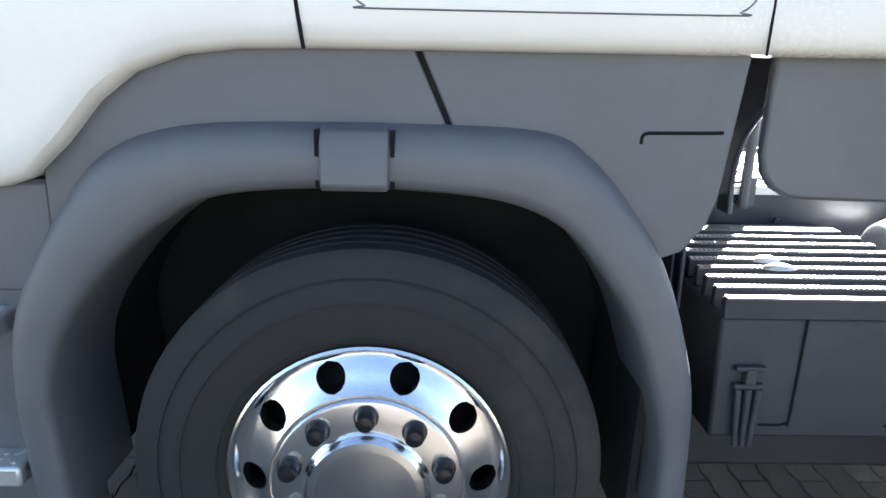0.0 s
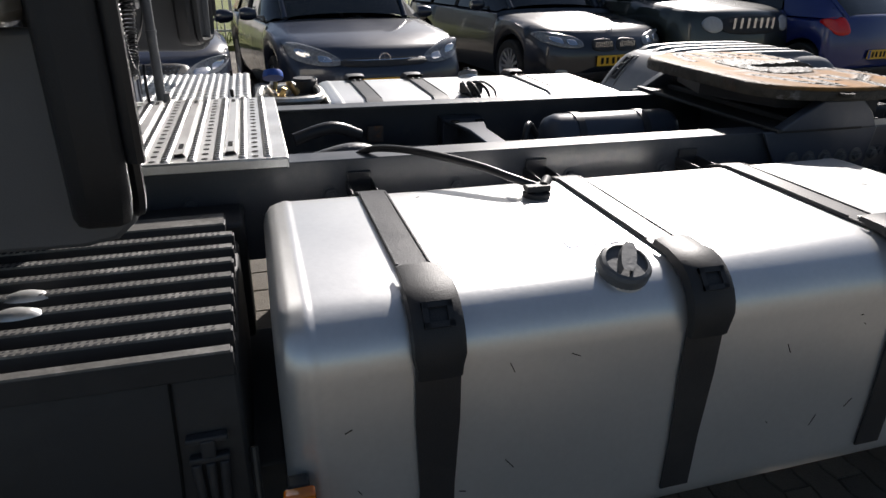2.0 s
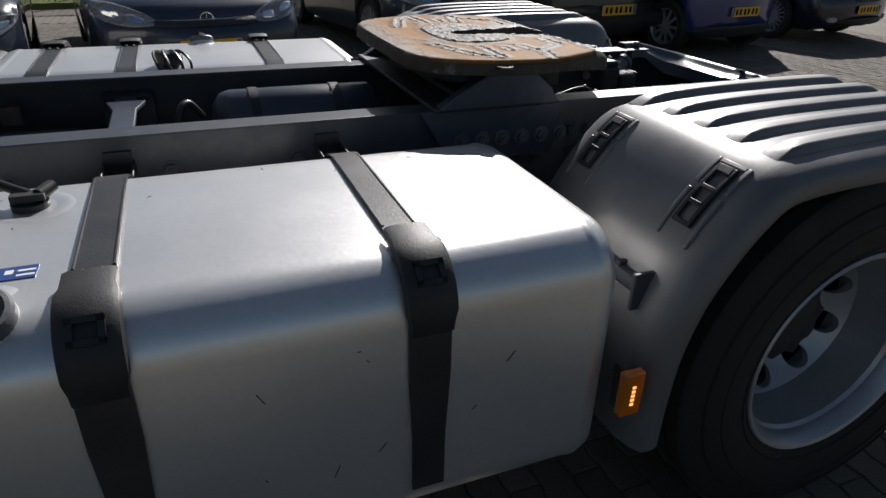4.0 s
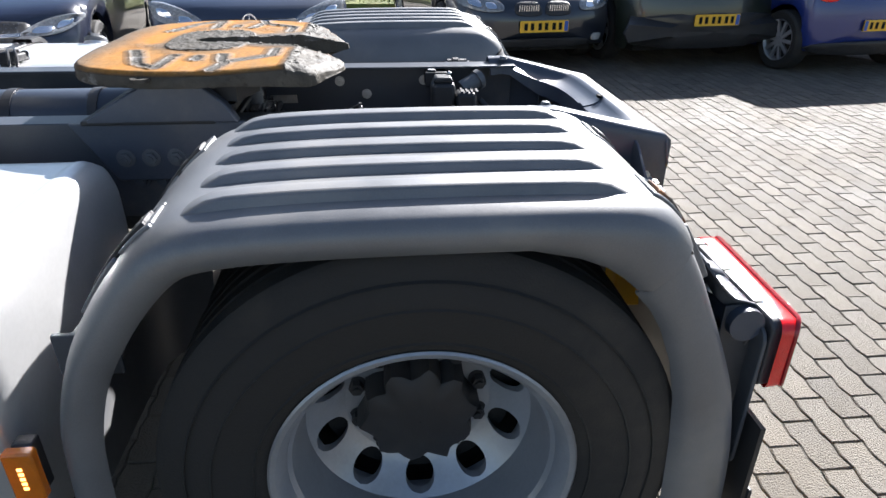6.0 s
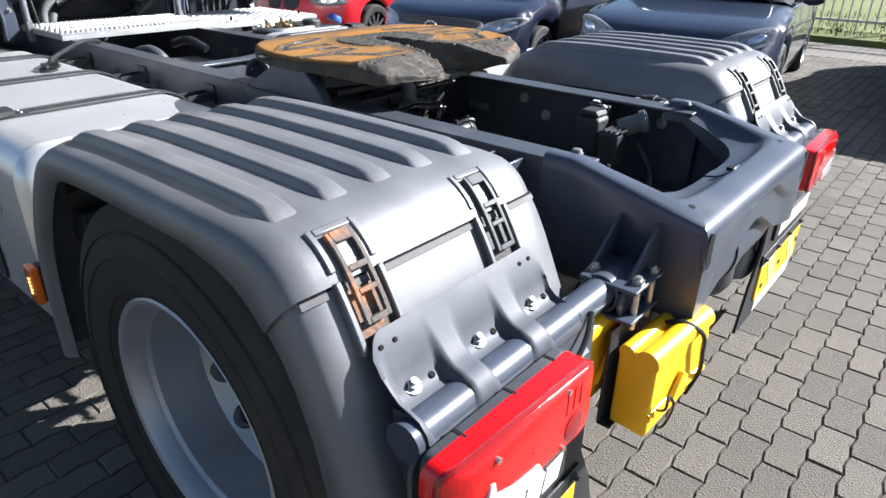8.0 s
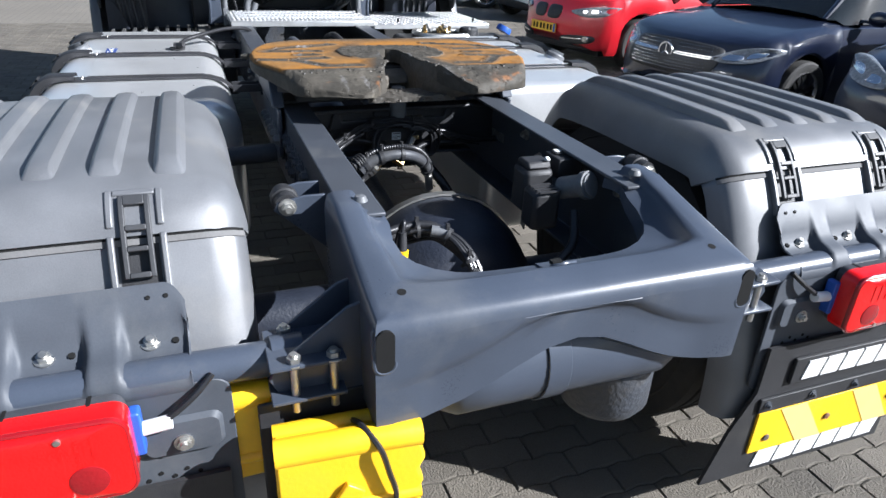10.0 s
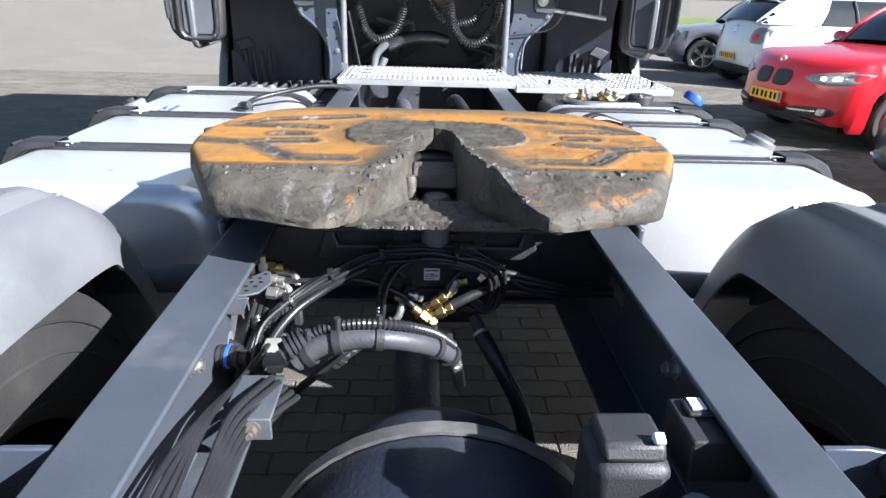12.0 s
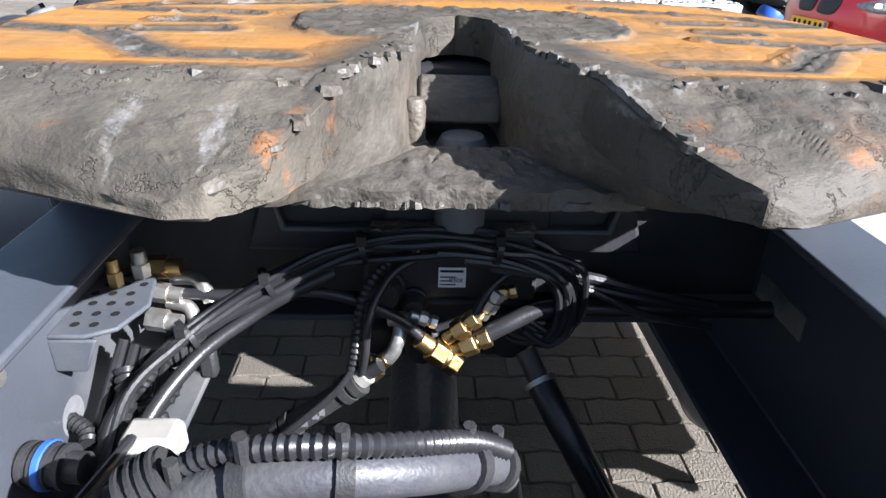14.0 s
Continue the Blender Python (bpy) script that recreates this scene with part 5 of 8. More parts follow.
        x = 3.932 + rnd.uniform(-.006, .022)
        spots.append((x, y, 1.1425 - fall(x), rnd.uniform(.002, .007)))
    for k in range(36):
        a = rnd.uniform(-2.6, 2.6)
        x, y = 3.662 - .120 * math.cos(a), .004 + .180 * math.sin(a)
        spots.append((x, y, 1.1435, rnd.uniform(.002, .006)))
    for x, y, z, r in spots:
        turn, wide = rnd.uniform(0, 6.28), rnd.uniform(1.0, 2.2)
        ring = []
        for k in range(7):
            a = k * 2 * math.pi / 7
            u, v = r * wide * rnd.uniform(.6, 1.2) * math.cos(a), r * rnd.uniform(.6, 1.2) * math.sin(a)
            ring.append((x + u * math.cos(turn) - v * math.sin(turn), y + u * math.sin(turn) + v * math.cos(turn)))
        low = [bm.verts.new((a, b_, z - .003)) for a, b_ in ring]
        high = [bm.verts.new((x + (a - x) * .8, y + (b_ - y) * .8, z + r * rnd.uniform(.15, .55))) for a, b_ in ring]
        for k in range(7):
            bm.faces.new((low[k], low[(k + 1) % 7], high[(k + 1) % 7], high[k]))
        bm.faces.new(high)
    tagged(tp("grease_crumb", bm, M_GREASE, parent=fw, angle=15), "torn crumbs of dried grease", kind="stuff")
    # locking parts down in the throat
    bm = BM()
    prism(bm, [(3.685, 1.092), (3.735, 1.076), (3.742, 1.050), (3.685, 1.050)], "y", -.043, .046)
    tp("jaw", bm, M_GREASE, "greasy steel locking jaw", parent=fw, bevel=.004)
    bm = BM()
    lathe(bm, [(0, 1.046), (.022, 1.045), (.028, 1.035), (.028, .93), (0, .93)], (3.765, .004, 0), (0, 0, 1), 24)
    tp("locking_pin", bm, M_VALVE, "dark round locking pin", parent=fw)
    bm = BM()
    lathe(bm, [(0, 1.088), (.009, 1.087), (.012, 1.080), (.012, 1.045), (.015, 1.042), (.015, 1.02), (0, 1.02)], (3.782, -.047, 0), (0, 0, 1), 14)
    tp("stop_bolt", bm, M_GREASE, "greasy bolt beside the locking pin", parent=fw)
    bm = BM()
    cyl(bm, (3.72, -.07, 1.00), (3.72, .07, 1.00), .020, seg=16)
    tp("locking_bar", bm, M_VALVE, parent=fw)
    # lug, pedestals and mounting plate
    for s in (-1, 1):
        bm = BM()
        lathe(bm, [(.012, .0), (.024, .0), (.024, .010), (.012, .010)], (3.588, s * .463, 1.118), (0, 0, 1), 18, closed=True)
        tp("eye_lug", bm, M_FIFTH, "small eye on the plate edge", parent=fw)
        bm = BM()
        prism(bm, [(3.40, 1.0), (3.80, 1.0), (3.77, 1.05), (3.72, 1.095), (3.56, 1.095), (3.48, 1.05)], "y", s * .40 - .02, s * .40 + .02)
        prism(bm, [(3.46, .84), (3.80, .84), (3.82, 1.0), (3.36, 1.0)], "y", s * .40 - .007, s * .40 + .007)
        tp("pedestal", bm, M_CHASSIS, "grey cast pedestal on the rail", parent=fw, bevel=0.005)
        for k in range(6):
            bm = BM()
            hexbolt(bm, (3.49 + k * .066, s * .407, .905), (0, s, 0), .017, .016)
            tp("pedestal_bolt", bm, M_VALVE, parent=fw)
    bm = BM()
    box(bm, 3.40, 3.74, -.42, .42, .997, 1.010)
    box(bm, 3.50, 3.78, -.34, .34, 1.010, 1.03)
    tp("mounting_plate", bm, M_BLACK, "dark mounting plate across the rails", parent=fw, bevel=0.004)
    bm = BM()
    prism(bm, [(3.40, .0), (3.50, -.28), (3.80, -.40), (3.84, -.28), (3.66, -.10), (3.66, .10), (3.84, .28), (3.80, .40), (3.50, .28)], "z", 1.05, 1.092)
    tp("under_ribs", bm, M_BLACK, parent=fw)


fifth_wheel()


# ---- front wheel arch and cab ----
IN = [(-.268, .40), (-.278, .55), (-.283, .70), (-.24, .83), (-.13, .975), (-.007, 1.075), (.10, 1.118), (.28, 1.133), (.42, 1.133), (.62, 1.115), (.745, 1.065), (.83, .975), (.905, .86), (.955, .72), (.988, .58), (.990, .40)]
OUT = [(-.352, .40), (-.362, .55), (-.365, .70), (-.340, .87), (-.240, 1.06), (-.13, 1.185), (.03, 1.238), (.28, 1.248), (.44, 1.248), (.70, 1.238), (.80, 1.188), (.890, 1.09), (.962, .982), (1.020, .83), (1.052, .68), (1.062, .40)]


def front_arch(s):
    a, b_ = spline([(x, 0, z) for x, z in IN], 4), spline([(x, 0, z) for x, z in OUT], 4)
    bm = BM()
    rows = []
    for p, q in zip(a, b_):
        r = []
        for f, y in ((-.02, .95), (-.01, 1.15), (.0, 1.205), (.06, 1.222), (.2, 1.229), (.6, 1.226), (.82, 1.218), (.93, 1.204), (1.0, 1.182), (1.03, 1.165)):
            c = p.lerp(q, f)
            r.append((c.x, -s * y, c.z))
        rows.append(r)
    grid(bm, rows)
    ar = tp("wheel_arch", bm, M_PANEL, "dark grey plastic wheel arch flare", solid=0.004, angle=55)
    ar.location.y += .0 if s > 0 else .11
    bm = BM()
    rows = [[(p.x, -s * y, p.z - .004) for y in (1.12, .95, .72, .62)] for p in a]
    rows = [[(FX + (x - FX) * (1.02 if abs(y) > 1 else 1.04), y, z * (1.0 if abs(y) > 1 else 1.02)) for x, y, z in r] for r in rows]
    grid(bm, rows)
    tp("arch_liner", bm, M_WHEELARCH, "black wheel arch liner", parent=ar, solid=0.004)
    bm = BM()
    prism(bm, [(-.38, .28), (1.08, .28), (1.08, 1.20), (-.38, 1.20)], "y", -s * .60 - .005, -s * .60 + .005)
    tp("arch_inner_wall", bm, M_WHEELARCH, parent=ar)
    # flap added here only to hide the bright paving behind the wheel
    bm = BM()
    prism(bm, [(.955, .30), (.972, .30), (.985, .70), (.94, .86), (.92, .86), (.965, .70)], "y", min(-s * 1.13, -s * .74), max(-s * 1.13, -s * .74))
    tp("added_flap", bm, M_WHEELARCH, "black flap added to hide the bright ground behind the front wheel", parent=ar)
    # smooth panel above the flare, in two pieces with a slanted gap
    front = [(-.20, 1.03), (-.13, 1.14), (.03, 1.20), (.28, 1.21), (.536, 1.21), (.452, 1.40), (.10, 1.40), (-.05, 1.375), (-.15, 1.30), (-.26, 1.17), (-.262, 1.02)]
    rear = [(.548, 1.21), (.72, 1.20), (.88, 1.10), (.96, .99), (1.0, 1.005), (1.045, 1.06), (1.062, 1.12), (1.075, 1.24), (1.092, 1.40), (.464, 1.40)]
    for o in (front, rear):
        bm = BM()
        prism(bm, o, "y", -s * 1.168, -s * 1.150)
        tp("arch_panel", bm, M_PANEL, "flat grey plastic panel above the arch", parent=ar, bevel=0.004)
    bm = BM()
    box(bm, -.25, .92, min(-s * 1.13, -s * 1.12), max(-s * 1.13, -s * 1.12), 1.13, 1.40)
    tp("panel_backing", bm, M_BLACK, parent=ar)
    for pts in ([(.905, 1.243), (1.02, 1.245), (1.055, 1.246)], [(.905, 1.243), (.898, 1.236), (.897, 1.222)]):
        bm = BM()
        tube(bm, [(x, -s * 1.1665, z) for x, z in pts], .004, seg=6)
        tp("panel_groove", bm, M_PRINT, parent=ar)
    # square cover in the flare
    bm = BM()
    o = [(1.200, 1.130), (1.238, 1.132), (1.249, 1.142), (1.246, 1.222), (1.232, 1.242), (1.190, 1.250)]
    prism(bm, [(-s * y, z) for y, z in o], "x", .286, .412)
    tp("arch_cover", bm, M_PANEL, "square grey cover in the arch flare", parent=ar, bevel=0.005)
    for x in (.279, .419):
        bm = BM()
        box(bm, x - .004, x + .004, min(-s * 1.19, -s * 1.2285), max(-s * 1.19, -s * 1.2285), 1.136, 1.243)
        tp("cover_gap", bm, M_PRINT, parent=ar)
    bm = BM()
    box(bm, -.40, -.25, min(-s * 1.155, -s * 1.09), max(-s * 1.155, -s * 1.09), 1.03, 1.13)
    box(bm, -.95, -.262, min(-s * 1.165, -s * 1.10), max(-s * 1.165, -s * 1.10), .90, 1.125)
    box(bm, -.95, -.30, min(-s * 1.14, -s * 1.02), max(-s * 1.14, -s * 1.02), .30, .90)
    tp("step_housing", bm, M_PANEL, "dark grey entry step housing", parent=ar, bevel=0.006)
    for z in (.86, .52):
        bm = BM()
        box(bm, -.88, -.375, min(-s * 1.215, -s * 1.0), max(-s * 1.215, -s * 1.0), z - .05, z)
        st = tp("step", bm, M_TREAD, "aluminium step with raised grip pattern", parent=ar, bevel=0.008)
        bm = BM()
        for i in range(14):
            for j in range(6):
                x, y = -.86 + i * .035, 1.02 + j * .034
                box(bm, -.013, .013, -.003, .003, 0, .003, m=pose(x, -s * y, z, 0, 0, 45 if (i + j) % 2 else -45))
        tp("grip", bm, M_TREAD, parent=ar)


for s in (1, -1):
    front_arch(s)


def cab():
    # white side panels with rounded lower edges
    side = [(-1.02, 1.115), (-.36, 1.115), (-.315, 1.122), (-.27, 1.14), (-.20, 1.205), (-.13, 1.285), (-.06, 1.338), (.03, 1.370), (.14, 1.383), (.26, 1.386), (1.47, 1.39), (1.515, 1.397), (1.545, 1.42), (1.556, 1.46), (1.556, 3.0), (1.50, 3.2), (-.7, 3.2), (-.95, 2.9), (-1.08, 2.0), (-1.10, 1.6)]
    cabm = None
    for s in (1, -1):
        bm = BM()
        rows = []
        for inset, y in ((0, 1.05), (0, 1.185), (.006, 1.205), (.018, 1.217), (.04, 1.2235), (.08, 1.226)):
            r = []
            for x, z in side:
                dx = -inset if x > 1.4 else (inset if x < -.9 else 0)
                dz = inset if z < 1.6 else (-inset if z > 2.8 else 0)
                r.append((x + dx, -s * (y - max(0, z - 1.6) * .02), z + dz))
            rows.append(r)
        vr = grid(bm, rows, closed_v=True)
        bm.faces.new(vr[-1]); bm.faces.new(list(reversed(vr[0])))
        ob = tp("cab_side", bm, M_WHITE, "white painted cab side panel", parent=cabm, angle=30)
        if cabm is None:
            cabm = ob
        else:
            ob.location.y += .11
        # door gaps and locker outline
        for pts, r_ in (([(.262, 1.384), (.258, 1.41), (.248, 1.50), (.235, 1.75)], .004), ([(1.088, 1.388), (1.09, 1.5), (1.09, 1.75)], .0025),
                        ([(.345, 1.62), (.345, 1.50), (.352, 1.472), (.372, 1.458), (.40, 1.4535), (1.0, 1.4545), (1.03, 1.460), (1.05, 1.474), (1.058, 1.50), (1.058, 1.62)], .0018)):
            bm = BM()
            tube(bm, [(x, -s * 1.2255, z) for x, z in pts], r_, seg=6, n=4)
            tp("panel_gap", bm, M_PRINT if r_ > .0022 else M_VALVE, "narrow panel gap", parent=cabm)
    bm = BM()
    box(bm, -1.0, 1.50, -1.06, 1.06, 1.42, 3.15)
    tp("cab_shell", bm, M_BLACK, "cab body behind the side panels", parent=cabm)
    bm = BM()
    box(bm, -1.12, -1.0, -1.15, 1.15, .45, 3.0)
    tp("cab_front", bm, M_WHITE, "white cab front", parent=cabm, bevel=0.03)
    bm = BM()
    prism(bm, [(-.75, 3.18), (1.50, 3.18), (1.50, 3.75), (.9, 3.78), (-.1, 3.55)], "y", -1.05, 1.05)
    tp("roof_spoiler", bm, M_WHITE, "white roof spoiler", parent=cabm, bevel=0.03)
    def slant(bm):
        for v in bm.verts:
            v.co.x -= (1.24 - abs(v.co.y)) * .32
    # air deflector behind the cab and lower skirt
    for s in (1, -1):
        bm = BM()
        sk = [(1.150, 1.40), (1.150, 1.20), (1.158, 1.165), (1.18, 1.135), (1.21, 1.118), (1.25, 1.113), (1.56, 1.108), (1.605, 1.116), (1.632, 1.14), (1.642, 1.18), (1.650, 1.40)]
        prism(bm, sk, "y", -s * 1.145, -s * 1.115)
        skirt = tp("side_skirt", bm, M_PANEL, "grey rounded side skirt panel behind the cab", bevel=0.008)
        bm = BM()
        o = [(-s * 1.240, 3.0), (-s * 1.244, 1.34), (-s * 1.240, 1.25), (-s * 1.228, 1.195), (-s * 1.20, 1.158), (-s * 1.16, 1.142), (-s * 1.07, 1.138), (-s * 1.02, 1.150), (-s * 1.0, 1.18), (-s * .995, 1.30), (-s * .99, 3.0)]
        prism(bm, o, "x", 1.585, 1.655)
        slant(bm)
        tp("air_deflector", bm, M_BLACK, "black rounded air deflector edge", parent=skirt, bevel=0.015)
        bm = BM()
        prism(bm, [(-s * 1.175, 3.0), (-s * 1.172, 1.20), (-s * 1.155, 1.178), (-s * 1.05, 1.176), (-s * 1.035, 1.20), (-s * 1.03, 3.0)], "x", 1.65, 1.662)
        slant(bm)
        tp("deflector_panel", bm, M_LINER, "smooth grey panel of the deflector", parent=skirt, bevel=.006)
        for ring_ in (((1.185, 2.8), (1.185, 1.6), (1.184, 1.32), (1.183, 1.22), (1.176, 1.185), (1.15, 1.164), (1.06, 1.162), (1.032, 1.178), (1.022, 1.22), (1.020, 1.32), (1.018, 1.6), (1.015, 2.8)), ((1.228, 2.8), (1.230, 1.7), (1.230, 1.45), (1.230, 1.32), (1.226, 1.25))):
            bm = BM()
            tube(bm, [(1.665, -s * y, z) for y, z in ring_], .012, seg=8)
            slant(bm)
            tp("deflector_seal", bm, M_HOSE, "rubber edge seal", parent=skirt)
    # rear of the cab: hollow backs of the wheel arches, supports and posts
    for s in (1, -1):
        bm = BM()
        rows = []
        for i in range(15):
            z = .865 + .535 * i / 14
            r = []
            for k in range(21):
                f = k / 20
                y = .47 + .64 * f
                x = .91 + .10 * f ** 2.4 + .04 * max(0.0, (z - 1.25) / .15) ** 2 + .05 * math.exp(-((f - .25) / .16) ** 2) * max(0.0, 1 - (z - .865) / .22)
                if .56 < f < .84 and z < 1.16:
                    x += .016 * max(0.0, math.sin((f - .56) / .28 * 4 * 2 * math.pi)) * min(1.0, (1.16 - z) / .06)
                r.append((x, -s * y, z))
            rows.append(r)
        grid(bm, rows)
        bk = tp("arch_back", bm, M_NAVY, "hollow dark blue-black back of the wheel arch", solid=.006)
        for k in range(4):
            bm = BM()
            y = -s * (1.03 - k * .042)
            cyl(bm, (1.00 - k * .014, y, .87), (1.00 - k * .014, y - s * .02, 1.05 + .03 * (k % 2)), .013, seg=10)
            tp("arch_flute", bm, M_LINER, "upright flute in the arch back", parent=bk)
        bm = BM()
        prism(bm, [(-s * 1.125, .865), (-s * 1.12, 1.06), (-s * 1.07, 1.03), (-s * 1.02, .93), (-s * 1.0, .865)], "x", 1.022, 1.032)
        tp("arch_wing", bm, M_NAVY, "grey flat wing of the arch back", parent=bk, bevel=.004)
        bm = BM()
        prism(bm, [(-s * 1.10, 1.10), (-s * 1.02, 1.13), (-s * .98, 1.085), (-s * 1.06, 1.055)], "x", 1.00, 1.03)
        tp("arch_gusset", bm, M_LINER, parent=bk, bevel=.004)
        bm = BM()
        cyl(bm, (1.487, -s * .416, .95), (1.487, -s * .416, 1.9), .016, seg=14)
        box(bm, 1.475, 1.515, -s * .416 - .013, -s * .416 + .013, .96, 1.05)
        cyl(bm, (1.487, -s * .416, 1.255), (1.487, -s * .416, 1.262), .019, seg=14)
        tp("cab_post", bm, M_VALVE, "grey steel post behind the cab")
        bm = BM()
        edge = [(.70, 1.47, 0), (.69, 1.39, 0), (.655, 1.29, 0), (.60, 1.24, 0), (.55, 1.19, 0), (.515, 1.12, 0), (.503, 1.04, 0), (.515, .95, 0)]
        back = [(.432, .95, 0), (.438, 1.12, 0), (.445, 1.22, 0), (.46, 1.30, 0), (.455, 1.47, 0)]
        o = spline(edge, 4) + spline(back, 4)
        prism(bm, [(-s * p.x, p.y) for p in o], "x", 1.395, 1.403)
        sp = tp("cab_support", bm, M_CHASSIS, "curved grey cab suspension support", bevel=0.002)
        bm = BM()
        tube(bm, [(1.402, -s * (y - .004), z) for y, z, _ in edge], .009, seg=8)
        tp("support_flange", bm, M_CHASSIS, "rolled edge of the support", parent=sp)
        for y, z, r in ((.655, 1.335, .006), (.50, 1.285, .006), (.475, 1.215, .006), (.465, 1.16, .006), (.56, 1.255, .005)):
            bm = BM()
            lathe(bm, [(0, 0), (r, 0)], (1.4042, -s * y, z), (1, 0, 0), 12)
            tp("support_hole", bm, M_PRINT, parent=sp)
        for y, z in ((.645, 1.30), (.462, 1.10)):
            bm = BM()
            hexbolt(bm, (1.403, -s * y, z), (1, 0, 0), .009, .008)
            tp("support_bolt", bm, M_STEEL, parent=sp)
        bm = BM()
        prism(bm, [(-s * .675, 1.325), (-s * .645, 1.315), (-s * .575, 1.32), (-s * .56, 1.36), (-s * .57, 1.46), (-s * .66, 1.46)], "x", 1.404, 1.430)
        tp("mount_block", bm, M_LINER, "dark mounting block", parent=sp, bevel=.004)
        bm = BM()
        lathe(bm, [(0, .022), (.010, .022), (.012, .012), (.027, .010), (.030, .004), (.030, 0)], (1.430, -s * .605, 1.378), (1, 0, 0), 20)
        tp("rubber_mount", bm, M_STEEL, "round steel mount", parent=sp)
    # bar, pale panel and cable on the locker side
    bm = BM()
    cyl(bm, (1.36, .66, 1.335), (1.36, .965, 1.298), .012, seg=12)
    cyl(bm, (1.36, .93, 1.302), (1.36, .93, 1.39), .006, seg=8)
    tp("locker_bar", bm, M_STEEL, "steel bar below the locker")
    bm = BM()
    prism(bm, [(.70, 1.52), (.70, 1.435), (.92, 1.395), (1.17, 1.395), (1.17, 1.52)], "x", 1.40, 1.47)
    tp("locker_bottom", bm, M_WHITE, "white bottom edge of the locker", bevel=.006)
    bm = BM()
    tube(bm, [(1.42, .77, 1.36), (1.43, .72, 1.31), (1.42, .66, 1.24), (1.42, .56, 1.215), (1.42, .45, 1.20)], .004, seg=6)
    tp("thin_cable", bm, M_HOSE, "thin black cable at the support")
    bm = BM()
    tube(bm, [(1.41, .60, 1.235), (1.41, .55, 1.20), (1.41, .525, 1.14), (1.41, .52, 1.03)], .005, seg=6)
    tp("thin_cable", bm, M_VALVE, "grey cable along the support")
    bm = BM()
    box(bm, .3, 1.10, -.42, .42, .55, 1.0)
    box(bm, .5, .95, -.30, .30, 1.0, 1.30)
    tp("gearbox", bm, M_ENGINE, "dark engine and gearbox below the cab", bevel=0.05)
    bm = BM()
    prism(bm, [(-.42, .96), (.42, .96), (.44, 1.60), (-.44, 1.60)], "x", .96, .975)
    tp("bulkhead", bm, M_BLACK, "black bulkhead behind the engine")
    rnd = random.Random(8)
    for k in range(9):
        y = rnd.uniform(-.36, .36)
        z = rnd.uniform(1.0, 1.22)
        bm = BM()
        tube(bm, [(1.0, y, z), (1.05, y + rnd.uniform(-.1, .1), z + .04), (1.08, y + rnd.uniform(-.16, .16), z - .01), (1.05, y + rnd.uniform(-.2, .2), z - .12)], rnd.uniform(.007, .018), seg=8)
        tp("engine_hose", bm, M_HOSE if k % 3 else M_VALVE, "hose at the back of the engine")
    for pts_, r_, mat_ in (([(1.30, -.20, 1.14), (1.30, -.26, 1.08), (1.31, -.275, 1.0), (1.33, -.27, .92)], .022, M_VALVE), ([(1.30, -.215, 1.06), (1.31, -.235, 1.01), (1.32, -.25, .93)], .020, M_VALVE), ([(1.28, -.20, 1.12), (1.26, -.10, 1.16), (1.24, .02, 1.17), (1.2, .12, 1.15)], .035, M_HOSE), ([(1.45, -.395, 1.30), (1.45, -.375, 1.20), (1.44, -.36, 1.12), (1.42, -.34, 1.0)], .007, M_HOSE), ([(1.45, .40, 1.15), (1.45, .375, 1.10), (1.45, .385, 1.02), (1.46, .40, .98)], .005, M_HOSE)):
        bm = BM()
        tube(bm, pts_, r_, seg=10)
        tp("engine_hose", bm, mat_, "hose behind the engine")
    bm = BM()
    box(bm, .98, 1.02, .02, .14, 1.30, 1.40)
    tp("copper_cover", bm, M_RUSTY, "brown heat shield", bevel=0.02)
    # coiled air lines
    for way_ in ([(1.40, -.355, 1.75), (1.40, -.352, 1.40), (1.40, -.325, 1.24), (1.40, -.28, 1.175), (1.40, -.235, 1.165), (1.40, -.17, 1.195), (1.40, -.125, 1.28), (1.40, -.10, 1.42), (1.40, -.09, 1.75)],
                 [(1.39, -.02, 1.75), (1.39, .00, 1.43), (1.39, .045, 1.33), (1.39, .11, 1.26), (1.39, .18, 1.25), (1.39, .26, 1.28), (1.39, .32, 1.36), (1.39, .365, 1.45), (1.39, .38, 1.75)],
                 [(1.43, .13, 1.75), (1.43, .13, 1.40), (1.43, .14, 1.27), (1.43, .19, 1.18), (1.43, .255, 1.155), (1.43, .32, 1.19), (1.43, .37, 1.29), (1.43, .39, 1.42), (1.43, .395, 1.75)]):
        path = spline(way_, 24)
        R = .019
        u = Vector((1, 0, 0))
        bm = BM()
        fine = []
        step = .0135 / 8
        carry, total = 0.0, 0.0
        for a, b_ in zip(path, path[1:]):
            ln = (b_ - a).length
            t = (b_ - a) / ln
            n_ = t.cross(u).normalized()
            d = carry
            while d < ln:
                ph = 2 * math.pi * (total + d) / .0135
                fine.append(a + t * d + (u * math.cos(ph) + n_ * math.sin(ph)) * R)
                d += step
            carry = d - ln
            total += ln
        tube(bm, fine, .0046, seg=5, smooth=False)
        tp("coiled_air_line", bm, M_HOSE, "black coiled air hose hanging behind the cab")


cab()


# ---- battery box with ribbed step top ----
# darker than the other plastic: shade on this side is put into the colour
M_STEPBOX = material("step_box_shaded", (0.026, 0.027, 0.030), 0.6, scale=6, var=0.18, bump=0.06, fine=400, stain=(0.07, 0.07, 0.068), stain_amount=0.35)


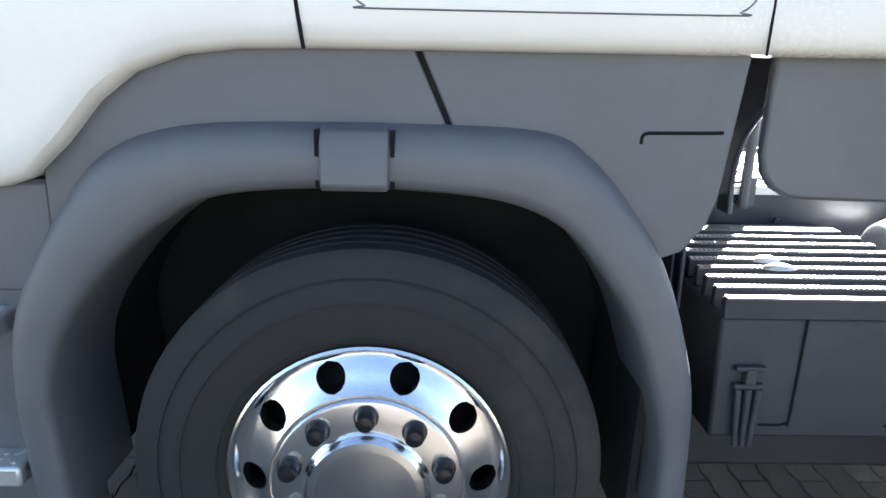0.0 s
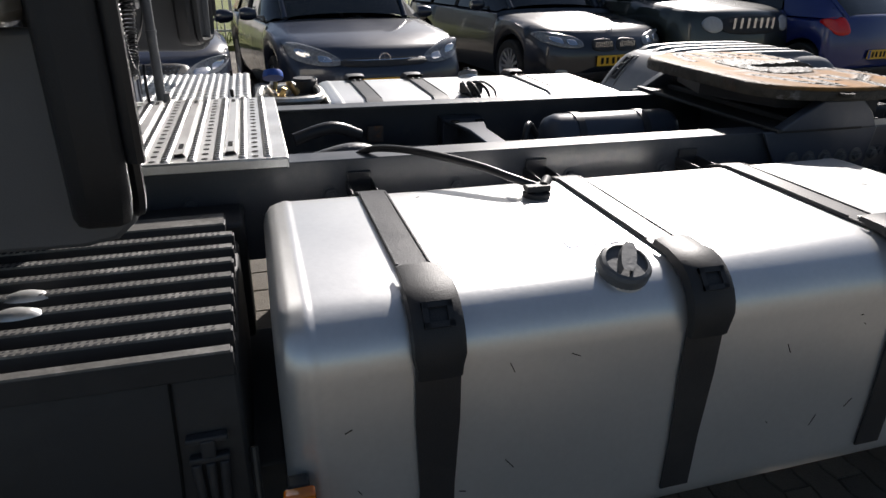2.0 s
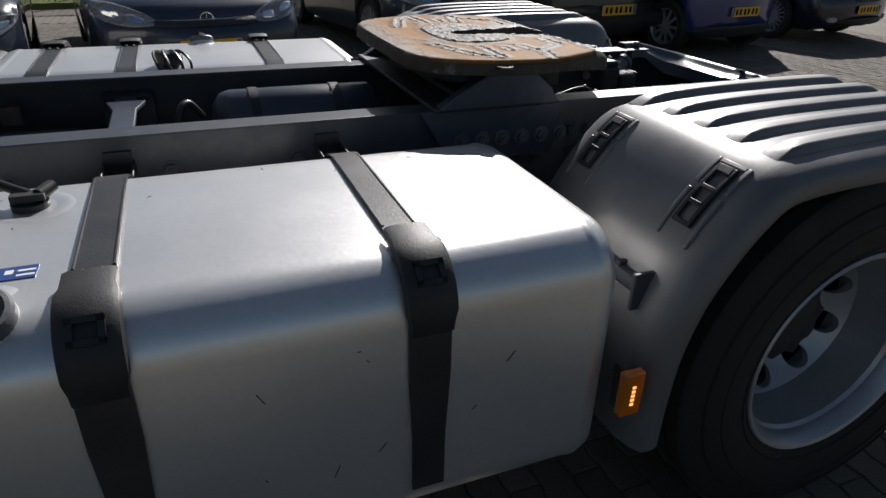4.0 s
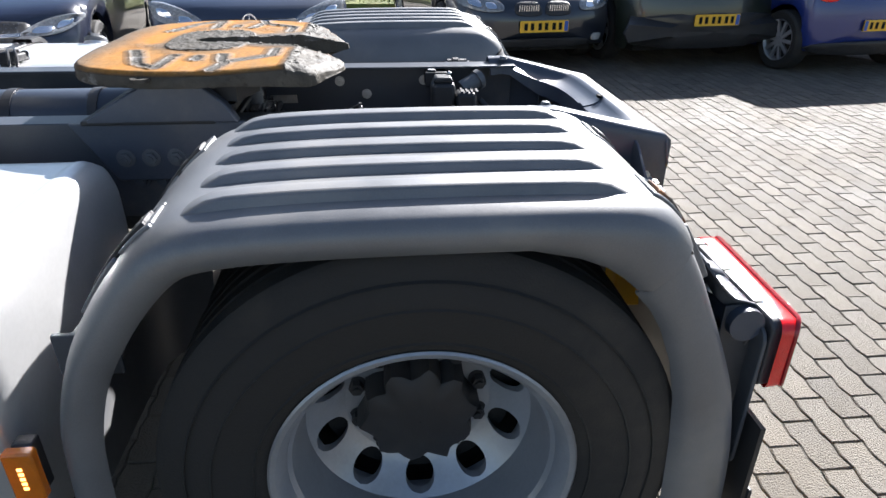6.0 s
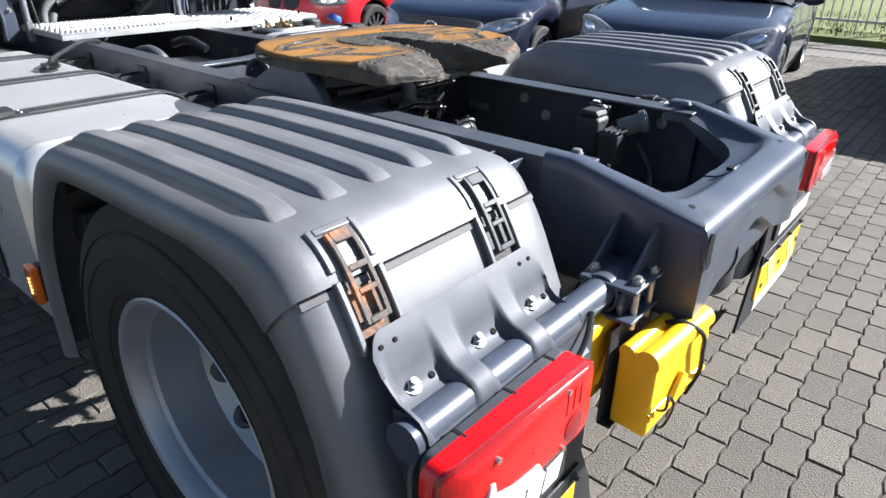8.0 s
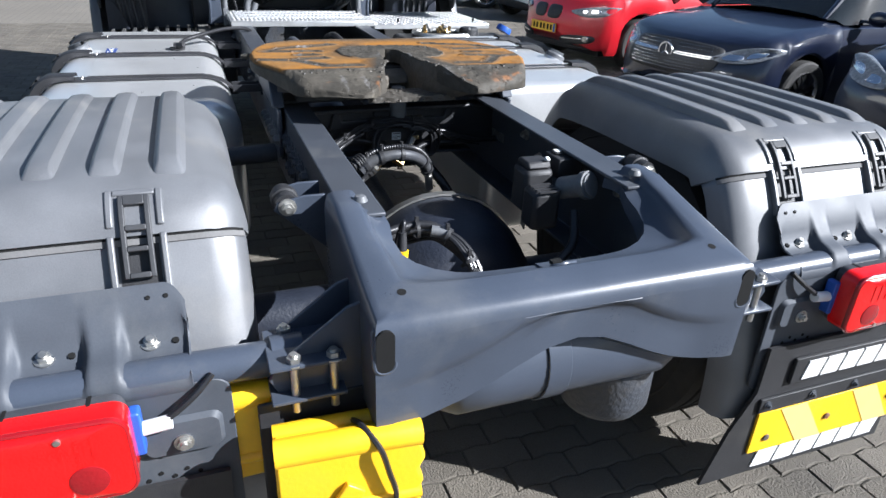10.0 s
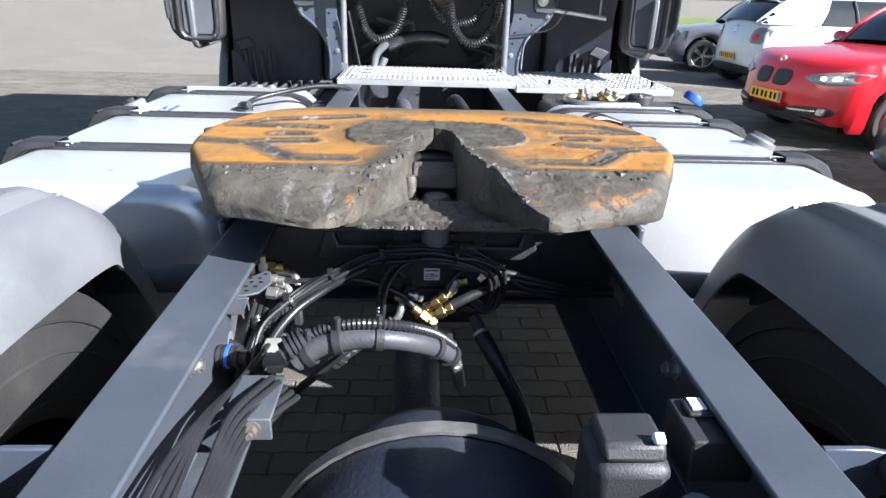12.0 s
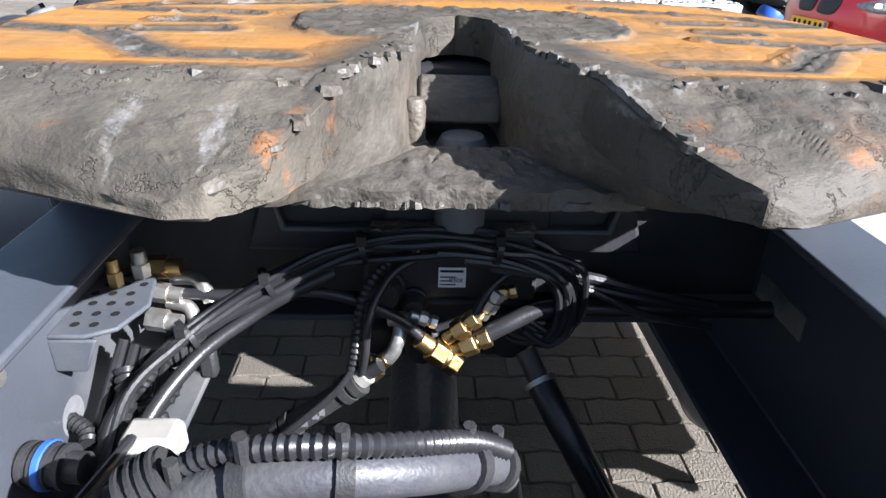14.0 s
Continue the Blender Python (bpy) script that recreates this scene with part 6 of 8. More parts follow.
def battery_box():
    x0, x1 = 1.142, 1.735
    bm = BM()
    prism(bm, [(-1.105, .545), (-1.092, .825), (-1.085, .838), (-.56, .862), (-.55, .60), (-.60, .545)], "x", x0, x1)
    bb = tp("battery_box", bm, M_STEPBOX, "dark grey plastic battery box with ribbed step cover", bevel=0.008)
    # step cover: ribs along x
    n = 8
    for k in range(n + 1):
        y = -1.088 + k * .064
        z = .868 + k * .0042
        bm = BM()
        w = .009
        sec = [(y - w - .003, z - .032), (y - w, z + .012), (y + w, z + .014), (y + w + .002, z - .032)]
        cap_ = [(y - w, z + .0118), (y - w + .001, z + .016), (y + w - .001, z + .018), (y + w, z + .0138)]
        if k == n:
            sec = [(y - .016, z - .006), (y - w, z + .012), (y + .055, z + .014), (y + .055, z - .004)]
            cap_ = [(y - w, z + .0118), (y - w + .001, z + .016), (y + .054, z + .018), (y + .055, z + .0138)]
        xr = x1 - .004 - (.0 if k < n else .02)
        prism(bm, sec, "x", x0 + .004 * k, xr)
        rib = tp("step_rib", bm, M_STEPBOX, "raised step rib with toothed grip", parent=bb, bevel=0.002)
        # paler cap on the same plastic: the sunlit top is put into the colour
        bm = BM()
        prism(bm, cap_, "x", x0 + .004 * k + .004, xr - .004)
        tp("rib_top", bm, M_STEPRIB, "paler rib top with sunlight put into its colour", parent=rib)
        if 0 < k < n:
            bm = BM()
            m_ = int((x1 - x0 - .05) / .0125)
            for i in range(m_):
                xx = x0 + .03 + i * .0125
                for j in (0, 1):
                    yy = y - .006 + j * .011
                    o = .0035 * (1 if (i + j) % 2 else -1)
                    vs = [bm.verts.new(v) for v in ((xx - .004, yy - .004, z + .0166), (xx + .003, yy - .004, z + .0166), (xx + .006, yy + .003, z + .0176), (xx, yy + .003, z + .0176), (xx + o * .3, yy, z + .0192))]
                    for a, b_ in ((0, 1), (1, 2), (2, 3), (3, 0)):
                        bm.faces.new((vs[a], vs[b_], vs[4]))
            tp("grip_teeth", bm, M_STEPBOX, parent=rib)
    for x in (1.215, 1.67):
        bm = BM()
        box(bm, x - .035, x + .035, -1.116, -1.098, .715, .727)
        box(bm, x - .012, x + .012, -1.120, -1.098, .685, .722)
        box(bm, x - .034, x + .034, -1.116, -1.100, .672, .684)
        for dx in (-.024, 0, .024):
            cyl(bm, (x + dx, -1.112, .672), (x + dx * .7, -1.118, .53), .009, .006, seg=10)
        tp("latch", bm, M_LATCH, "moulded rubber hold-down latch", parent=bb, bevel=0.003)
    for pts in ([(1.335, .860), (1.325, .60), (1.318, .583), (1.30, .578), (1.255, .578)], [(1.55, .578), (1.60, .578), (1.615, .59), (1.625, .86)]):
        bm = BM()
        tube(bm, [(x, -1.0935 - (.86 - z) * .042, z) for x, z in pts], .003, seg=6, n=3)
        tp("cover_line", bm, M_PRINT, parent=bb)
    for x, y in ((1.36, -.90), (1.36, -.83)):
        bm = BM()
        lathe(bm, [(.0, .008), (.012, .007), (.026, .0), (.030, -.006)], (x, y, .900), (0, 0, 1), 20)
        bmesh.ops.scale(bm, vec=(1.5, .7, 1), verts=bm.verts, space=Matrix.Translation((-x, -y, -.9)))
        tp("step_button", bm, M_TREAD, "bright oval dimple in the step", parent=bb)
    bm = BM()
    box(bm, 1.10, 1.75, -.55, -.395, .58, .90)
    box(bm, 1.05, 1.80, -1.0, -.45, .40, .55)
    tp("battery_carrier", bm, M_BLACK, "black carrier frame under the box", bevel=0.01)
    bm = BM()
    tube(bm, [(1.815, -1.20, .60), (1.81, -1.21, .53), (1.78, -1.19, .50), (1.75, -1.15, .56), (1.745, -1.10, .68)], .007, seg=8)
    tp("marker_cable", bm, M_HOSE, "black cable of the side marker")


# lit copy of the step box plastic, for the rib tops in the sun
M_STEPRIB = material("sunlit_step_grey", (0.135, 0.132, 0.125), 0.42, 0.2, scale=20, var=0.2, bump=0.15, stain=(0.42, 0.41, 0.39), stain_amount=0.7)
battery_box()


# ---- tread plates behind the cab ----
def tread_plate(x0, x1, y0, y1, z, style, label):
    bm = BM()
    box(bm, x0, x1, y0, y1, z - .004, z)
    box(bm, x0, x1, y0, y0 + .004, z - .028, z - .004)
    box(bm, x1 - .004, x1, y0, y1, z - .030, z - .004)
    t = tp("tread_plate", bm, M_TREAD, label, bevel=0.002)
    if style == "holes":
        nx, ny = 16, 34
        up, dk = BM(), BM()
        for i in range(nx):
            if i % 4 == 3:
                continue
            for j in range(ny):
                x = x0 + .02 + (x1 - x0 - .04) * i / (nx - 1)
                y = y0 + .02 + (y1 - y0 - .04) * j / (ny - 1)
                if (i % 4) != 1:
                    lathe(up, [(.0125, 0), (.009, .005), (.0065, .006)], (x, y, z), (0, 0, 1), 10)
                    lathe(dk, [(.0066, .0055), (0, .005)], (x, y, z), (0, 0, 1), 8)
                elif j % 2 == 0:
                    lathe(dk, [(.009, .0012), (0, .001)], (x, y, z), (0, 0, 1), 8)
        tagged(tp("raised_studs", up, M_TREAD, parent=t), "raised studs", kind="stuff")
        tagged(tp("stud_holes", dk, M_PRINT, parent=t), "holes in the studs", kind="stuff")
        for k in range(3):
            x = x0 + .02 + (x1 - x0 - .04) * (3 + 4 * k) / 15
            bm = BM()
            rows = [[(x - .016, yy, z), (x - .011, yy, z + .010), (x + .011, yy, z + .010), (x + .016, yy, z)] for yy in (y0 + .05, y0 + .06, y1 - .06, y1 - .05)]
            grid(bm, rows)
            tp("pressed_bead", bm, M_TREAD, parent=t)
            for yy in (y0 + .10, y1 - .12):
                bm = BM()
                box(bm, x - .006, x + .006, yy, yy + .05, z + .0095, z + .0112)
                tp("bead_slot", bm, M_PRINT, parent=t)
    else:
        bm = BM()
        nx, ny = 21, 25
        for i in range(nx):
            for j in range(ny):
                x = x0 + .018 + (x1 - x0 - .036) * i / (nx - 1)
                y = y0 + .016 + (y1 - y0 - .032) * j / (ny - 1)
                q = pose(x, y, z, 0, 0, 45 if (i + j) % 2 else -45)
                ring = [bm.verts.new(q @ Vector((.0165 * math.cos(u), .0075 * math.sin(u), 0))) for u in (k * math.pi / 4 for k in range(8))]
                mid = [bm.verts.new(q @ Vector((.0105 * math.cos(u), .004 * math.sin(u), .006))) for u in (k * math.pi / 4 for k in range(8))]
                for k in range(8):
                    bm.faces.new((ring[k], ring[(k + 1) % 8], mid[(k + 1) % 8], mid[k]))
                bm.faces.new(mid)
        tagged(tp("raised_studs", bm, M_TREAD, parent=t), "rows of raised bumps", kind="stuff")
    return t


tread_plate(1.37, 1.876, -.412, .427, 1.020, "holes", "perforated aluminium tread plate over the chassis")
tread_plate(1.16, 1.790, .445, 1.225, .990, "bumps", "bumpy aluminium tread plate over the exhaust")
for x in (1.40, 1.84):
    for y in (-.345, .345):
        bm = BM()
        box(bm, x - .012, x + .012, y - .03, y + .03, .994, 1.018)
        tp("tread_bracket", bm, M_CHASSIS, "bracket under the tread plate")
for x, y in ((1.72, .62), (1.71, 1.14), (1.30, .56)):
    bm = BM()
    cyl(bm, (x, y, .990), (x, y, 1.018), .007, seg=8)
    tp("plate_stud", bm, M_PRINT)
# fuel and urea lines beside the second plate
bm = BM()
lathe(bm, [(.0, .10), (.05, .10), (.058, .09), (.058, 0), (0, 0)], (2.03, .98, .90), (0, 0, 1), 24)
tp("urea_neck", bm, M_BLACK, "black neck of the additive tank")
bm = BM()
lathe(bm, [(0, .035), (.045, .034), (.05, .02), (.05, 0), (0, 0)], (1.90, 1.275, .955), (0, .55, 1), 24)
tp("urea_cap", bm, M_BLUE, "blue additive filler cap")
bm = BM()
box(bm, 1.80, 2.08, .55, 1.27, .55, .94)
tp("urea_tank", bm, M_BLACK, "black additive tank", bevel=0.03)
bm = BM()
rows = []
for a, b_ in ((1.84, .98), (1.84, .70), (2.06, .70), (2.06, .98)):
    rows.append((a, b_, .955))
tube(bm, rows + [rows[0]], .018, seg=8)
tp("pipe_frame", bm, M_STEEL, "bent grey pipe frame")
rnd = random.Random(11)
for k in range(8):
    x, y = rnd.uniform(1.85, 2.05), rnd.uniform(.72, .95)
    bm = BM()
    cyl(bm, (x, y, .95), (x + rnd.uniform(-.04, .04), y + rnd.uniform(-.05, .05), 1.0), .011, seg=8)
    hexbolt(bm, (x, y, .96), (rnd.uniform(-1, 1), rnd.uniform(-1, 1), .6), .012, .02)
    tp("pipe_fitting", bm, M_BRASS if k % 2 else M_STEEL, "small pipe fitting")


# ---- lines, valves and fittings between the rails ----
def hose(pts, r, mat=None, label="black air hose", wave=None, name="air_hose", seg=10):
    bm = BM()
    tube(bm, pts, r, seg=seg, wave=wave)
    return tp(name, bm, mat or M_HOSE, label)


# pressed channel across the rails below the fifth wheel, with a greasy tray on it
bm = BM()
prism(bm, [(-.235, .905), (-.215, .972), (-.198, .967), (-.190, .935), (.175, .935), (.183, .967), (.200, .972), (.220, .905)], "x", 3.742, 3.760)
prism(bm, [(-.38, .962), (.38, .962), (.38, .975), (-.38, .975)], "x", 3.70, 3.764)
box(bm, 3.70, 3.742, -.38, .38, .84, .962)
channel = tp("cross_channel", bm, M_STRAP, "dark pressed cross channel below the fifth wheel", bevel=0.005)
bm = BM()
rows = []
for i in range(9):
    rows.append([(3.764 + .003 * i, -.093 + .0045 * k, .9445 + .004 * max(0, noise.noise(Vector((i * .5, k * .4, 2)))) + .003 * noise.noise(Vector((i * 1.1, k * 1.2, 6)))) for k in range(41)])
grid(bm, rows)
tp("tray_grease", bm, M_GREASE, "crusty grease fallen on the tray", parent=channel, solid=.003)
bm = BM()
prism(bm, [(-.096, .916), (.090, .916), (.084, .944), (-.090, .944)], "x", 3.762, 3.790)
tp("tray", bm, M_BLACK, "black tray on the channel", parent=channel, bevel=.003)
# valve block with its label
bm = BM()
box(bm, 3.70, 3.762, -.105, .10, .84, .905)
box(bm, 3.69, 3.755, -.10, .095, .755, .84)
vb = tp("valve_block", bm, M_BLACK, "black valve block on the cross member", bevel=0.008)
bm = BM()
box(bm, 3.7625, 3.7635, -.017, .015, .861, .887)
tp("label", bm, M_WPRINT, "small white printed label", parent=vb)
bm = BM()
box(bm, 3.7635, 3.7639, -.015, .012, .881, .884)
for k in range(3):
    box(bm, 3.7635, 3.7639, -.015, .004 - .006 * (k % 2), .864 + k * .005, .8655 + k * .005)
for k in range(9):
    box(bm, 3.7635, 3.7639, -.004 + k * .0018, -.0031 + k * .0018, .868, .873)
tp("label_print", bm, M_PRINT, parent=vb)
for y, z, r in ((-.078, .862, .020), (-.085, .80, .022), (.07, .80, .026), (-.045, .845, .014), (-.035, .785, .020), (.045, .80, .018)):
    bm = BM()
    lathe(bm, [(0, .032), (r * .8, .031), (r, .025), (r, 0)], (3.758, y, z), (1, 0, 0), 18)
    lathe(bm, [(r * 1.15, .010), (r * 1.15, .004), (r, .0), (r, .012)], (3.758, y, z), (1, 0, 0), 18, closed=True)
    tp("valve_port", bm, M_BLACK, parent=vb)


def fitting(p, d, k=1.0, mat=None, label="brass air fitting"):
    """Union nut, collar and threaded end, in one line."""
    bm = BM()
    d = Vector(d).normalized()
    p = Vector(p)
    cyl(bm, p - d * .020 * k, p - d * .004 * k, .0085 * k, seg=14)
    cyl(bm, p - d * .006 * k, p + d * .010 * k, .0125 * k, seg=6)
    cyl(bm, p + d * .010 * k, p + d * .014 * k, .0095 * k, seg=14)
    cyl(bm, p + d * .014 * k, p + d * .026 * k, .0115 * k, seg=6)
    return tp("brass_fitting", bm, mat or M_BRASS, label, bevel=.0012)


# bundle of air lines arching over the valve block
MAIN = [(4.14, -.335, .66), (4.06, -.335, .72), (3.97, -.33, .78), (3.92, -.318, .832), (3.87, -.285, .855), (3.84, -.245, .872), (3.82, -.198, .897), (3.80, -.147, .918), (3.79, -.102, .930), (3.79, -.05, .938), (3.79, 0, .939), (3.79, .05, .931), (3.79, .09, .921), (3.795, .118, .903)]
FALLING = [(3.792, .127, .865), (3.79, .125, .83), (3.79, .10, .812), (3.785, .07, .83)]
ONWARD = [(3.80, .160, .892), (3.80, .22, .875), (3.80, .30, .86)]
rnd = random.Random(21)
for k, (ox, oz, r) in enumerate(((0, 0, .0062), (.010, .004, .0050), (.012, -.008, .0050), (.004, -.012, .0050), (-.006, .009, .0045), (.018, -.001, .0045), (.010, -.018, .0045), (-.008, -.006, .0045), (.016, .010, .0040))):
    way = []
    for i, (x, y, z) in enumerate(MAIN + (FALLING if k % 3 else ONWARD)):
        spread = .75 + .35 * math.sin(i * .9 + k) * (i > 4)
        way.append((x + ox * spread + rnd.uniform(-.002, .002), y + (oz * .7 if i < 5 or i > 12 else 0) + (ox * .6 if i > 12 else 0), z + oz * spread + rnd.uniform(-.002, .002)))
    hose(way, r, label="bundled black nylon air line", name="air_line", seg=8)
for k in range(3):
    hose([(3.80, -.02 + k * .03, .925 - k * .009), (3.802, .05, .918 - k * .006), (3.806, .105 + k * .007, .895), (3.806, .118 + k * .008, .855), (3.803, .108 + k * .008, .818), (3.795, .075 + k * .006, .808 + k * .006), (3.775, .055, .815)], .0045, label="looped black air line", name="air_line", seg=8)
for p, d in (((3.82, -.198, .897), (-.3, .85, .4)), ((3.80, -.100, .931), (-.1, 1, .2)), ((3.80, .045, .933), (0, 1, -.15)), ((3.86, -.275, .858), (-.6, .7, .35))):
    bm = BM()
    lathe(bm, [(.0175, -.003), (.0195, -.003), (.0195, .003), (.0175, .003)], p, Vector(d).normalized(), 16, closed=True)
    box(bm, p[0] + .012, p[0] + .020, p[1] - .005, p[1] + .005, p[2] + .010, p[2] + .021)
    tp("cable_tie", bm, M_HOSE, "black cable tie")
hose([(4.05, -.315, .735), (3.95, -.30, .805), (3.88, -.265, .842), (3.84, -.215, .868), (3.825, -.175, .888), (3.81, -.13, .905)], .0075, label="thick black cable sheath", name="cable_sheath")
hose([(3.83, -.36, .90), (3.82, -.30, .885), (3.82, -.245, .882), (3.818, -.185, .887), (3.815, -.125, .879), (3.815, -.065, .853), (3.815, -.037, .826)], .0062)
hose([(3.79, -.035, .925), (3.79, -.05, .918), (3.80, -.077, .908), (3.82, -.095, .89), (3.84, -.103, .865), (3.85, -.107, .83), (3.85, -.112, .80)], .0068, wave=(.007, .0016), label="corrugated black conduit", name="conduit")
hose([(3.795, -.03, .92), (3.805, -.065, .905), (3.83, -.085, .885), (3.848, -.093, .862), (3.856, -.096, .83), (3.856, -.103, .795)], .0045)
for a, b_, r in (((3.85, -.080, .814), (3.85, -.095, .803), .0085), ((3.85, -.095, .803), (3.85, -.103, .796), .0125)):
    bm = BM()
    cyl(bm, a, b_, r, seg=16)
    tp("coupling_cap", bm, M_IVORY if r > .012 else M_HOSE, "white cap ring of the coupling" if r > .012 else "black coupling sleeve")
bm = BM()
cyl(bm, (3.85, -.103, .793), (3.85, -.197, .717), .0130, seg=18)
for f in (.04, .16, .84, .95):
    c = Vector((3.85, -.103, .793)).lerp(Vector((3.85, -.197, .717)), f)
    dd = Vector((0, -.094, -.076)).normalized()
    cyl(bm, c - dd * .005, c + dd * .005, .0165, seg=18)
tp("inline_coupling", bm, M_BLACK, "black inline hose coupling")
bm = BM()
for f in (.45, .52, .66):
    c = Vector((3.862, -.103, .793)).lerp(Vector((3.862, -.197, .717)), f)
    box(bm, c.x, c.x + .0016, c.y - .004, c.y + .004, c.z - .004, c.z + .005)
tp("coupling_print", bm, M_VALVE)
hose([(3.85, -.195, .719), (3.855, -.225, .695), (3.87, -.27, .66), (3.92, -.32, .62)], .0085)
hose([(3.853, -.11, .81), (3.862, -.13, .785), (3.87, -.175, .745), (3.875, -.23, .70), (3.89, -.29, .66)], .0045)
hose([(3.81, -.098, .772), (3.812, -.084, .786), (3.812, -.070, .800), (3.806, -.062, .818), (3.796, -.060, .830)], .0085, M_STEEL, "bent metal elbow", name="pipe_elbow")
fitting((3.812, -.090, .780), (0, -.62, -.6), 1.1)
fitting((3.815, -.020, .808), (0, .72, -.58), 1.25)
fitting((3.81, .006, .833), (0, .72, .62), 1.0)
fitting((3.81, .016, .812), (0, .78, .40), 1.1)
fitting((3.80, .040, .858), (0, .45, .85), .85, M_STEEL, "bare metal air fitting")
fitting((3.795, .052, .872), (0, .95, .2), .7)
fitting((3.80, -.060, .840), (0, .9, .15), .75, M_STEEL, "bare metal air fitting")
fitting((3.805, -.036, .845), (0, .8, -.3), .7, M_STEEL, "bare metal air fitting")
fitting((3.80, .000, .790), (0, .1, -1), .9, M_RUSTY, "dull metal air fitting")
hose([(3.81, .02, .815), (3.802, .06, .835), (3.79, .105, .848), (3.79, .18, .85), (3.79, .28, .85), (3.79, .37, .85)], .0105)
hose([(3.81, .022, .85), (3.80, .04, .88), (3.79, .065, .90), (3.785, .09, .915)], .0048)
HOSE_TOP = [(3.805, .086, .800), (3.833, .100, .776), (3.862, .116, .755), (3.89, .140, .720), (3.915, .180, .64), (3.93, .21, .48)]
bm = BM()
cyl(bm, HOSE_TOP[0], HOSE_TOP[1], .0125, seg=16)
tp("hose_end", bm, M_STRAP, "dull hose end")
bm = BM()
d = (Vector(HOSE_TOP[2]) - Vector(HOSE_TOP[1])).normalized()
lathe(bm, [(.012, -.003), (.0195, -.003), (.0195, .003), (.012, .003)], HOSE_TOP[1], d, 18, closed=True)
tp("hose_ring", bm, M_STEEL, "bright ring on the hose end")
hose(HOSE_TOP[1:], .0165)
hose([(x + .02, y + .012, z - .012) for x, y, z in HOSE_TOP[1:]], .0075)
# perforated bracket on the left rail
bm = BM()
prism(bm, [(3.795, -.374), (3.795, -.32), (3.87, -.302), (3.912, -.316), (3.925, -.34), (3.925, -.374)], "z", .897, .902)
prism(bm, [(-.374, .862), (-.345, .862), (-.330, .897), (-.374, .897)], "x", 3.921, 3.926)
pb = tp("perforated_bracket", bm, M_BRACKET, "grey perforated bracket with fittings", bevel=0.002)
for i in range(6):
    for j_ in range(3):
        x, y = 3.815 + i * .0185, -.362 + j_ * .0175 + .006 * (i % 2)
        if y > -.322 and (x > 3.90 or x < 3.83):
            continue
        bm = BM()
        lathe(bm, [(.0042, 0), (0, .0)], (x, y, .9026), (0, 0, 1), 12)
        tp("bracket_hole", bm, M_PRINT, parent=pb)
for p, d, r, mat_ in (((3.803, -.322, .906), (0, 1, .05), .013, M_BRASS), ((3.822, -.318, .887), (.1, 1, -.1), .011, M_STEEL), ((3.850, -.312, .871), (.1, 1, -.1), .012, M_STEEL), ((3.835, -.348, .902), (0, 0, 1), .008, M_BRASS), ((3.815, -.330, .902), (0, 0, 1), .010, M_STEEL)):
    bm = BM()
    d = Vector(d).normalized(); p = Vector(p)
    cyl(bm, p - d * .004, p + d * .016, r, seg=6)
    cyl(bm, p + d * .016, p + d * .030, r * .75, seg=12)
    tp("bracket_fitting", bm, mat_, parent=pb)
hose([(3.822, -.305, .874), (3.826, -.285, .872), (3.832, -.277, .862), (3.834, -.275, .850)], .0075, M_STEEL, "bent metal elbow", name="pipe_elbow")
hose([(3.803, -.305, .893), (3.805, -.28, .893), (3.815, -.267, .886), (3.82, -.262, .874)], .0075, M_STEEL, "bent metal elbow", name="pipe_elbow")
# connectors and conduits on the left rail
for p, d, r, ln in (((3.860, -.297, .839), (-.05, .95, .10), .0155, .030), ((4.0, -.372, .824), (.1, 1, 0), .017, .040), ((4.10, -.200, .915), (.25, -.8, -.4), .020, .030)):
    d = Vector(d).normalized(); p = Vector(p)
    bm = BM()
    cyl(bm, p, p + d * ln, r, seg=20)
    for f in (.1, .35, .6, .9):
        cyl(bm, p + d * ln * f, p + d * ln * (f + .1), r * 1.15, seg=20)
    cyl(bm, p + d * ln, p + d * ln * 1.35, r * .8, seg=16)
    tp("connector", bm, M_BLACK, "black round cable connector")
bm = BM()
box(bm, 3.852, 3.868, -.268, -.250, .808, .842)
tp("connector_tab", bm, M_BLACK, bevel=0.004)
bm = BM()
lathe(bm, [(.0200, .018), (.0215, .019), (.0215, .024), (.0200, .025)], (4.0, -.372, .824), (.1, 1, 0), 20)
tp("connector_ring", bm, M_BLUE, "blue locking ring")
bm = BM()
lathe(bm, [(0, .012), (.020, .011), (.024, .006), (.024, 0)], (3.92, -.384, .805), (0, 1, 0), 18)
tp("rail_plug", bm, M_VALVE, "grey plug in the rail")
bm = BM()
prism(bm, [(3.945, .795), (3.995, .795), (3.995, .822), (3.985, .834), (3.955, .834), (3.945, .822)], "y", -.30, -.255)
box(bm, 3.99, 4.005, -.29, -.262, .79, .806)
tp("relay_box", bm, M_IVORY, "pale plastic relay box", bevel=0.004)
hose([(3.870, -.30, .822), (3.882, -.288, .812), (3.895, -.296, .80), (3.902, -.315, .798), (3.905, -.328, .79), (3.915, -.335, .765), (3.95, -.34, .735)], .0078, wave=(.007, .002), label="corrugated black conduit", name="conduit")
hose([(3.862, -.30, .835), (3.880, -.312, .822), (3.892, -.318, .808), (3.905, -.300, .795), (3.915, -.290, .780), (3.94, -.30, .745)], .0078, wave=(.007, .002), label="corrugated black conduit", name="conduit")
hose([(3.89, -.33, .835), (3.915, -.322, .82), (3.928, -.330, .795), (3.93, -.34, .765), (3.96, -.345, .72)], .0115, wave=(.009, .003), label="corrugated black conduit", name="conduit")
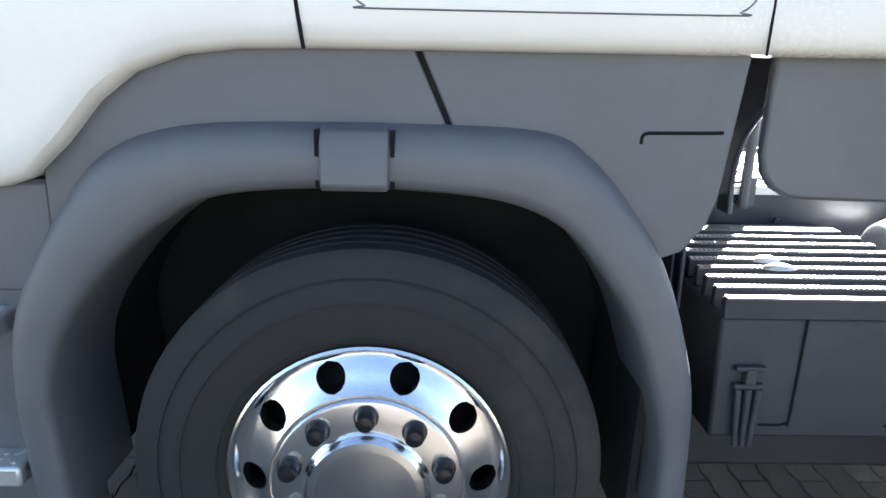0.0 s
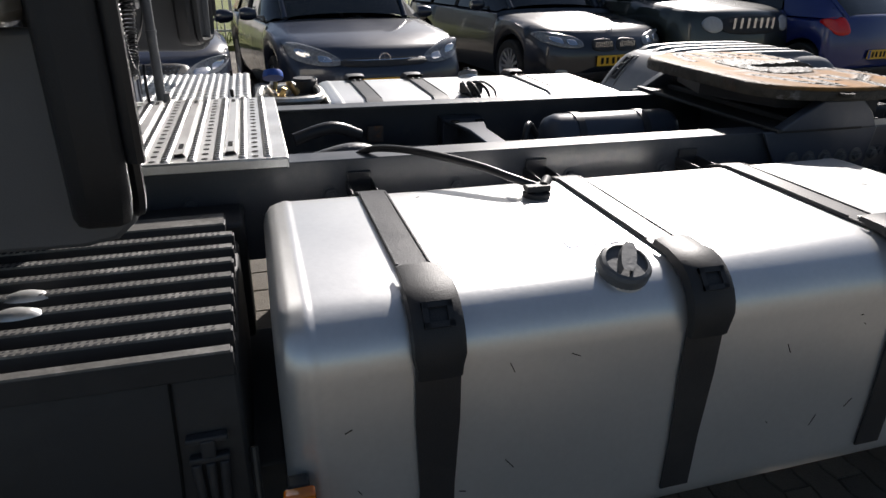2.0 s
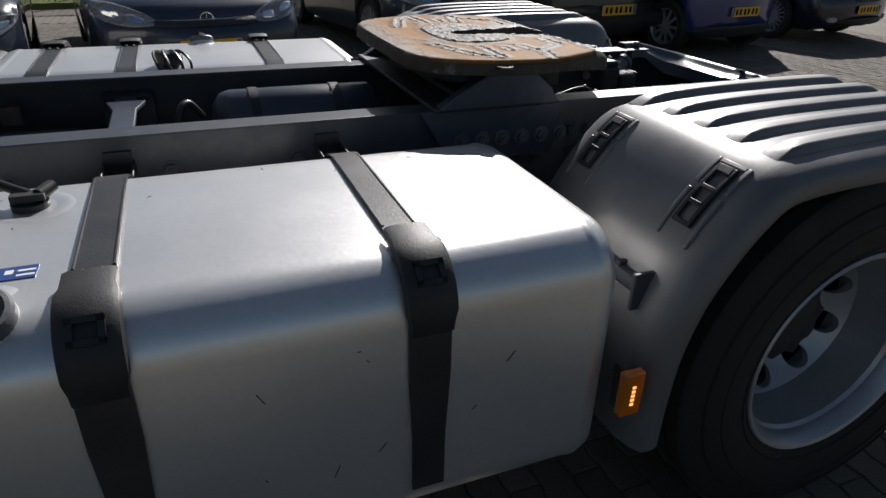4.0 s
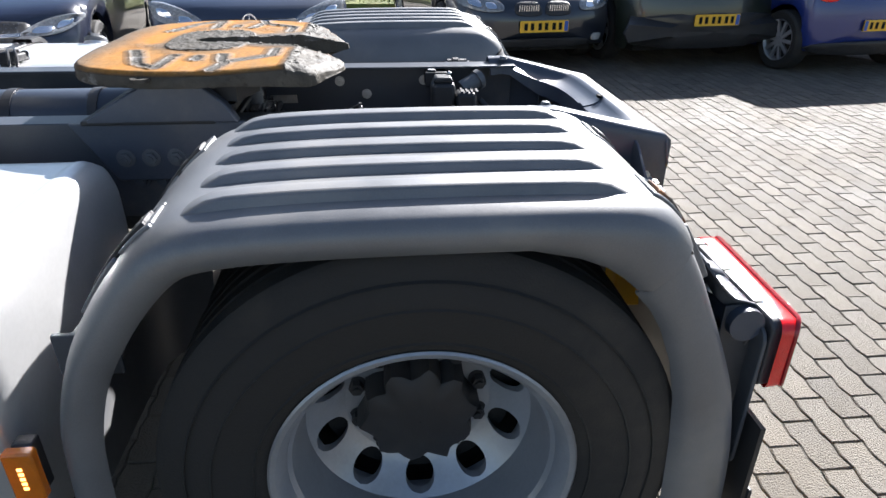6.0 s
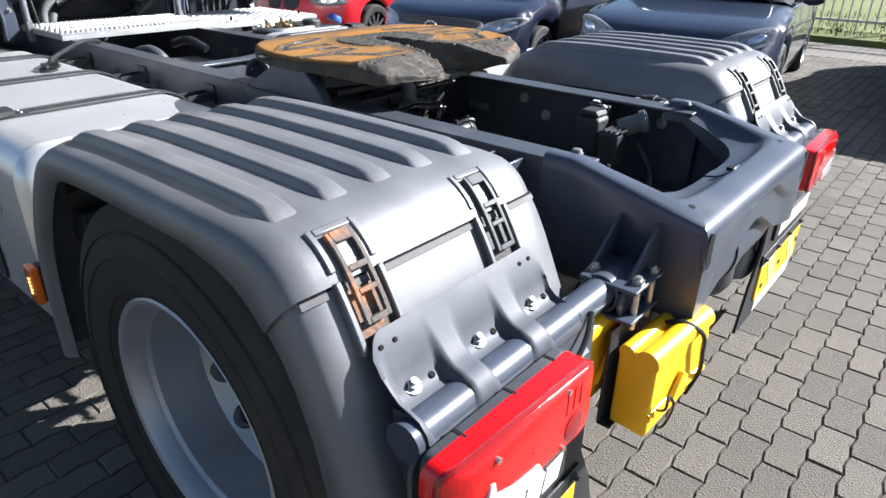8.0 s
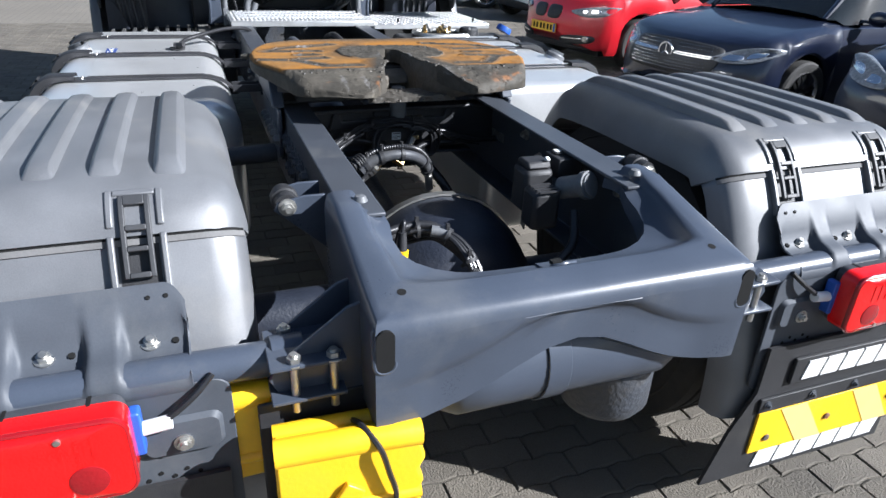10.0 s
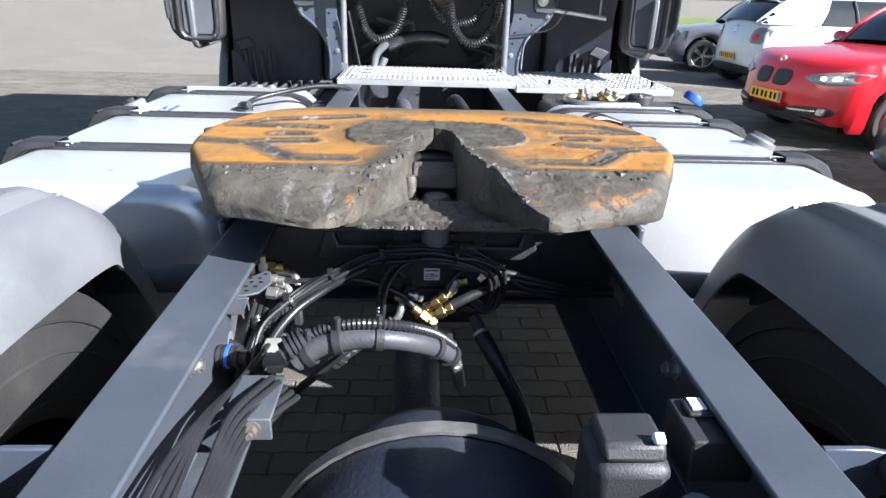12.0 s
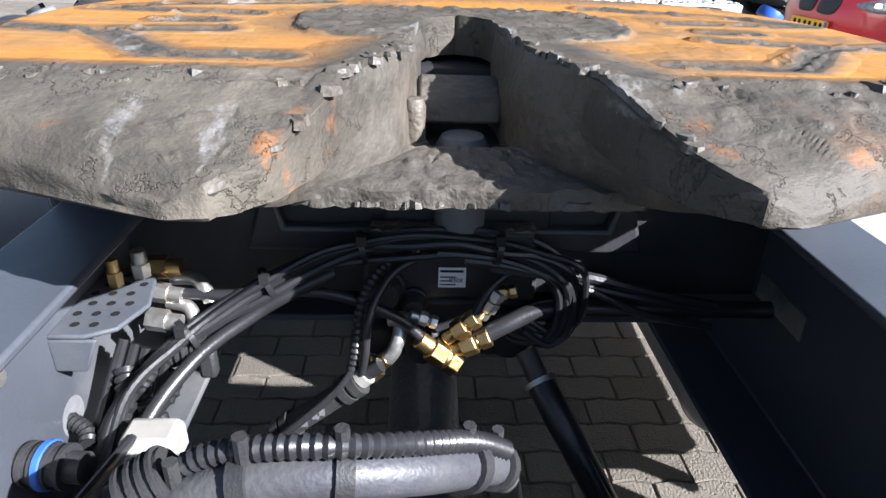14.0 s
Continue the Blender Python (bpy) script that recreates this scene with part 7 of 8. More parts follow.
hose([(3.955, -.345, .80), (3.94, -.352, .803), (3.925, -.375, .805)], .0085, wave=(.007, .002), label="corrugated black conduit", name="conduit")
for k in range(5):
    o = k * .010
    hose([(3.87, -.335 + o, .86 - o * .5), (3.90, -.345 + o * .8, .82 - o), (3.95, -.352 + o * .6, .775), (4.02, -.352 + o * .5, .74), (4.12, -.345 + o * .4, .70)], .0055, label="black cable beside the rail", name="cable", seg=8)
# hose bridge between the brake valves, over the axle
hose([(4.115, -.215, .885), (4.112, -.182, .908), (4.112, -.135, .922), (4.108, -.085, .922), (4.085, -.035, .902), (4.045, .005, .866), (4.012, .028, .832)], .0165, M_LINER, "grey brake hose bridge with clips", name="brake_hose", seg=14)
hose([(4.10, -.200, .915), (4.102, -.175, .934), (4.108, -.13, .946), (4.108, -.085, .947), (4.09, -.04, .932), (4.055, .000, .900), (4.025, .030, .862)], .0090, wave=(.0075, .002), label="corrugated conduit on the brake hose", name="conduit")
for p, d in (((4.112, -.195, .898), (0, -.8, -.5)), ((4.112, -.150, .919), (.0, -.95, -.2)), ((4.108, -.088, .922), (.1, -.98, .1)), ((4.055, -.003, .876), (.55, -.55, .5)), ((4.020, .024, .840), (.5, -.4, .6))):
    bm = BM()
    d = Vector(d).normalized(); p = Vector(p)
    lathe(bm, [(.0165, -.006), (.021, -.006), (.021, .006), (.0165, .006)], p, d, 18, closed=True)
    cyl(bm, p + Vector((0, 0, .018)), p + Vector((0, 0, .040)), .005, seg=8)
    tp("hose_clip", bm, M_BLACK, "black hose clip")
bm = BM()
cyl(bm, (4.010, .030, .830), (4.002, .036, .812), .0125, seg=6)
cyl(bm, (4.002, .036, .812), (3.99, .046, .76), .013, seg=14)
tp("hose_end", bm, M_STEEL, "threaded hose end")
# brackets and cables towards the rear on the left rail
bm = BM()
prism(bm, [(4.10, .845), (4.206, .845), (4.206, .815), (4.212, .815), (4.212, .851), (4.10, .851)], "y", -.305, -.235)
tp("valve_bracket", bm, M_BRACKET, "grey channel bracket", bevel=0.002)
bm = BM()
hexbolt(bm, (4.213, -.262, .836), (1, 0, 0), .009, .014)
tp("bracket_bolt", bm, M_RUSTY, "rusty bolt in bracket")
for k in range(5):
    o = k * .009
    hose([(4.12, -.25 + o, .86 - o), (4.22, -.285 + o * .6, .865 - o), (4.32, -.292 + o * .4, .85 - o), (4.44, -.292 + o * .5, .845 - o), (4.53, -.27 + o * .8, .875 - o), (4.585, -.205 + o, .912 - o), (4.615, -.155 + o * .6, .902 - o), (4.65, -.118 + o * .5, .875 - o), (4.70, -.095 + o * .4, .83), (4.74, -.08 + o * .4, .74)], .0052, label="black cable along the rail", name="cable", seg=8)
hose([(4.63, -.345, .910), (4.615, -.29, .915), (4.60, -.22, .920), (4.605, -.17, .918), (4.62, -.145, .905)], .0105, wave=(.007, .0009), label="corrugated conduit", name="conduit")
for k, r in ((0, .0068), (1, .0055), (2, .0075)):
    hose([(4.628, -.335 + k * .01, .902 - k * .006), (4.612, -.285, .905 - k * .005), (4.60, -.22 + k * .004, .909), (4.61, -.165 + k * .006, .906), (4.64, -.125 + k * .008, .888), (4.69, -.10 + k * .009, .84), (4.73, -.085 + k * .009, .75)], r, label="black cable in the bundle", name="cable", seg=8)
for p, d in (((4.606, -.205, .912), (0, 1, 0)), ((4.63, -.138, .897), (.5, .6, -.4)), ((4.68, -.102, .85), (.6, .3, -.7))):
    bm = BM()
    lathe(bm, [(.018, -.004), (.0215, -.004), (.0215, .004), (.018, .004)], p, Vector(d).normalized(), 16, closed=True)
    box(bm, p[0] - .004, p[0] + .004, p[1] - .004, p[1] + .004, p[2] + .018, p[2] + .032)
    tp("cable_tie", bm, M_BLACK, "black cable tie")
bm = BM()
lathe(bm, [(0, -.022), (.0135, -.022), (.0135, .022), (0, .022)], (4.622, -.152, .906), Vector((.3, .9, -.15)).normalized(), 14)
tp("cable_sleeve", bm, M_VALVE, "grey sleeve on the cable bundle")
for k in range(4):
    o = k * .011
    hose([(3.98, -.305 + o * .5, .80 + o), (4.10, -.315 + o * .4, .83 + o * .5), (4.22, -.325 + o * .3, .86), (4.34, -.335 + o * .4, .875 - o), (4.44, -.33 + o * .6, .88 - o), (4.53, -.315 + o, .86 - o), (4.60, -.31 + o, .82 - o), (4.66, -.30 + o, .74)], .0045, label="black cable along the rail", name="cable", seg=8)
bm = BM()
box(bm, 4.415, 4.450, -.365, -.290, .855, .860)
box(bm, 4.415, 4.42, -.365, -.350, .860, .885)
tp("cable_holder", bm, M_STEEL, "bright angled cable holder", bevel=0.002)
bm = BM()
cyl(bm, (4.665, -0.259, 0.87), (4.665, -0.257, 0.895), .015, seg=14)
tp("sensor", bm, M_YELLOW, "yellow sensor plug")
bm = BM()
cyl(bm, (4.665, -0.261, 0.835), (4.665, -0.259, 0.87), .017, seg=14)
tp("sensor_base", bm, M_WPRINT, "white sensor base")
bm = BM()
cyl(bm, (4.665, -0.257, 0.895), (4.66, -0.255, 0.935), .012, .009, seg=12)
tp("sensor_plug", bm, M_BLACK, "black plug of the sensor")
bm = BM()
cyl(bm, (4.665, -0.263, 0.75), (4.665, -0.261, 0.835), .02, seg=12)
tp("sensor_foot", bm, M_BLACK, "black foot of the sensor")
hose([(4.66, -0.255, 0.932), (4.65, -0.249, 0.955), (4.635, -0.252, 0.935), (4.625, -0.267, 0.87), (4.595, -0.287, 0.81)], .005)
# air suspension valve on the right rail
# black rather than valve grey: the shadow over it is put into the colour
bm = BM()
box(bm, 4.355, 4.440, .155, .240, .84, .962)
va = tp("air_valve", bm, M_BLACK, "dark grey plastic air suspension valve", bevel=0.014)
bm = BM()
prism(bm, [(4.36, .963), (4.435, .963), (4.425, .982), (4.37, .982)], "y", .163, .232)
tp("valve_lid", bm, M_BLACK, parent=va, bevel=0.006)
bm = BM()
box(bm, 4.442, 4.515, .145, .225, .82, .930)
tp("valve_body", bm, M_BLACK, parent=va, bevel=0.014)
for k in range(4):
    bm = BM()
    box(bm, 4.46 + k * .018, 4.468 + k * .018, .155, .215, .930, .934)
    tp("cooling_rib", bm, M_BLACK, parent=va)
bm = BM()
box(bm, 4.34, 4.42, .262, .335, .925, .980)
box(bm, 4.35, 4.38, .272, .325, .980, .986)
tp("valve_plug", bm, M_BLACK, parent=va, bevel=0.006)
bm = BM()
box(bm, 4.351, 4.372, .279, .295, .986, .988)
box(bm, 4.351, 4.372, .303, .319, .986, .988)
tp("plug_marks", bm, M_WPRINT, parent=va)
bm = BM()
cyl(bm, (4.47, .25, .92), (4.55, .285, .955), .030, seg=18)
lathe(bm, [(.030, .0), (.037, .0), (.037, .018), (.030, .018)], (4.53, .276, .946), (.08, .035, .035), 18, closed=True)
tp("valve_port", bm, M_VALVE, parent=va)
bm = BM()
prism(bm, [(4.415, .982), (4.428, .982), (4.432, .988), (4.42, .994)], "y", .216, .228)
tp("valve_clip", bm, M_WPRINT, "white clip on the valve", parent=va, bevel=.002)
hose([(4.54, .25, .88), (4.60, .22, .82), (4.64, .15, .78), (4.67, .07, .68)], .012)
bm = BM()
box(bm, 3.755, 3.855, .370, .381, .85, .88)
tp("type_plate", bm, M_STEEL, "small metal type plate")
# dark belly between the rails
bm = BM()
box(bm, 1.9, 2.45, -.26, .26, .55, .86)
tp("gearbox_tail", bm, M_ENGINE, "dark gearbox housing", bevel=0.04)
hose([(1.95, -.10, .90), (2.08, -.10, .93), (2.16, -.08, .90), (2.18, -.06, .80)], .035, M_ENGINE, "dark intake hose", name="engine_pipe")
hose([(1.92, .12, .93), (2.05, .14, .96), (2.15, .18, .92)], .022)
for y, z in ((.13, .875), (-.16, .82)):
    bm = BM()
    prof = [(0, 0), (.05, .005), (.085, .03), (.095, .06), (.095, .52), (.085, .55), (.05, .575), (0, .58)]
    lathe(bm, prof, (2.83, y, z), (1, 0, 0), 24)
    at_ = tp("air_tank", bm, M_CHASSIS, "grey air tank between the rails")
    for x in (2.95, 3.22):
        bm = BM()
        lathe(bm, [(.096, 0), (.099, 0), (.099, .03), (.096, .03)], (x, y, z), (1, 0, 0), 24, closed=True)
        tp("strap", bm, M_STRAP, parent=at_)
hose([(2.72, .02, .80), (2.73, .04, .92), (2.76, .08, .95), (2.80, .10, .90)], .012)
bm = BM()
box(bm, 2.20, 2.26, .29, .31, .86, .92)
tp("red_connector", bm, M_RUSTY, "red-brown cable connectors", bevel=0.004)

# wheel chocks on the rear left
def chock(m):
    bm = BM()
    prism(bm, [(-.125, -.098), (.120, -.075), (.112, -.05), (.122, -.02), (.112, .005), (.124, .03), (.116, .06), (.120, .085), (-.125, .085)], "x", -.04, .04)
    ob = tp("wheel_chock", bm, M_YELLOW, "yellow plastic wheel chock held by a black band", m=m, bevel=0.006)
    for x, z, r, x1 in ((-.024, .080, .017, -.024), (.020, .078, .024, .022), (.034, -.045, .012, .036)):
        bm = BM()
        tube(bm, [(x, -.124, z - .004), (x1, 0, z), (x1, .117, z - .002)], r, seg=16)
        part("moulded_ridge", bm, M_YELLOW, ob)
    bm = BM()
    prism(bm, [(-.05, -.045), (.0, -.05), (.018, -.01), (-.012, .012)], "x", .04, .052)
    part("moulded_mark", bm, M_YELLOW, ob, bevel=0.003)
    return ob


chock(pose(4.968, -.447, .610, 0, 0, -4) @ Matrix.Scale(1.09, 4))
chock(pose(4.835, -.545, .648, 0, 0, -4) @ Matrix.Scale(1.09, 4))
bm = BM()
tube(bm, [(5.012, -.385, .51), (5.030, -.375, .575), (5.032, -.39, .64), (5.028, -.405, .695), (4.985, -.43, .722), (4.94, -.44, .70)], .0055, seg=6)
tube(bm, [(5.01, -.56, .57), (5.03, -.57, .59), (5.025, -.545, .605), (5.035, -.535, .58), (5.03, -.555, .54), (5.02, -.565, .53)], .003, seg=6)
tp("rubber_band", bm, M_HOSE, "black rubber band round the chock")
bm = BM()
box(bm, 4.895, 4.902, -.60, -.30, .50, .74)
box(bm, 4.895, 4.93, -.60, -.30, .495, .502)
tp("chock_holder", bm, M_BLACK, "black chock holder", bevel=0.003)


# right mud flap lettering bars and hazard board
def flap_marks(s):
    x = 4.8985
    def band(bm, y0, y1, z0, z1, d0, d1, lean=0.0):
        """A flat piece between two distances from the middle, leaning sideways by lean."""
        prism(bm, [(-s * y0, z0), (-s * y1, z0), (-s * (y1 + lean), z1), (-s * (y0 + lean), z1)], "x", x + d0, x + d1)
    def word(y0, y1, z0, z1, d, parent):
        n, w = 6, (y1 - y0) / 6
        for k in range(n):
            bm = BM()
            a = y0 + k * w if s < 0 else y1 - (k + 1) * w
            lean = .014 if s < 0 else -.014
            band(bm, a + .003, a + w - .006, z0, z1, d, d + .003, lean)
            tp("letter_shape", bm, M_WPRINT, "plain white letter block", parent=parent)
    bm = BM()
    band(bm, .755, 1.215, .474, .555, .0, .010)
    fb = tp("flap_badge", bm, M_BLACK, "dark badge strip with pale letter shapes", bevel=0.002)
    word(.785, 1.195, .486, .542, .010, fb)
    bm = BM()
    band(bm, .675, 1.235, .392, .438, .0, .008)
    tp("flap_bar", bm, M_BLACK, "steel clamp bar on the flap", parent=fb, bevel=0.002)
    for y in (.70, .86, 1.02, 1.19):
        bm = BM()
        hexbolt(bm, (x + .008, -s * y, .417), (1, 0, 0), .009, .007)
        tp("flap_bolt", bm, M_BRACKET, parent=fb)
    bm = BM()
    band(bm, .684, 1.235, .247, .388, .0, .007)
    tp("hazard_board", bm, M_YELLOW, "reflective orange and yellow hazard board", parent=fb, bevel=0.001)
    lean = -.10 if s < 0 else .10
    for y0, y1 in ((.86, .955), (1.13, 1.225)):
        bm = BM()
        band(bm, y0, y1, .2475, .3875, .007, .0085, lean)
        tp("hazard_stripe", bm, M_PALE, "pale reflective stripe", parent=fb)
    for y, z in ((.735, .295), (.955, .315), (1.20, .33)):
        bm = BM()
        lathe(bm, [(.011, .0), (.010, .003), (0, .005)], (x + .0085, -s * y, z), (1, 0, 0), 12)
        tp("board_rivet", bm, M_RUSTY, parent=fb)
    word(.715, 1.20, .184, .243, .0, fb)


for s in (1, -1):
    flap_marks(s)


# ---- parked cars ----
def car(name, label, spec, m, paint, rear_first=False):
    """A car built along +x from its nose at x = 0 to its tail, standing on z = 0, centred on y = 0."""
    L, W, H = spec["L"], spec["W"] / 2, spec["H"]
    r, ax0, ax1 = spec["r"], spec["front_axle"], spec["front_axle"] + spec["base"]
    hood, belt, sill = spec["hood"], spec["belt"], .19
    c0, c1, c2, c3 = spec["cabin"]         # foot of the windscreen, roof start, roof end, foot of the rear screen
    ob = thing(name, label, "car", m, group="parked cars")
    def lerp(a, b_, t):
        return a + (b_ - a) * max(0, min(1, t))
    def top(x):
        if x < c0:
            return lerp(spec["nose"], hood, (x / c0) ** .45) if x > 0 else spec["nose"]
        if x > c3:
            return lerp(spec["tail"], belt + .03, ((L - x) / (L - c3)) ** .4)
        return belt
    def width(x):
        f = min(1, max(0, x) / .75); b2 = min(1, max(0, L - x) / .6)
        return W * (.88 + .12 * math.sin(f * math.pi / 2) ** .7) * (.90 + .10 * math.sin(b2 * math.pi / 2) ** .7)
    def bend(x, y, z):
        """Rounds the nose and the tail in plan and in profile."""
        q = (abs(y) / W) ** 2.6
        h = max(0, (z - .50) / max(.1, spec["nose"] - .50)) ** 2
        g = max(0, (z - .55) / max(.1, spec["tail"] - .55)) ** 2
        d = max(0, (.42 - z) / .2) ** 2
        f = max(0, 1 - x / .6) ** 2
        k = max(0, 1 - (L - x) / .6) ** 2
        return x + f * (spec.get("sweep", .22) * q + .07 * min(h, 1.5) + .03 * d) - k * (.16 * q + spec.get("rake", .07) * min(g, 1.3) + .03 * d)
    def low(x):
        z = sill + (.06 if x < .25 or x > L - .25 else 0)
        for a in (ax0, ax1):
            d = abs(x - a)
            if d < r + .055:
                z = max(z, r + math.sqrt(max(0, (r + .055) ** 2 - d * d)))
        return z
    xs = sorted(set([0, .02, .06, .12, .2, .3] + [i * L / 34 for i in range(1, 34)] + [L - .2, L - .1, L - .04, L] + [a + k * (r + .055) for a in (ax0, ax1) for k in (-1, -.96, -.8, -.55, -.25, 0, .25, .55, .8, .96, 1)] + [c0, c3]))
    bm = BM()
    rows = []
    for x in xs:
        w, zt, zl = width(x), top(x), low(x)
        r_ = [(w * .93, zl), (w * .965, zl + (zt - zl) * .08), (w * .995, zl + (zt - zl) * .35), (w, zl + (zt - zl) * .58), (w * .985, zl + (zt - zl) * .80), (w * .955, zt - .045), (w * .90, zt - .012), (w * .78, zt), (w * .5, zt + .012), (w * .22, zt + .016), (0, zt + .018)]
        full = [(x, -y, z) for y, z in r_] + [(x, y, z) for y, z in reversed(r_[:-1])]
        rows.append(full)
    grid(bm, rows)
    for ring, sg, flip in ((rows[0], -1, True), (rows[-1], 1, False)):
        zc = (ring[0][2] + ring[10][2]) / 2
        caps = [ring]
        for f in (.96, .85, .65, .4, .15):
            caps.append([(x + sg * .03 * (1 - f * f) ** .5, y * f, zc + (z - zc) * f) for x, y, z in ring])
        cr = grid(bm, [c + [c[0]] for c in (caps if not flip else list(reversed(caps)))])
        bm.faces.new(cr[0][:-1] if flip else list(reversed(cr[-1][:-1])))
    bmesh.ops.remove_doubles(bm, verts=bm.verts, dist=.0005)
    for v in bm.verts:
        v.co.x = bend(*v.co)
    bmesh.ops.recalc_face_normals(bm, faces=bm.faces)
    part("body", bm, paint, ob, angle=33)
    # cabin: glass with painted roof and pillars
    def section(x, zr, inset):
        w = width(x) * .93
        return [(x, -w, belt - .01), (x, -(w - inset * .45), belt + (zr - belt) * .5), (x, -(w - inset), zr - .035), (x, -(w - inset) * .86, zr - .006), (x, -(w - inset) * .4, zr + .012), (x, 0, zr + .016), (x, (w - inset) * .4, zr + .012), (x, (w - inset) * .86, zr - .006), (x, w - inset, zr - .035), (x, w - inset * .45, belt + (zr - belt) * .5), (x, w, belt - .01)]
    secs = []
    def roof_z(x):
        if x <= c1:
            f = max(0, (x - c0) / (c1 - c0))
            return belt + .02 + (H - .02 - belt) * math.sin(f * math.pi / 2) ** .9
        if x >= c2:
            f = (x - c2) / (c3 - c2)
            return H - .02 - (H - belt - .04) * f ** 1.3
        return H - .02 + .02 * math.sin(math.pi * (x - c1) / (c2 - c1))
    for x in [c0 + .02] + [c0 + (c1 - c0) * t for t in (.35, .7, 1)] + [c1 + (c2 - c1) * t for t in (.33, .66, 1)] + [c2 + (c3 - c2) * t for t in (.25, .5, .75, .98)]:
        secs.append(section(x, roof_z(x), .20))
    bm = BM()
    grid(bm, secs)
    part("window_glass", bm, M_GLASS, ob, "dark tinted window glass", angle=45)
    bm = BM()
    roof = [[(x, y, z + .006) for x, y, z in sct[2:9]] for sct in secs[3:7]]
    grid(bm, roof)
    part("roof", bm, paint, ob, solid=0.008, angle=45)
    cp = spec.get("quarter", .22)
    for sy in (-1, 1):
        bm = BM()
        rows_q = []
        for k in range(9):
            x = c2 - cp + (c3 * .985 + c2 * .015 - c2 + cp) * k / 8
            s3 = section(x, roof_z(x), .20)[:3]
            if k == 0:
                s3 = [(x + .16, s3[0][1], s3[0][2]), (x + .03, s3[1][1], s3[1][2]), (x - .05, s3[2][1], s3[2][2])]
            rows_q.append([(p[0], -sy * (p[1] - .014), p[2]) for p in s3])
        grid(bm, rows_q)
        part("quarter_panel", bm, paint, ob, solid=.006, angle=50)
    if "spoiler" in spec:
        bm = BM()
        s0 = section(c2, roof_z(c2), .20)[3:8]
        grid(bm, [[(c2 - .04 + dx, p[1] * f, p[2] + dz) for p in s0] for dx, dz, f in ((0, .012, 1.0), (.10, .006, .99), (.20, -.03, .95), (.20, -.055, .94), (.06, -.05, .94))])
        part("roof_spoiler", bm, paint, ob, solid=.01, angle=50)
    for sy in (0, 10):
        for run in ([sct[2 if sy == 0 else 8] for sct in secs[:4]], [sct[2 if sy == 0 else 8] for sct in secs[6:]]):
            bm = BM()
            tube(bm, [(x, y * 1.005, z + .004) for x, y, z in run], .028, seg=8, n=3)
            part("pillar", bm, paint, ob)
        mid = secs[4]
        a, b_, c = (mid[0], mid[1], mid[2]) if sy == 0 else (mid[10], mid[9], mid[8])
        bm = BM()
        tube(bm, [(a[0], a[1] * 1.004, a[2]), (b_[0] + .02, b_[1] * 1.004, b_[2]), (c[0] + .04, c[1] * 1.004, c[2])], .025, seg=8, n=3)
        part("pillar", bm, M_BLACK, ob)
    bm = BM()
    box(bm, .34, L - .30, -W * .78, W * .78, .17, .55)
    part("underbody", bm, M_WHEELARCH, ob)
    # wheels
    for x in (ax0, ax1):
        for sy in (-1, 1):
            y = sy * (width(x) - .11)
            wm = Matrix.Translation((x, y, r)) @ (Matrix.Identity(4) if sy < 0 else Matrix.Rotation(math.pi, 4, "Z"))
            bm = BM()
            rr = r * .68
            lathe(bm, [(rr * .98, .10), (rr * .93, -.05), (rr * .99, -.088), (rr * 1.03, -.095), (rr * 1.03, -.085)], (0, 0, 0), (0, 1, 0), 32)
            lathe(bm, [(rr * .2, -.06), (rr * .16, -.075), (0, -.078)], (0, 0, 0), (0, 1, 0), 16)
            n = spec.get("spokes", 10)
            wheel = part("wheel", bm, spec.get("rim", M_RIM), ob, "alloy wheel", m=wm)
            for k in range(n):
                bm = BM()
                a = 2 * math.pi * k / n
                d, q = Vector((math.cos(a), 0, math.sin(a))), Vector((-math.sin(a), 0, math.cos(a)))
                w0, w1 = rr * .09, rr * (.9 / n)
                vs = []
                for rad, w, yy in ((rr * .16, w0, -.072), (rr * .95, w1, -.082)):
                    vs += [d * rad + q * w + Vector((0, yy, 0)), d * rad - q * w + Vector((0, yy, 0)), d * rad - q * w * .7 + Vector((0, yy + .03, 0)), d * rad + q * w * .7 + Vector((0, yy + .03, 0))]
                vs = [bm.verts.new(v) for v in vs]
                for q4 in ((0, 1, 5, 4), (1, 2, 6, 5), (2, 3, 7, 6), (3, 0, 4, 7)):
                    bm.faces.new([vs[i] for i in q4])
                part("spoke", bm, spec.get("rim", M_RIM), wheel)
            bm = BM()
            w_ = .098
            lathe(bm, [(rr * 1.0, -w_ * .85), (rr * 1.15, -w_), (r * .93, -w_), (r * .985, -w_ * .85), (r, -w_ * .6), (r, w_ * .6), (r * .985, w_ * .85), (r * .93, w_), (rr * 1.0, w_ * .85)], (0, 0, 0), (0, 1, 0), 40)
            part("tyre", bm, M_TYRE, wheel)
            bm = BM()
            lathe(bm, [(0, 0), (rr * .9, 0), (rr * .9, .06), (0, .06)], (0, -.02, 0), (0, 1, 0), 20)
            part("brake_disc", bm, M_WHEELARCH, wheel)
    for sy in (-1, 1):
        bm = BM()
        lathe(bm, [(0, -.10), (.05, -.09), (.075, -.04), (.08, .03), (.06, .08), (0, .09)], (c0 + .30, sy * (W + .08), belt + .05), (0, 1, 0), 14)
        box(bm, c0 + .27, c0 + .33, min(sy * W * .9, sy * (W + .05)), max(sy * W * .9, sy * (W + .05)), belt, belt + .03)
        bmesh.ops.scale(bm, vec=(.75, 1, .85), verts=bm.verts, space=Matrix.Translation((-c0 - .3, 0, -belt - .05)))
        part("mirror", bm, paint, ob)
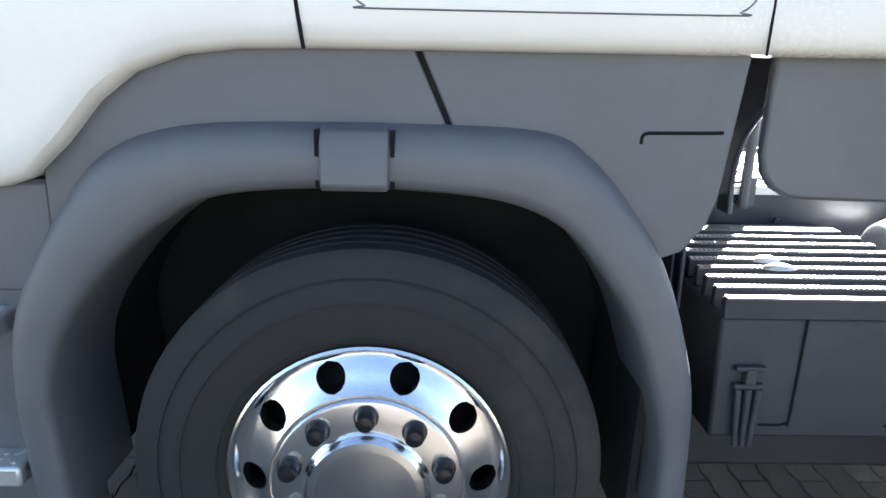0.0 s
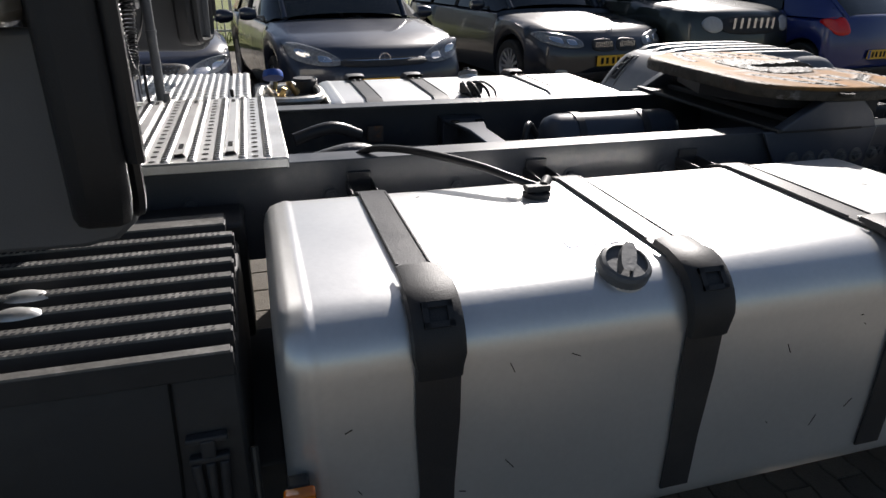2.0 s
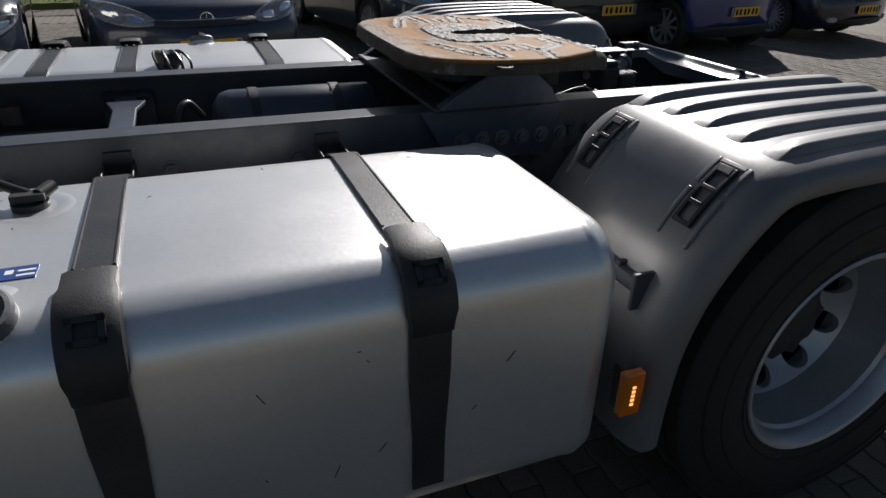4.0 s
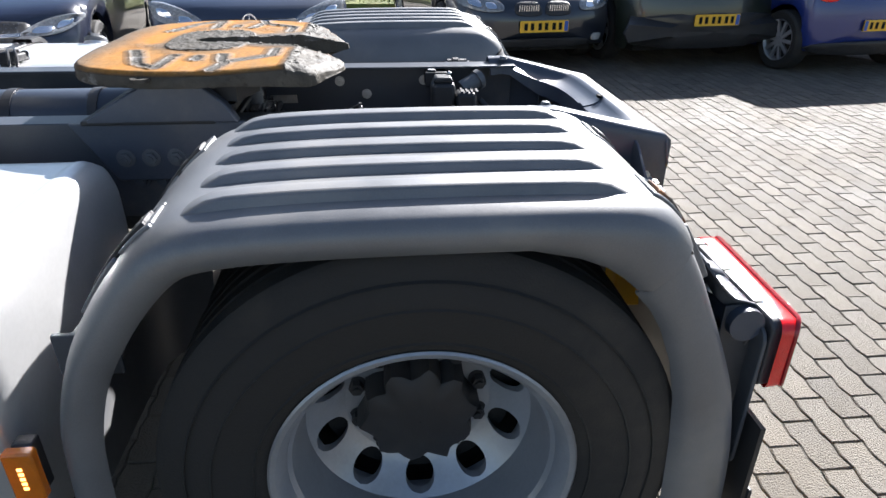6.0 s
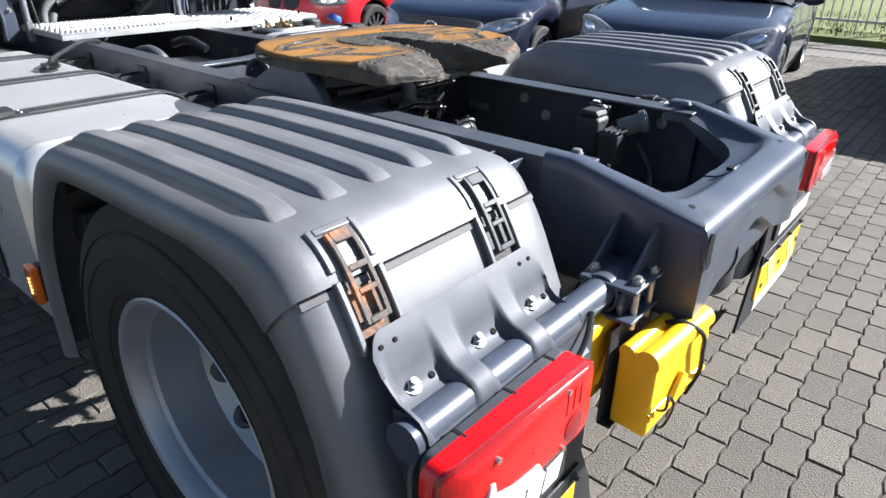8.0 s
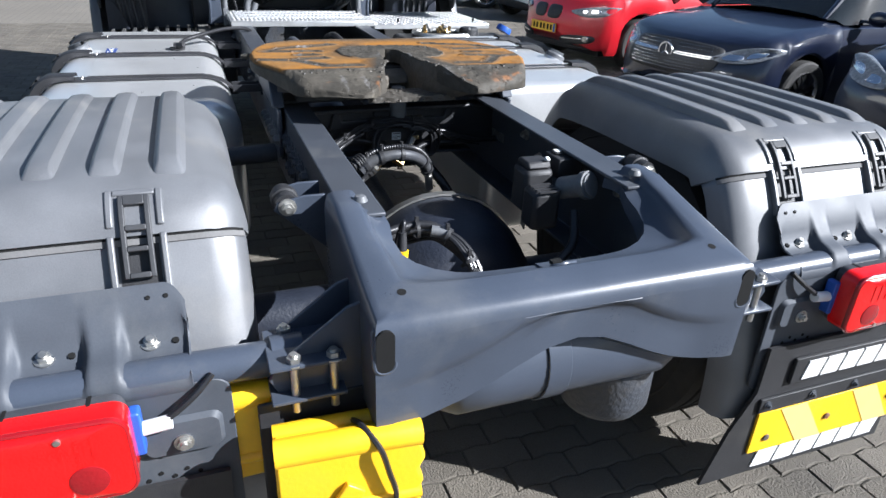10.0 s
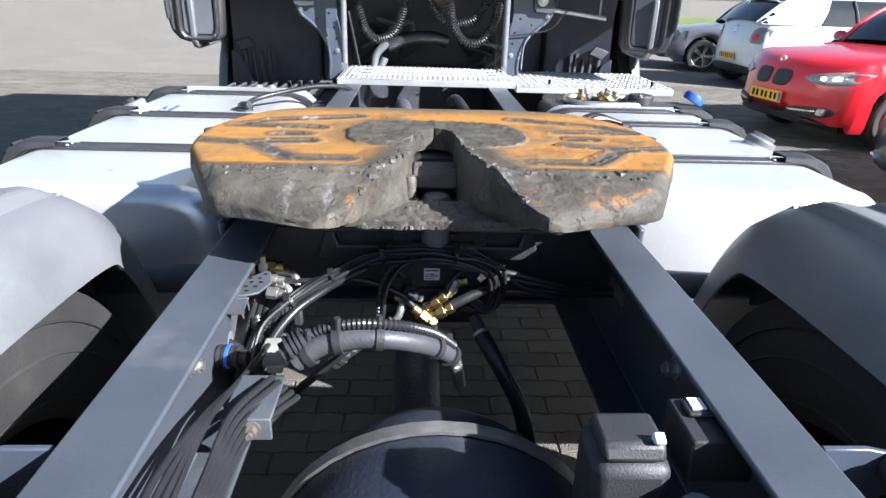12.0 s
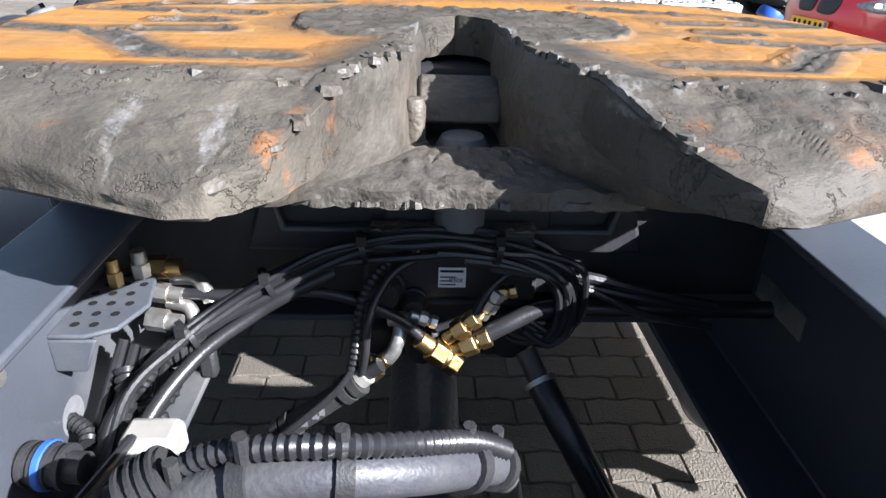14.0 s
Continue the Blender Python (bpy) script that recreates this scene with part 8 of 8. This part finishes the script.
    def skin(y, z, end):
        """x of the body skin at this width and height, by the nose or tail."""
        xs_ = [i * .01 for i in range(0, 140)]
        for q in xs_:
            x = q if end == "nose" else L - q
            if abs(y) <= width(x) * .985 and z <= top(x) + .015:
                e = q < .005
                zc = (low(x) + top(x)) / 2
                m_ = max(abs(y) / width(x), abs(z - zc) / max(.05, top(x) - zc))
                return bend(x, y, z) + ((-1 if end == "nose" else 1) * .03 * max(0, 1 - m_ * m_) ** .5 if e else 0)
        return 0 if end == "nose" else L
    def patch(name_, pts, end, mat, lab="", proud=.012, nn=4):
        """A shape on the nose or tail that follows the skin: pts are (y, z)."""
        b2 = BM()
        sg = -1 if end == "nose" else 1
        cy = sum(p[0] for p in pts) / len(pts); cz = sum(p[1] for p in pts) / len(pts)
        loop = [(p.x, p.y) for p in spline([(a, c, 0) for a, c in pts], nn, closed=True)]
        rows_ = []
        for f, o in ((1.0, -.03), (1.0, proud * .6), (.93, proud), (.5, proud), (.02, proud)):
            rows_.append([(skin(cy + (a - cy) * f, cz + (c - cz) * f, end) + sg * o, cy + (a - cy) * f, cz + (c - cz) * f) for a, c in loop])
        grid(b2, rows_, closed_v=True)
        return part(name_, b2, mat, ob, lab, angle=50)
    for kind, end, pts, mat, lab in spec["marks"]:
        patch(kind, pts, end, mat, lab, proud=.020 if kind in ("reflector", "lamp_glow", "fog_lamp", "chrome_bar") else .012)
    # plates: yellow with plain dark bars
    for end, z in spec["plates"]:
        x = skin(0, z, end)
        sg = -1 if end == "nose" else 1
        bm = BM()
        prism(bm, rounded(-.26, .26, z - .056, z + .056, .012), "x", x + sg * .012, x + sg * .024)
        pl = part("number_plate", bm, M_PLATE, ob, "yellow number plate")
        bm = BM()
        for k in range(6):
            y = -.17 + k * .068 + (.014 if k > 1 else 0) + (.014 if k > 3 else 0)
            bm = BM()
            box(bm, x + sg * .0235, x + sg * .0255, y - .018, y + .018, z - .034, z + .034)
            part("plate_bar", bm, M_PRINT, pl)
        bm = BM()
        box(bm, x + sg * .0235, x + sg * .0255, -.255, -.215, z - .05, z + .05)
        part("plate_strip", bm, M_BLUE, pl)
    for bars in spec.get("bars", ()):
        bm = BM()
        y0, y1, z0, z1, n, end = bars
        for k in range(n):
            y = y0 + (y1 - y0) * (k + .5) / n
            xx = skin(y, (z0 + z1) / 2, end) + (-.020 if end == "nose" else .02)
            box(bm, xx - .004, xx + .004, y - (y1 - y0) / n * .18, y + (y1 - y0) / n * .18, z0, z1)
        part("grille_bars", bm, M_CHROME, ob)
    if "studs" in spec:
        half_, zlo, zhi = spec["studs"]
        bm = BM()
        for i in range(9):
            for k in range(27):
                z = zlo + (zhi - zlo) * i / 8
                y = -half_ + 2 * half_ * (k + .5 * (i % 2)) / 27
                if abs(z - .622) < .016 or math.hypot(y, z - .62) < .09:
                    continue
                xx = skin(y, z, "nose") - .014
                lathe(bm, [(.0065, 0), (0, -.004)], (xx, y, z), (1, 0, 0), 5)
        tagged(part("grille_stud", bm, M_CHROME, ob), "small chrome studs in the grille", kind="stuff")
    for y, z, rad in spec.get("badge", ()):
        xx = skin(y, z, "nose") - .016
        bm = BM()
        lathe(bm, [(rad * .8, 0), (rad, 0), (rad, -.010), (rad * .8, -.010)], (xx, y, z), (1, 0, 0), 24, closed=True)
        for a in (90, 210, 330):
            cyl(bm, (xx - .004, y, z), (xx - .004, y + rad * .85 * math.cos(radians(a)), z + rad * .85 * math.sin(radians(a))), rad * .07, seg=6)
        part("badge", bm, M_CHROME, ob, "round chrome emblem")
    for lo, hi, z in spec.get("trim", ()):
        bm = BM()
        tube(bm, [(skin(y, z, "nose") - .012, y, z) for y in (lo, lo * .5 + hi * .5, hi)], .010, seg=6, n=4)
        part("chrome_trim", bm, M_CHROME, ob)
    return ob


M_LAMP = material("lamp_glass", (0.20, 0.21, 0.225), 0.14, scale=40, var=0.5, bump=0.0, coat=1.0)


def paint(name, color):
    return material(name, color, 0.34, scale=3, var=0.05, bump=0.0, coat=1.0, stain=tuple(c * .8 + .02 for c in color), stain_amount=0.3)


def both(kind, end, pts, mat, lab=""):
    return [(kind, end, pts, mat, lab), (kind, end, [(-y, z) for y, z in reversed(pts)], mat, lab)]


BASE = dict(L=4.3, W=1.79, H=1.45, r=.315, front_axle=.86, base=2.63, hood=.93, belt=.93, nose=.66, tail=.80, cabin=(1.25, 2.0, 3.4, 4.1), plates=(("nose", .42),), marks=[])
ROW_TURN = 8.0   # the row of cars stands slightly turned to the truck


def nose_at(x, y, back=False):
    """Pose of a car whose nose (or tail) is at x, y and faces the truck."""
    return pose(x, y, 0, 0, 0, 90 + ROW_TURN)


hatch = dict(BASE, W=1.86, plates=(("nose", .45),), badge=((0, .66, .062),), trim=((-.62, .62, .655),),
             marks=both("headlight", "nose", [(.42, .63), (.62, .62), (.84, .68), (.87, .80), (.70, .79), (.46, .70)], M_LAMP, "clear headlight")
             + both("reflector", "nose", [(.50, .65), (.60, .65), (.61, .70), (.52, .69)], M_CHROME, "")
             + both("reflector", "nose", [(.68, .68), (.79, .71), (.80, .76), (.70, .74)], M_CHROME, "")
             + both("fog_lamp", "nose", [(.60, .32), (.76, .35), (.76, .40), (.60, .38)], M_CHROME, "fog lamp")
             + [("grille", "nose", [(-.36, .61), (.36, .61), (.38, .67), (-.38, .67)], M_BLACK, "black grille"), ("lower_grille", "nose", [(-.60, .24), (.60, .24), (.64, .33), (-.64, .33)], M_BLACK, "")])
saloon = dict(BASE, L=4.5, H=1.40, hood=.90, nose=.70, plates=(("nose", .47),), badge=((0, .775, .04),), bars=((-.27, -.05, .60, .67, 9, "nose"), (.05, .27, .60, .67, 9, "nose")), spokes=14,
              marks=both("headlight", "nose", [(.42, .62), (.62, .61), (.82, .67), (.84, .76), (.64, .75), (.44, .70)], M_LAMP, "clear headlight")
              + both("reflector", "nose", [(.48, .64), (.57, .64), (.58, .69), (.50, .69)], M_CHROME, "")
              + both("reflector", "nose", [(.63, .65), (.74, .68), (.74, .72), (.64, .71)], M_CHROME, "")
              + both("grille", "nose", [(.03, .58), (.26, .575), (.30, .63), (.26, .69), (.06, .69)], M_BLACK, "double grille")
              + both("fog_lamp", "nose", [(.58, .31), (.68, .31), (.69, .37), (.59, .37)], M_CLEAR, "round fog lamp")
              + [("lower_grille", "nose", [(-.42, .26), (.42, .26), (.44, .34), (-.44, .34)], M_BLACK, "")])
offroad = dict(BASE, L=4.2, W=1.80, H=1.70, r=.34, hood=1.06, belt=1.06, nose=.93, tail=1.0, cabin=(1.25, 1.75, 3.7, 4.1), plates=(("nose", .52),), spokes=5,
               bars=((-.36, .36, .76, .90, 7, "nose"),),
               marks=both("headlight", "nose", [(.46, .78), (.56, .74), (.66, .78), (.68, .86), (.58, .92), (.47, .88)], M_CLEAR, "round headlight")
               + [("grille", "nose", [(-.38, .74), (.38, .74), (.38, .91), (-.38, .91)], M_BLACK, "slotted grille"), ("bumper", "nose", [(-.80, .26), (.80, .26), (.82, .55), (-.82, .55)], M_BLACK, "dark bumper")])
compact = dict(BASE, sweep=.34, L=4.3, H=1.44, nose=.80, hood=.98, belt=.98, plates=(("nose", .47),), spokes=10, rim=M_BLACK, badge=((0, .84, .042),),
               marks=both("headlight", "nose", [(.42, .70), (.60, .645), (.80, .665), (.87, .74), (.84, .775), (.62, .755)], M_LAMP, "clear headlight")
               + both("reflector", "nose", [(.58, .69), (.63, .685), (.635, .72), (.585, .725)], M_CHROME, "")
               + both("reflector", "nose", [(.68, .69), (.75, .70), (.755, .73), (.685, .73)], M_CHROME, "")
               + both("grille", "nose", [(.025, .62), (.08, .585), (.22, .59), (.27, .66), (.25, .735), (.16, .75), (.04, .735)], M_BLACK, "double black grille")
               + both("intake", "nose", [(.34, .31), (.68, .33), (.72, .42), (.36, .40)], M_BLACK, "dark intake")
               + both("chrome_bar", "nose", [(.36, .365), (.60, .375), (.60, .39), (.36, .38)], M_CHROME, "")
               + both("fog_lamp", "nose", [(.63, .35), (.685, .35), (.69, .41), (.635, .41)], M_CHROME, "round fog lamp")
               + [("lower_lip", "nose", [(-.62, .252), (.62, .252), (.52, .288), (.30, .32), (-.30, .32), (-.52, .288)], M_BLACK, "black lower lip")])
star = dict(BASE, L=4.4, H=1.42, sweep=.36, plates=(), spokes=16, badge=((0, .62, .085),), trim=((-.46, -.1, .615), (.1, .46, .615), (-.46, -.1, .630), (.1, .46, .630)), rim=M_CHROME, studs=(.44, .49, .70),
            marks=both("headlight", "nose", [(.44, .62), (.70, .61), (.86, .69), (.84, .75), (.62, .72)], M_LAMP, "slim headlight")
            + both("reflector", "nose", [(.54, .63), (.66, .63), (.67, .67), (.56, .67)], M_CHROME, "")
            + both("reflector", "nose", [(.70, .65), (.80, .68), (.80, .715), (.71, .695)], M_CHROME, "")
            + both("chrome_bar", "nose", [(.58, .30), (.72, .31), (.72, .325), (.58, .315)], M_CHROME, "")
            + [("grille", "nose", [(-.50, .52), (-.40, .46), (.40, .46), (.50, .52), (.52, .64), (.40, .72), (-.40, .72), (-.52, .64)], M_BLACK, "studded black grille"), ("lower_grille", "nose", [(-.50, .25), (.50, .25), (.46, .33), (-.46, .33)], M_BLACK, "")])
small_tail = dict(BASE, L=3.98, W=1.70, H=1.48, tail=1.06, belt=1.06, hood=1.0, rake=.10, quarter=.62, spoiler=True, cabin=(1.1, 1.75, 3.40, 3.90), plates=(("tail", .50),), badge=(), rim=M_BLACK,
              marks=both("tail_light", "tail", [(.53, .76), (.74, .74), (.80, .90), (.76, .99), (.60, .98), (.53, .90)], M_LAMP, "smoked tail light")
              + both("lamp_glow", "tail", [(.57, .79), (.67, .79), (.68, .88), (.58, .88)], M_RED, "red lamp unit")
              + [("rear_bumper", "tail", [(-.66, .25), (.66, .25), (.58, .36), (-.58, .36)], M_BLACK, "black lower bumper"), ("emblem", "tail", [(-.05, .90), (.05, .90), (.05, 1.0), (-.05, 1.0)], M_CHROME, "round emblem")])
tailed = dict(BASE, L=3.98, W=1.70, H=1.46, tail=.95, belt=.95, cabin=(1.1, 1.75, 3.2, 3.86), plates=(("tail", .52),), badge=(),
              marks=both("tail_light", "tail", [(.55, .78), (.72, .76), (.80, .92), (.62, .96)], M_RED, "red tail light") + [("rear_bumper", "tail", [(-.60, .22), (.60, .22), (.62, .34), (-.62, .34)], M_BLACK, "")])

P_DARK = paint("paint_dark_grey_blue", (0.014, 0.022, 0.045))
P_BLACKBLUE = paint("paint_black_blue", (0.010, 0.013, 0.022))
P_GREEN = paint("paint_dark_green", (0.018, 0.024, 0.018))
P_BLUE = paint("paint_deep_blue", (0.010, 0.025, 0.16))
P_RED = paint("paint_red", (0.55, 0.012, 0.022))
P_NAVY = paint("paint_navy", (0.005, 0.009, 0.026))
P_CARWHITE = paint("paint_white", (0.78, 0.78, 0.77))
P_OLD = paint("paint_faded_grey", (0.12, 0.125, 0.14))

car("hatchback_car", "dark grey-blue hatchback with yellow number plate", hatch, nose_at(3.02, 4.05), P_DARK)
car("saloon_car", "black-blue saloon with double kidney-shaped grille", saloon, nose_at(5.90, 4.88) @ Matrix.Scale(1.04, 4), P_BLACKBLUE)
car("offroad_car", "dark green small off-road car with slotted grille", offroad, nose_at(7.79, 4.88) @ Matrix.Scale(1.04, 4), P_GREEN)
car("compact_car", "bright red compact car with black wheels", compact, nose_at(-2.03, 3.80), P_RED)
car("star_car", "navy blue car with round emblem in studded grille", star, nose_at(.82, 3.48), P_NAVY)
car("blue_car", "deep blue hatchback parked tail first", tailed, pose(8.92, 8.50, 0, 0, 0, 270 + ROW_TURN), P_BLUE)
car("dark_estate_car", "dark blue estate car with many-spoked silver wheels", dict(saloon, L=4.7, H=1.46, cabin=(1.3, 2.05, 4.0, 4.6), spokes=18), nose_at(11.95, 4.75), P_NAVY)
car("white_car", "white small hatchback parked tail first", small_tail, pose(-6.75, 9.42, 0, 0, 0, 272), P_CARWHITE)
car("old_estate_car", "faded dark grey older car with silver wheels", dict(hatch, spokes=5, rim=M_CHROME), pose(-9.5, 5.15, 0, 0, 0, 75), P_OLD)


# ---- grass verge, fence, distance ----
bm = BM()
rnd = random.Random(4)
rows = []
for i in range(60):
    x = -40 + i * 1.6
    rows.append([(x, 10.6 + .05 * math.sin(x), .0), (x, 10.65 + .05 * math.sin(x), .09), (x, 12.0, .13 + .03 * noise.noise(Vector((x, 0, 0)))), (x, 14.0, .16), (x, 30.0, .2)])
grid(bm, rows)
verge = new("grass_verge", mesh_of(bm, "grass_verge", M_GRASS))
tagged(verge, "yellow-green grass verge behind the parking row", "grass", kind="structure")
nb = 9000
vv, ff = [], []
for k in range(nb):
    x, y = rnd.uniform(-14, 16), rnd.uniform(10.68, 14.5)
    h, a = rnd.uniform(.05, .16), rnd.uniform(0, 6.28)
    dx, dy = math.cos(a) * .012, math.sin(a) * .012
    lx, ly = rnd.uniform(-.05, .05), rnd.uniform(-.05, .05)
    z = .10
    i = len(vv)
    vv += [(x - dx, y - dy, z), (x + dx, y + dy, z), (x + lx, y + ly, z + h)]
    ff.append((i, i + 1, i + 2))
me = bpy.data.meshes.new("grass_blades")
me.from_pydata(vv, [], ff)
me.materials.append(M_GRASS)
tagged(new("grass_blades", me), "short grass blades on the verge", "grass", kind="stuff")


def fence(x0, x1, y, z0, h, step):
    f = thing("bar_fence", "pale galvanised fence of upright bars behind the cars", "fence", pose((x0 + x1) / 2, y, 0))
    inv = pose((x0 + x1) / 2, y, 0).inverted()
    bm = BM()
    cyl(bm, (0, 0, z0), (0, 0, z0 + h), .014, seg=8)
    bar = mesh_of(bm, "bar", M_FENCE)
    n = int((x1 - x0) / step)
    for k in range(n + 1):
        ob = part("bar", bar, M_FENCE, f, m=pose(x0 + k * step, y, 0))
        ob.matrix_parent_inverse = inv
    for z in (z0 + .12, z0 + h - .12):
        bm = BM()
        box(bm, x0, x1, y - .02, y + .02, z - .02, z + .02)
        part("rail", bm, M_FENCE, f).matrix_parent_inverse = inv
    for k in range(int((x1 - x0) / 2.5) + 1):
        bm = BM()
        box(bm, x0 + k * 2.5 - .03, x0 + k * 2.5 + .03, y - .03, y + .03, 0, z0 + h + .1)
        part("post", bm, M_FENCE, f).matrix_parent_inverse = inv
    return f


fence(-16, 16, 11.6, .15, 1.3, .14)

# pale buildings and bare trees far behind the fence
M_FACADE = material("pale_facade", (0.55, 0.55, 0.53), 0.7, scale=1, var=0.08, bump=0.05, stain=(0.4, 0.4, 0.38), stain_amount=0.4)
for x, w, h, y in ((-26, 26, 6.5, 44), (12, 30, 7.5, 60)):
    hall = thing("industrial_hall", "pale flat-roofed industrial hall in the distance", "building", pose(x, y, 0))
    bm = BM()
    box(bm, -w / 2, w / 2, 0, 14, 0, h)
    part("wall", bm, M_FACADE, hall)
    bm = BM()
    box(bm, -w / 2 - .2, w / 2 + .2, -.2, 14.2, h, h + .35)
    part("roof", bm, M_CHASSIS, hall)
    for k in range(int(w / 4)):
        bm = BM()
        box(bm, -w / 2 + 1 + k * 4, -w / 2 + 3 + k * 4, -.06, .05, 1.2, 2.8)
        part("window", bm, M_GLASS, hall)


# ---- paving blocks ----
def paver_outline(k=8):
    """Long sides wave, so that neighbours key into one another."""
    Lh, Wh, gap, amp = .105, .0525, .0026, .0042
    pts = []
    for i in range(k + 1):
        t = -1 + 2 * i / k
        pts.append((Wh - gap + amp * math.sin(2 * math.pi * (t + .25)), t * (Lh - gap)))
    for i in range(k + 1):
        t = 1 - 2 * i / k
        pts.append((-Wh + gap + amp * math.sin(2 * math.pi * (t + .25)), t * (Lh - gap)))
    return pts


OUTLINE = paver_outline()


def paver_verts(x, y, dz, tx, ty, turn, sx):
    out = []
    n = len(OUTLINE)
    for f, z in ((1.0, -.012), (1.0, -.0035), (.94, .0)):
        for a, b_ in OUTLINE:
            a, b_ = a * (f if f == 1 else 1 - .0035 / .0525), b_ * (f if f == 1 else 1 - .0035 / .105)
            out.append((x + a - b_ * turn, y + b_ + a * turn, z + dz + a * tx + b_ * ty))
    return out


def paver_faces(i0):
    n = len(OUTLINE)
    fs = []
    for ring in (0, 1):
        for k in range(n):
            a, b_ = i0 + ring * n + k, i0 + ring * n + (k + 1) % n
            fs.append((a, b_, b_ + n, a + n))
    fs.append(tuple(i0 + 2 * n + k for k in range(n)))
    return fs


shared = []
rnd = random.Random(17)
for v in range(6):
    me = bpy.data.meshes.new("paving_block")
    me.from_pydata(paver_verts(0, 0, 0, rnd.uniform(-.02, .02), rnd.uniform(-.012, .012), rnd.uniform(-.012, .012), 1), [], paver_faces(0))
    me.materials.append(M_PAVER)
    shared.append(me)
vv, ff = [], []
x = -6.04
col = 0
while x < 13.0:
    y = -7.0 + (.105 if col % 2 else 0)
    while y < 9.0:
        dz = rnd.uniform(-.0022, .001)
        if 4.98 < x < 6.98 and -.75 < y < 2.35:
            ob = part("paving_block", shared[rnd.randrange(6)], M_PAVER, ground)
            ob.location = (x, y, dz)
        else:
            i0 = len(vv)
            vv += paver_verts(x, y, dz, rnd.uniform(-.02, .02), rnd.uniform(-.012, .012), rnd.uniform(-.012, .012), 1)
            ff += paver_faces(i0)
        y += .21
    x += .105
    col += 1
me = bpy.data.meshes.new("paving_blocks")
me.from_pydata(vv, [], ff)
me.materials.append(M_PAVER)
pv = new("paving_blocks", me)
pv.parent = ground
tagged(pv, "rows of wavy-edged concrete paving blocks", kind="stuff")
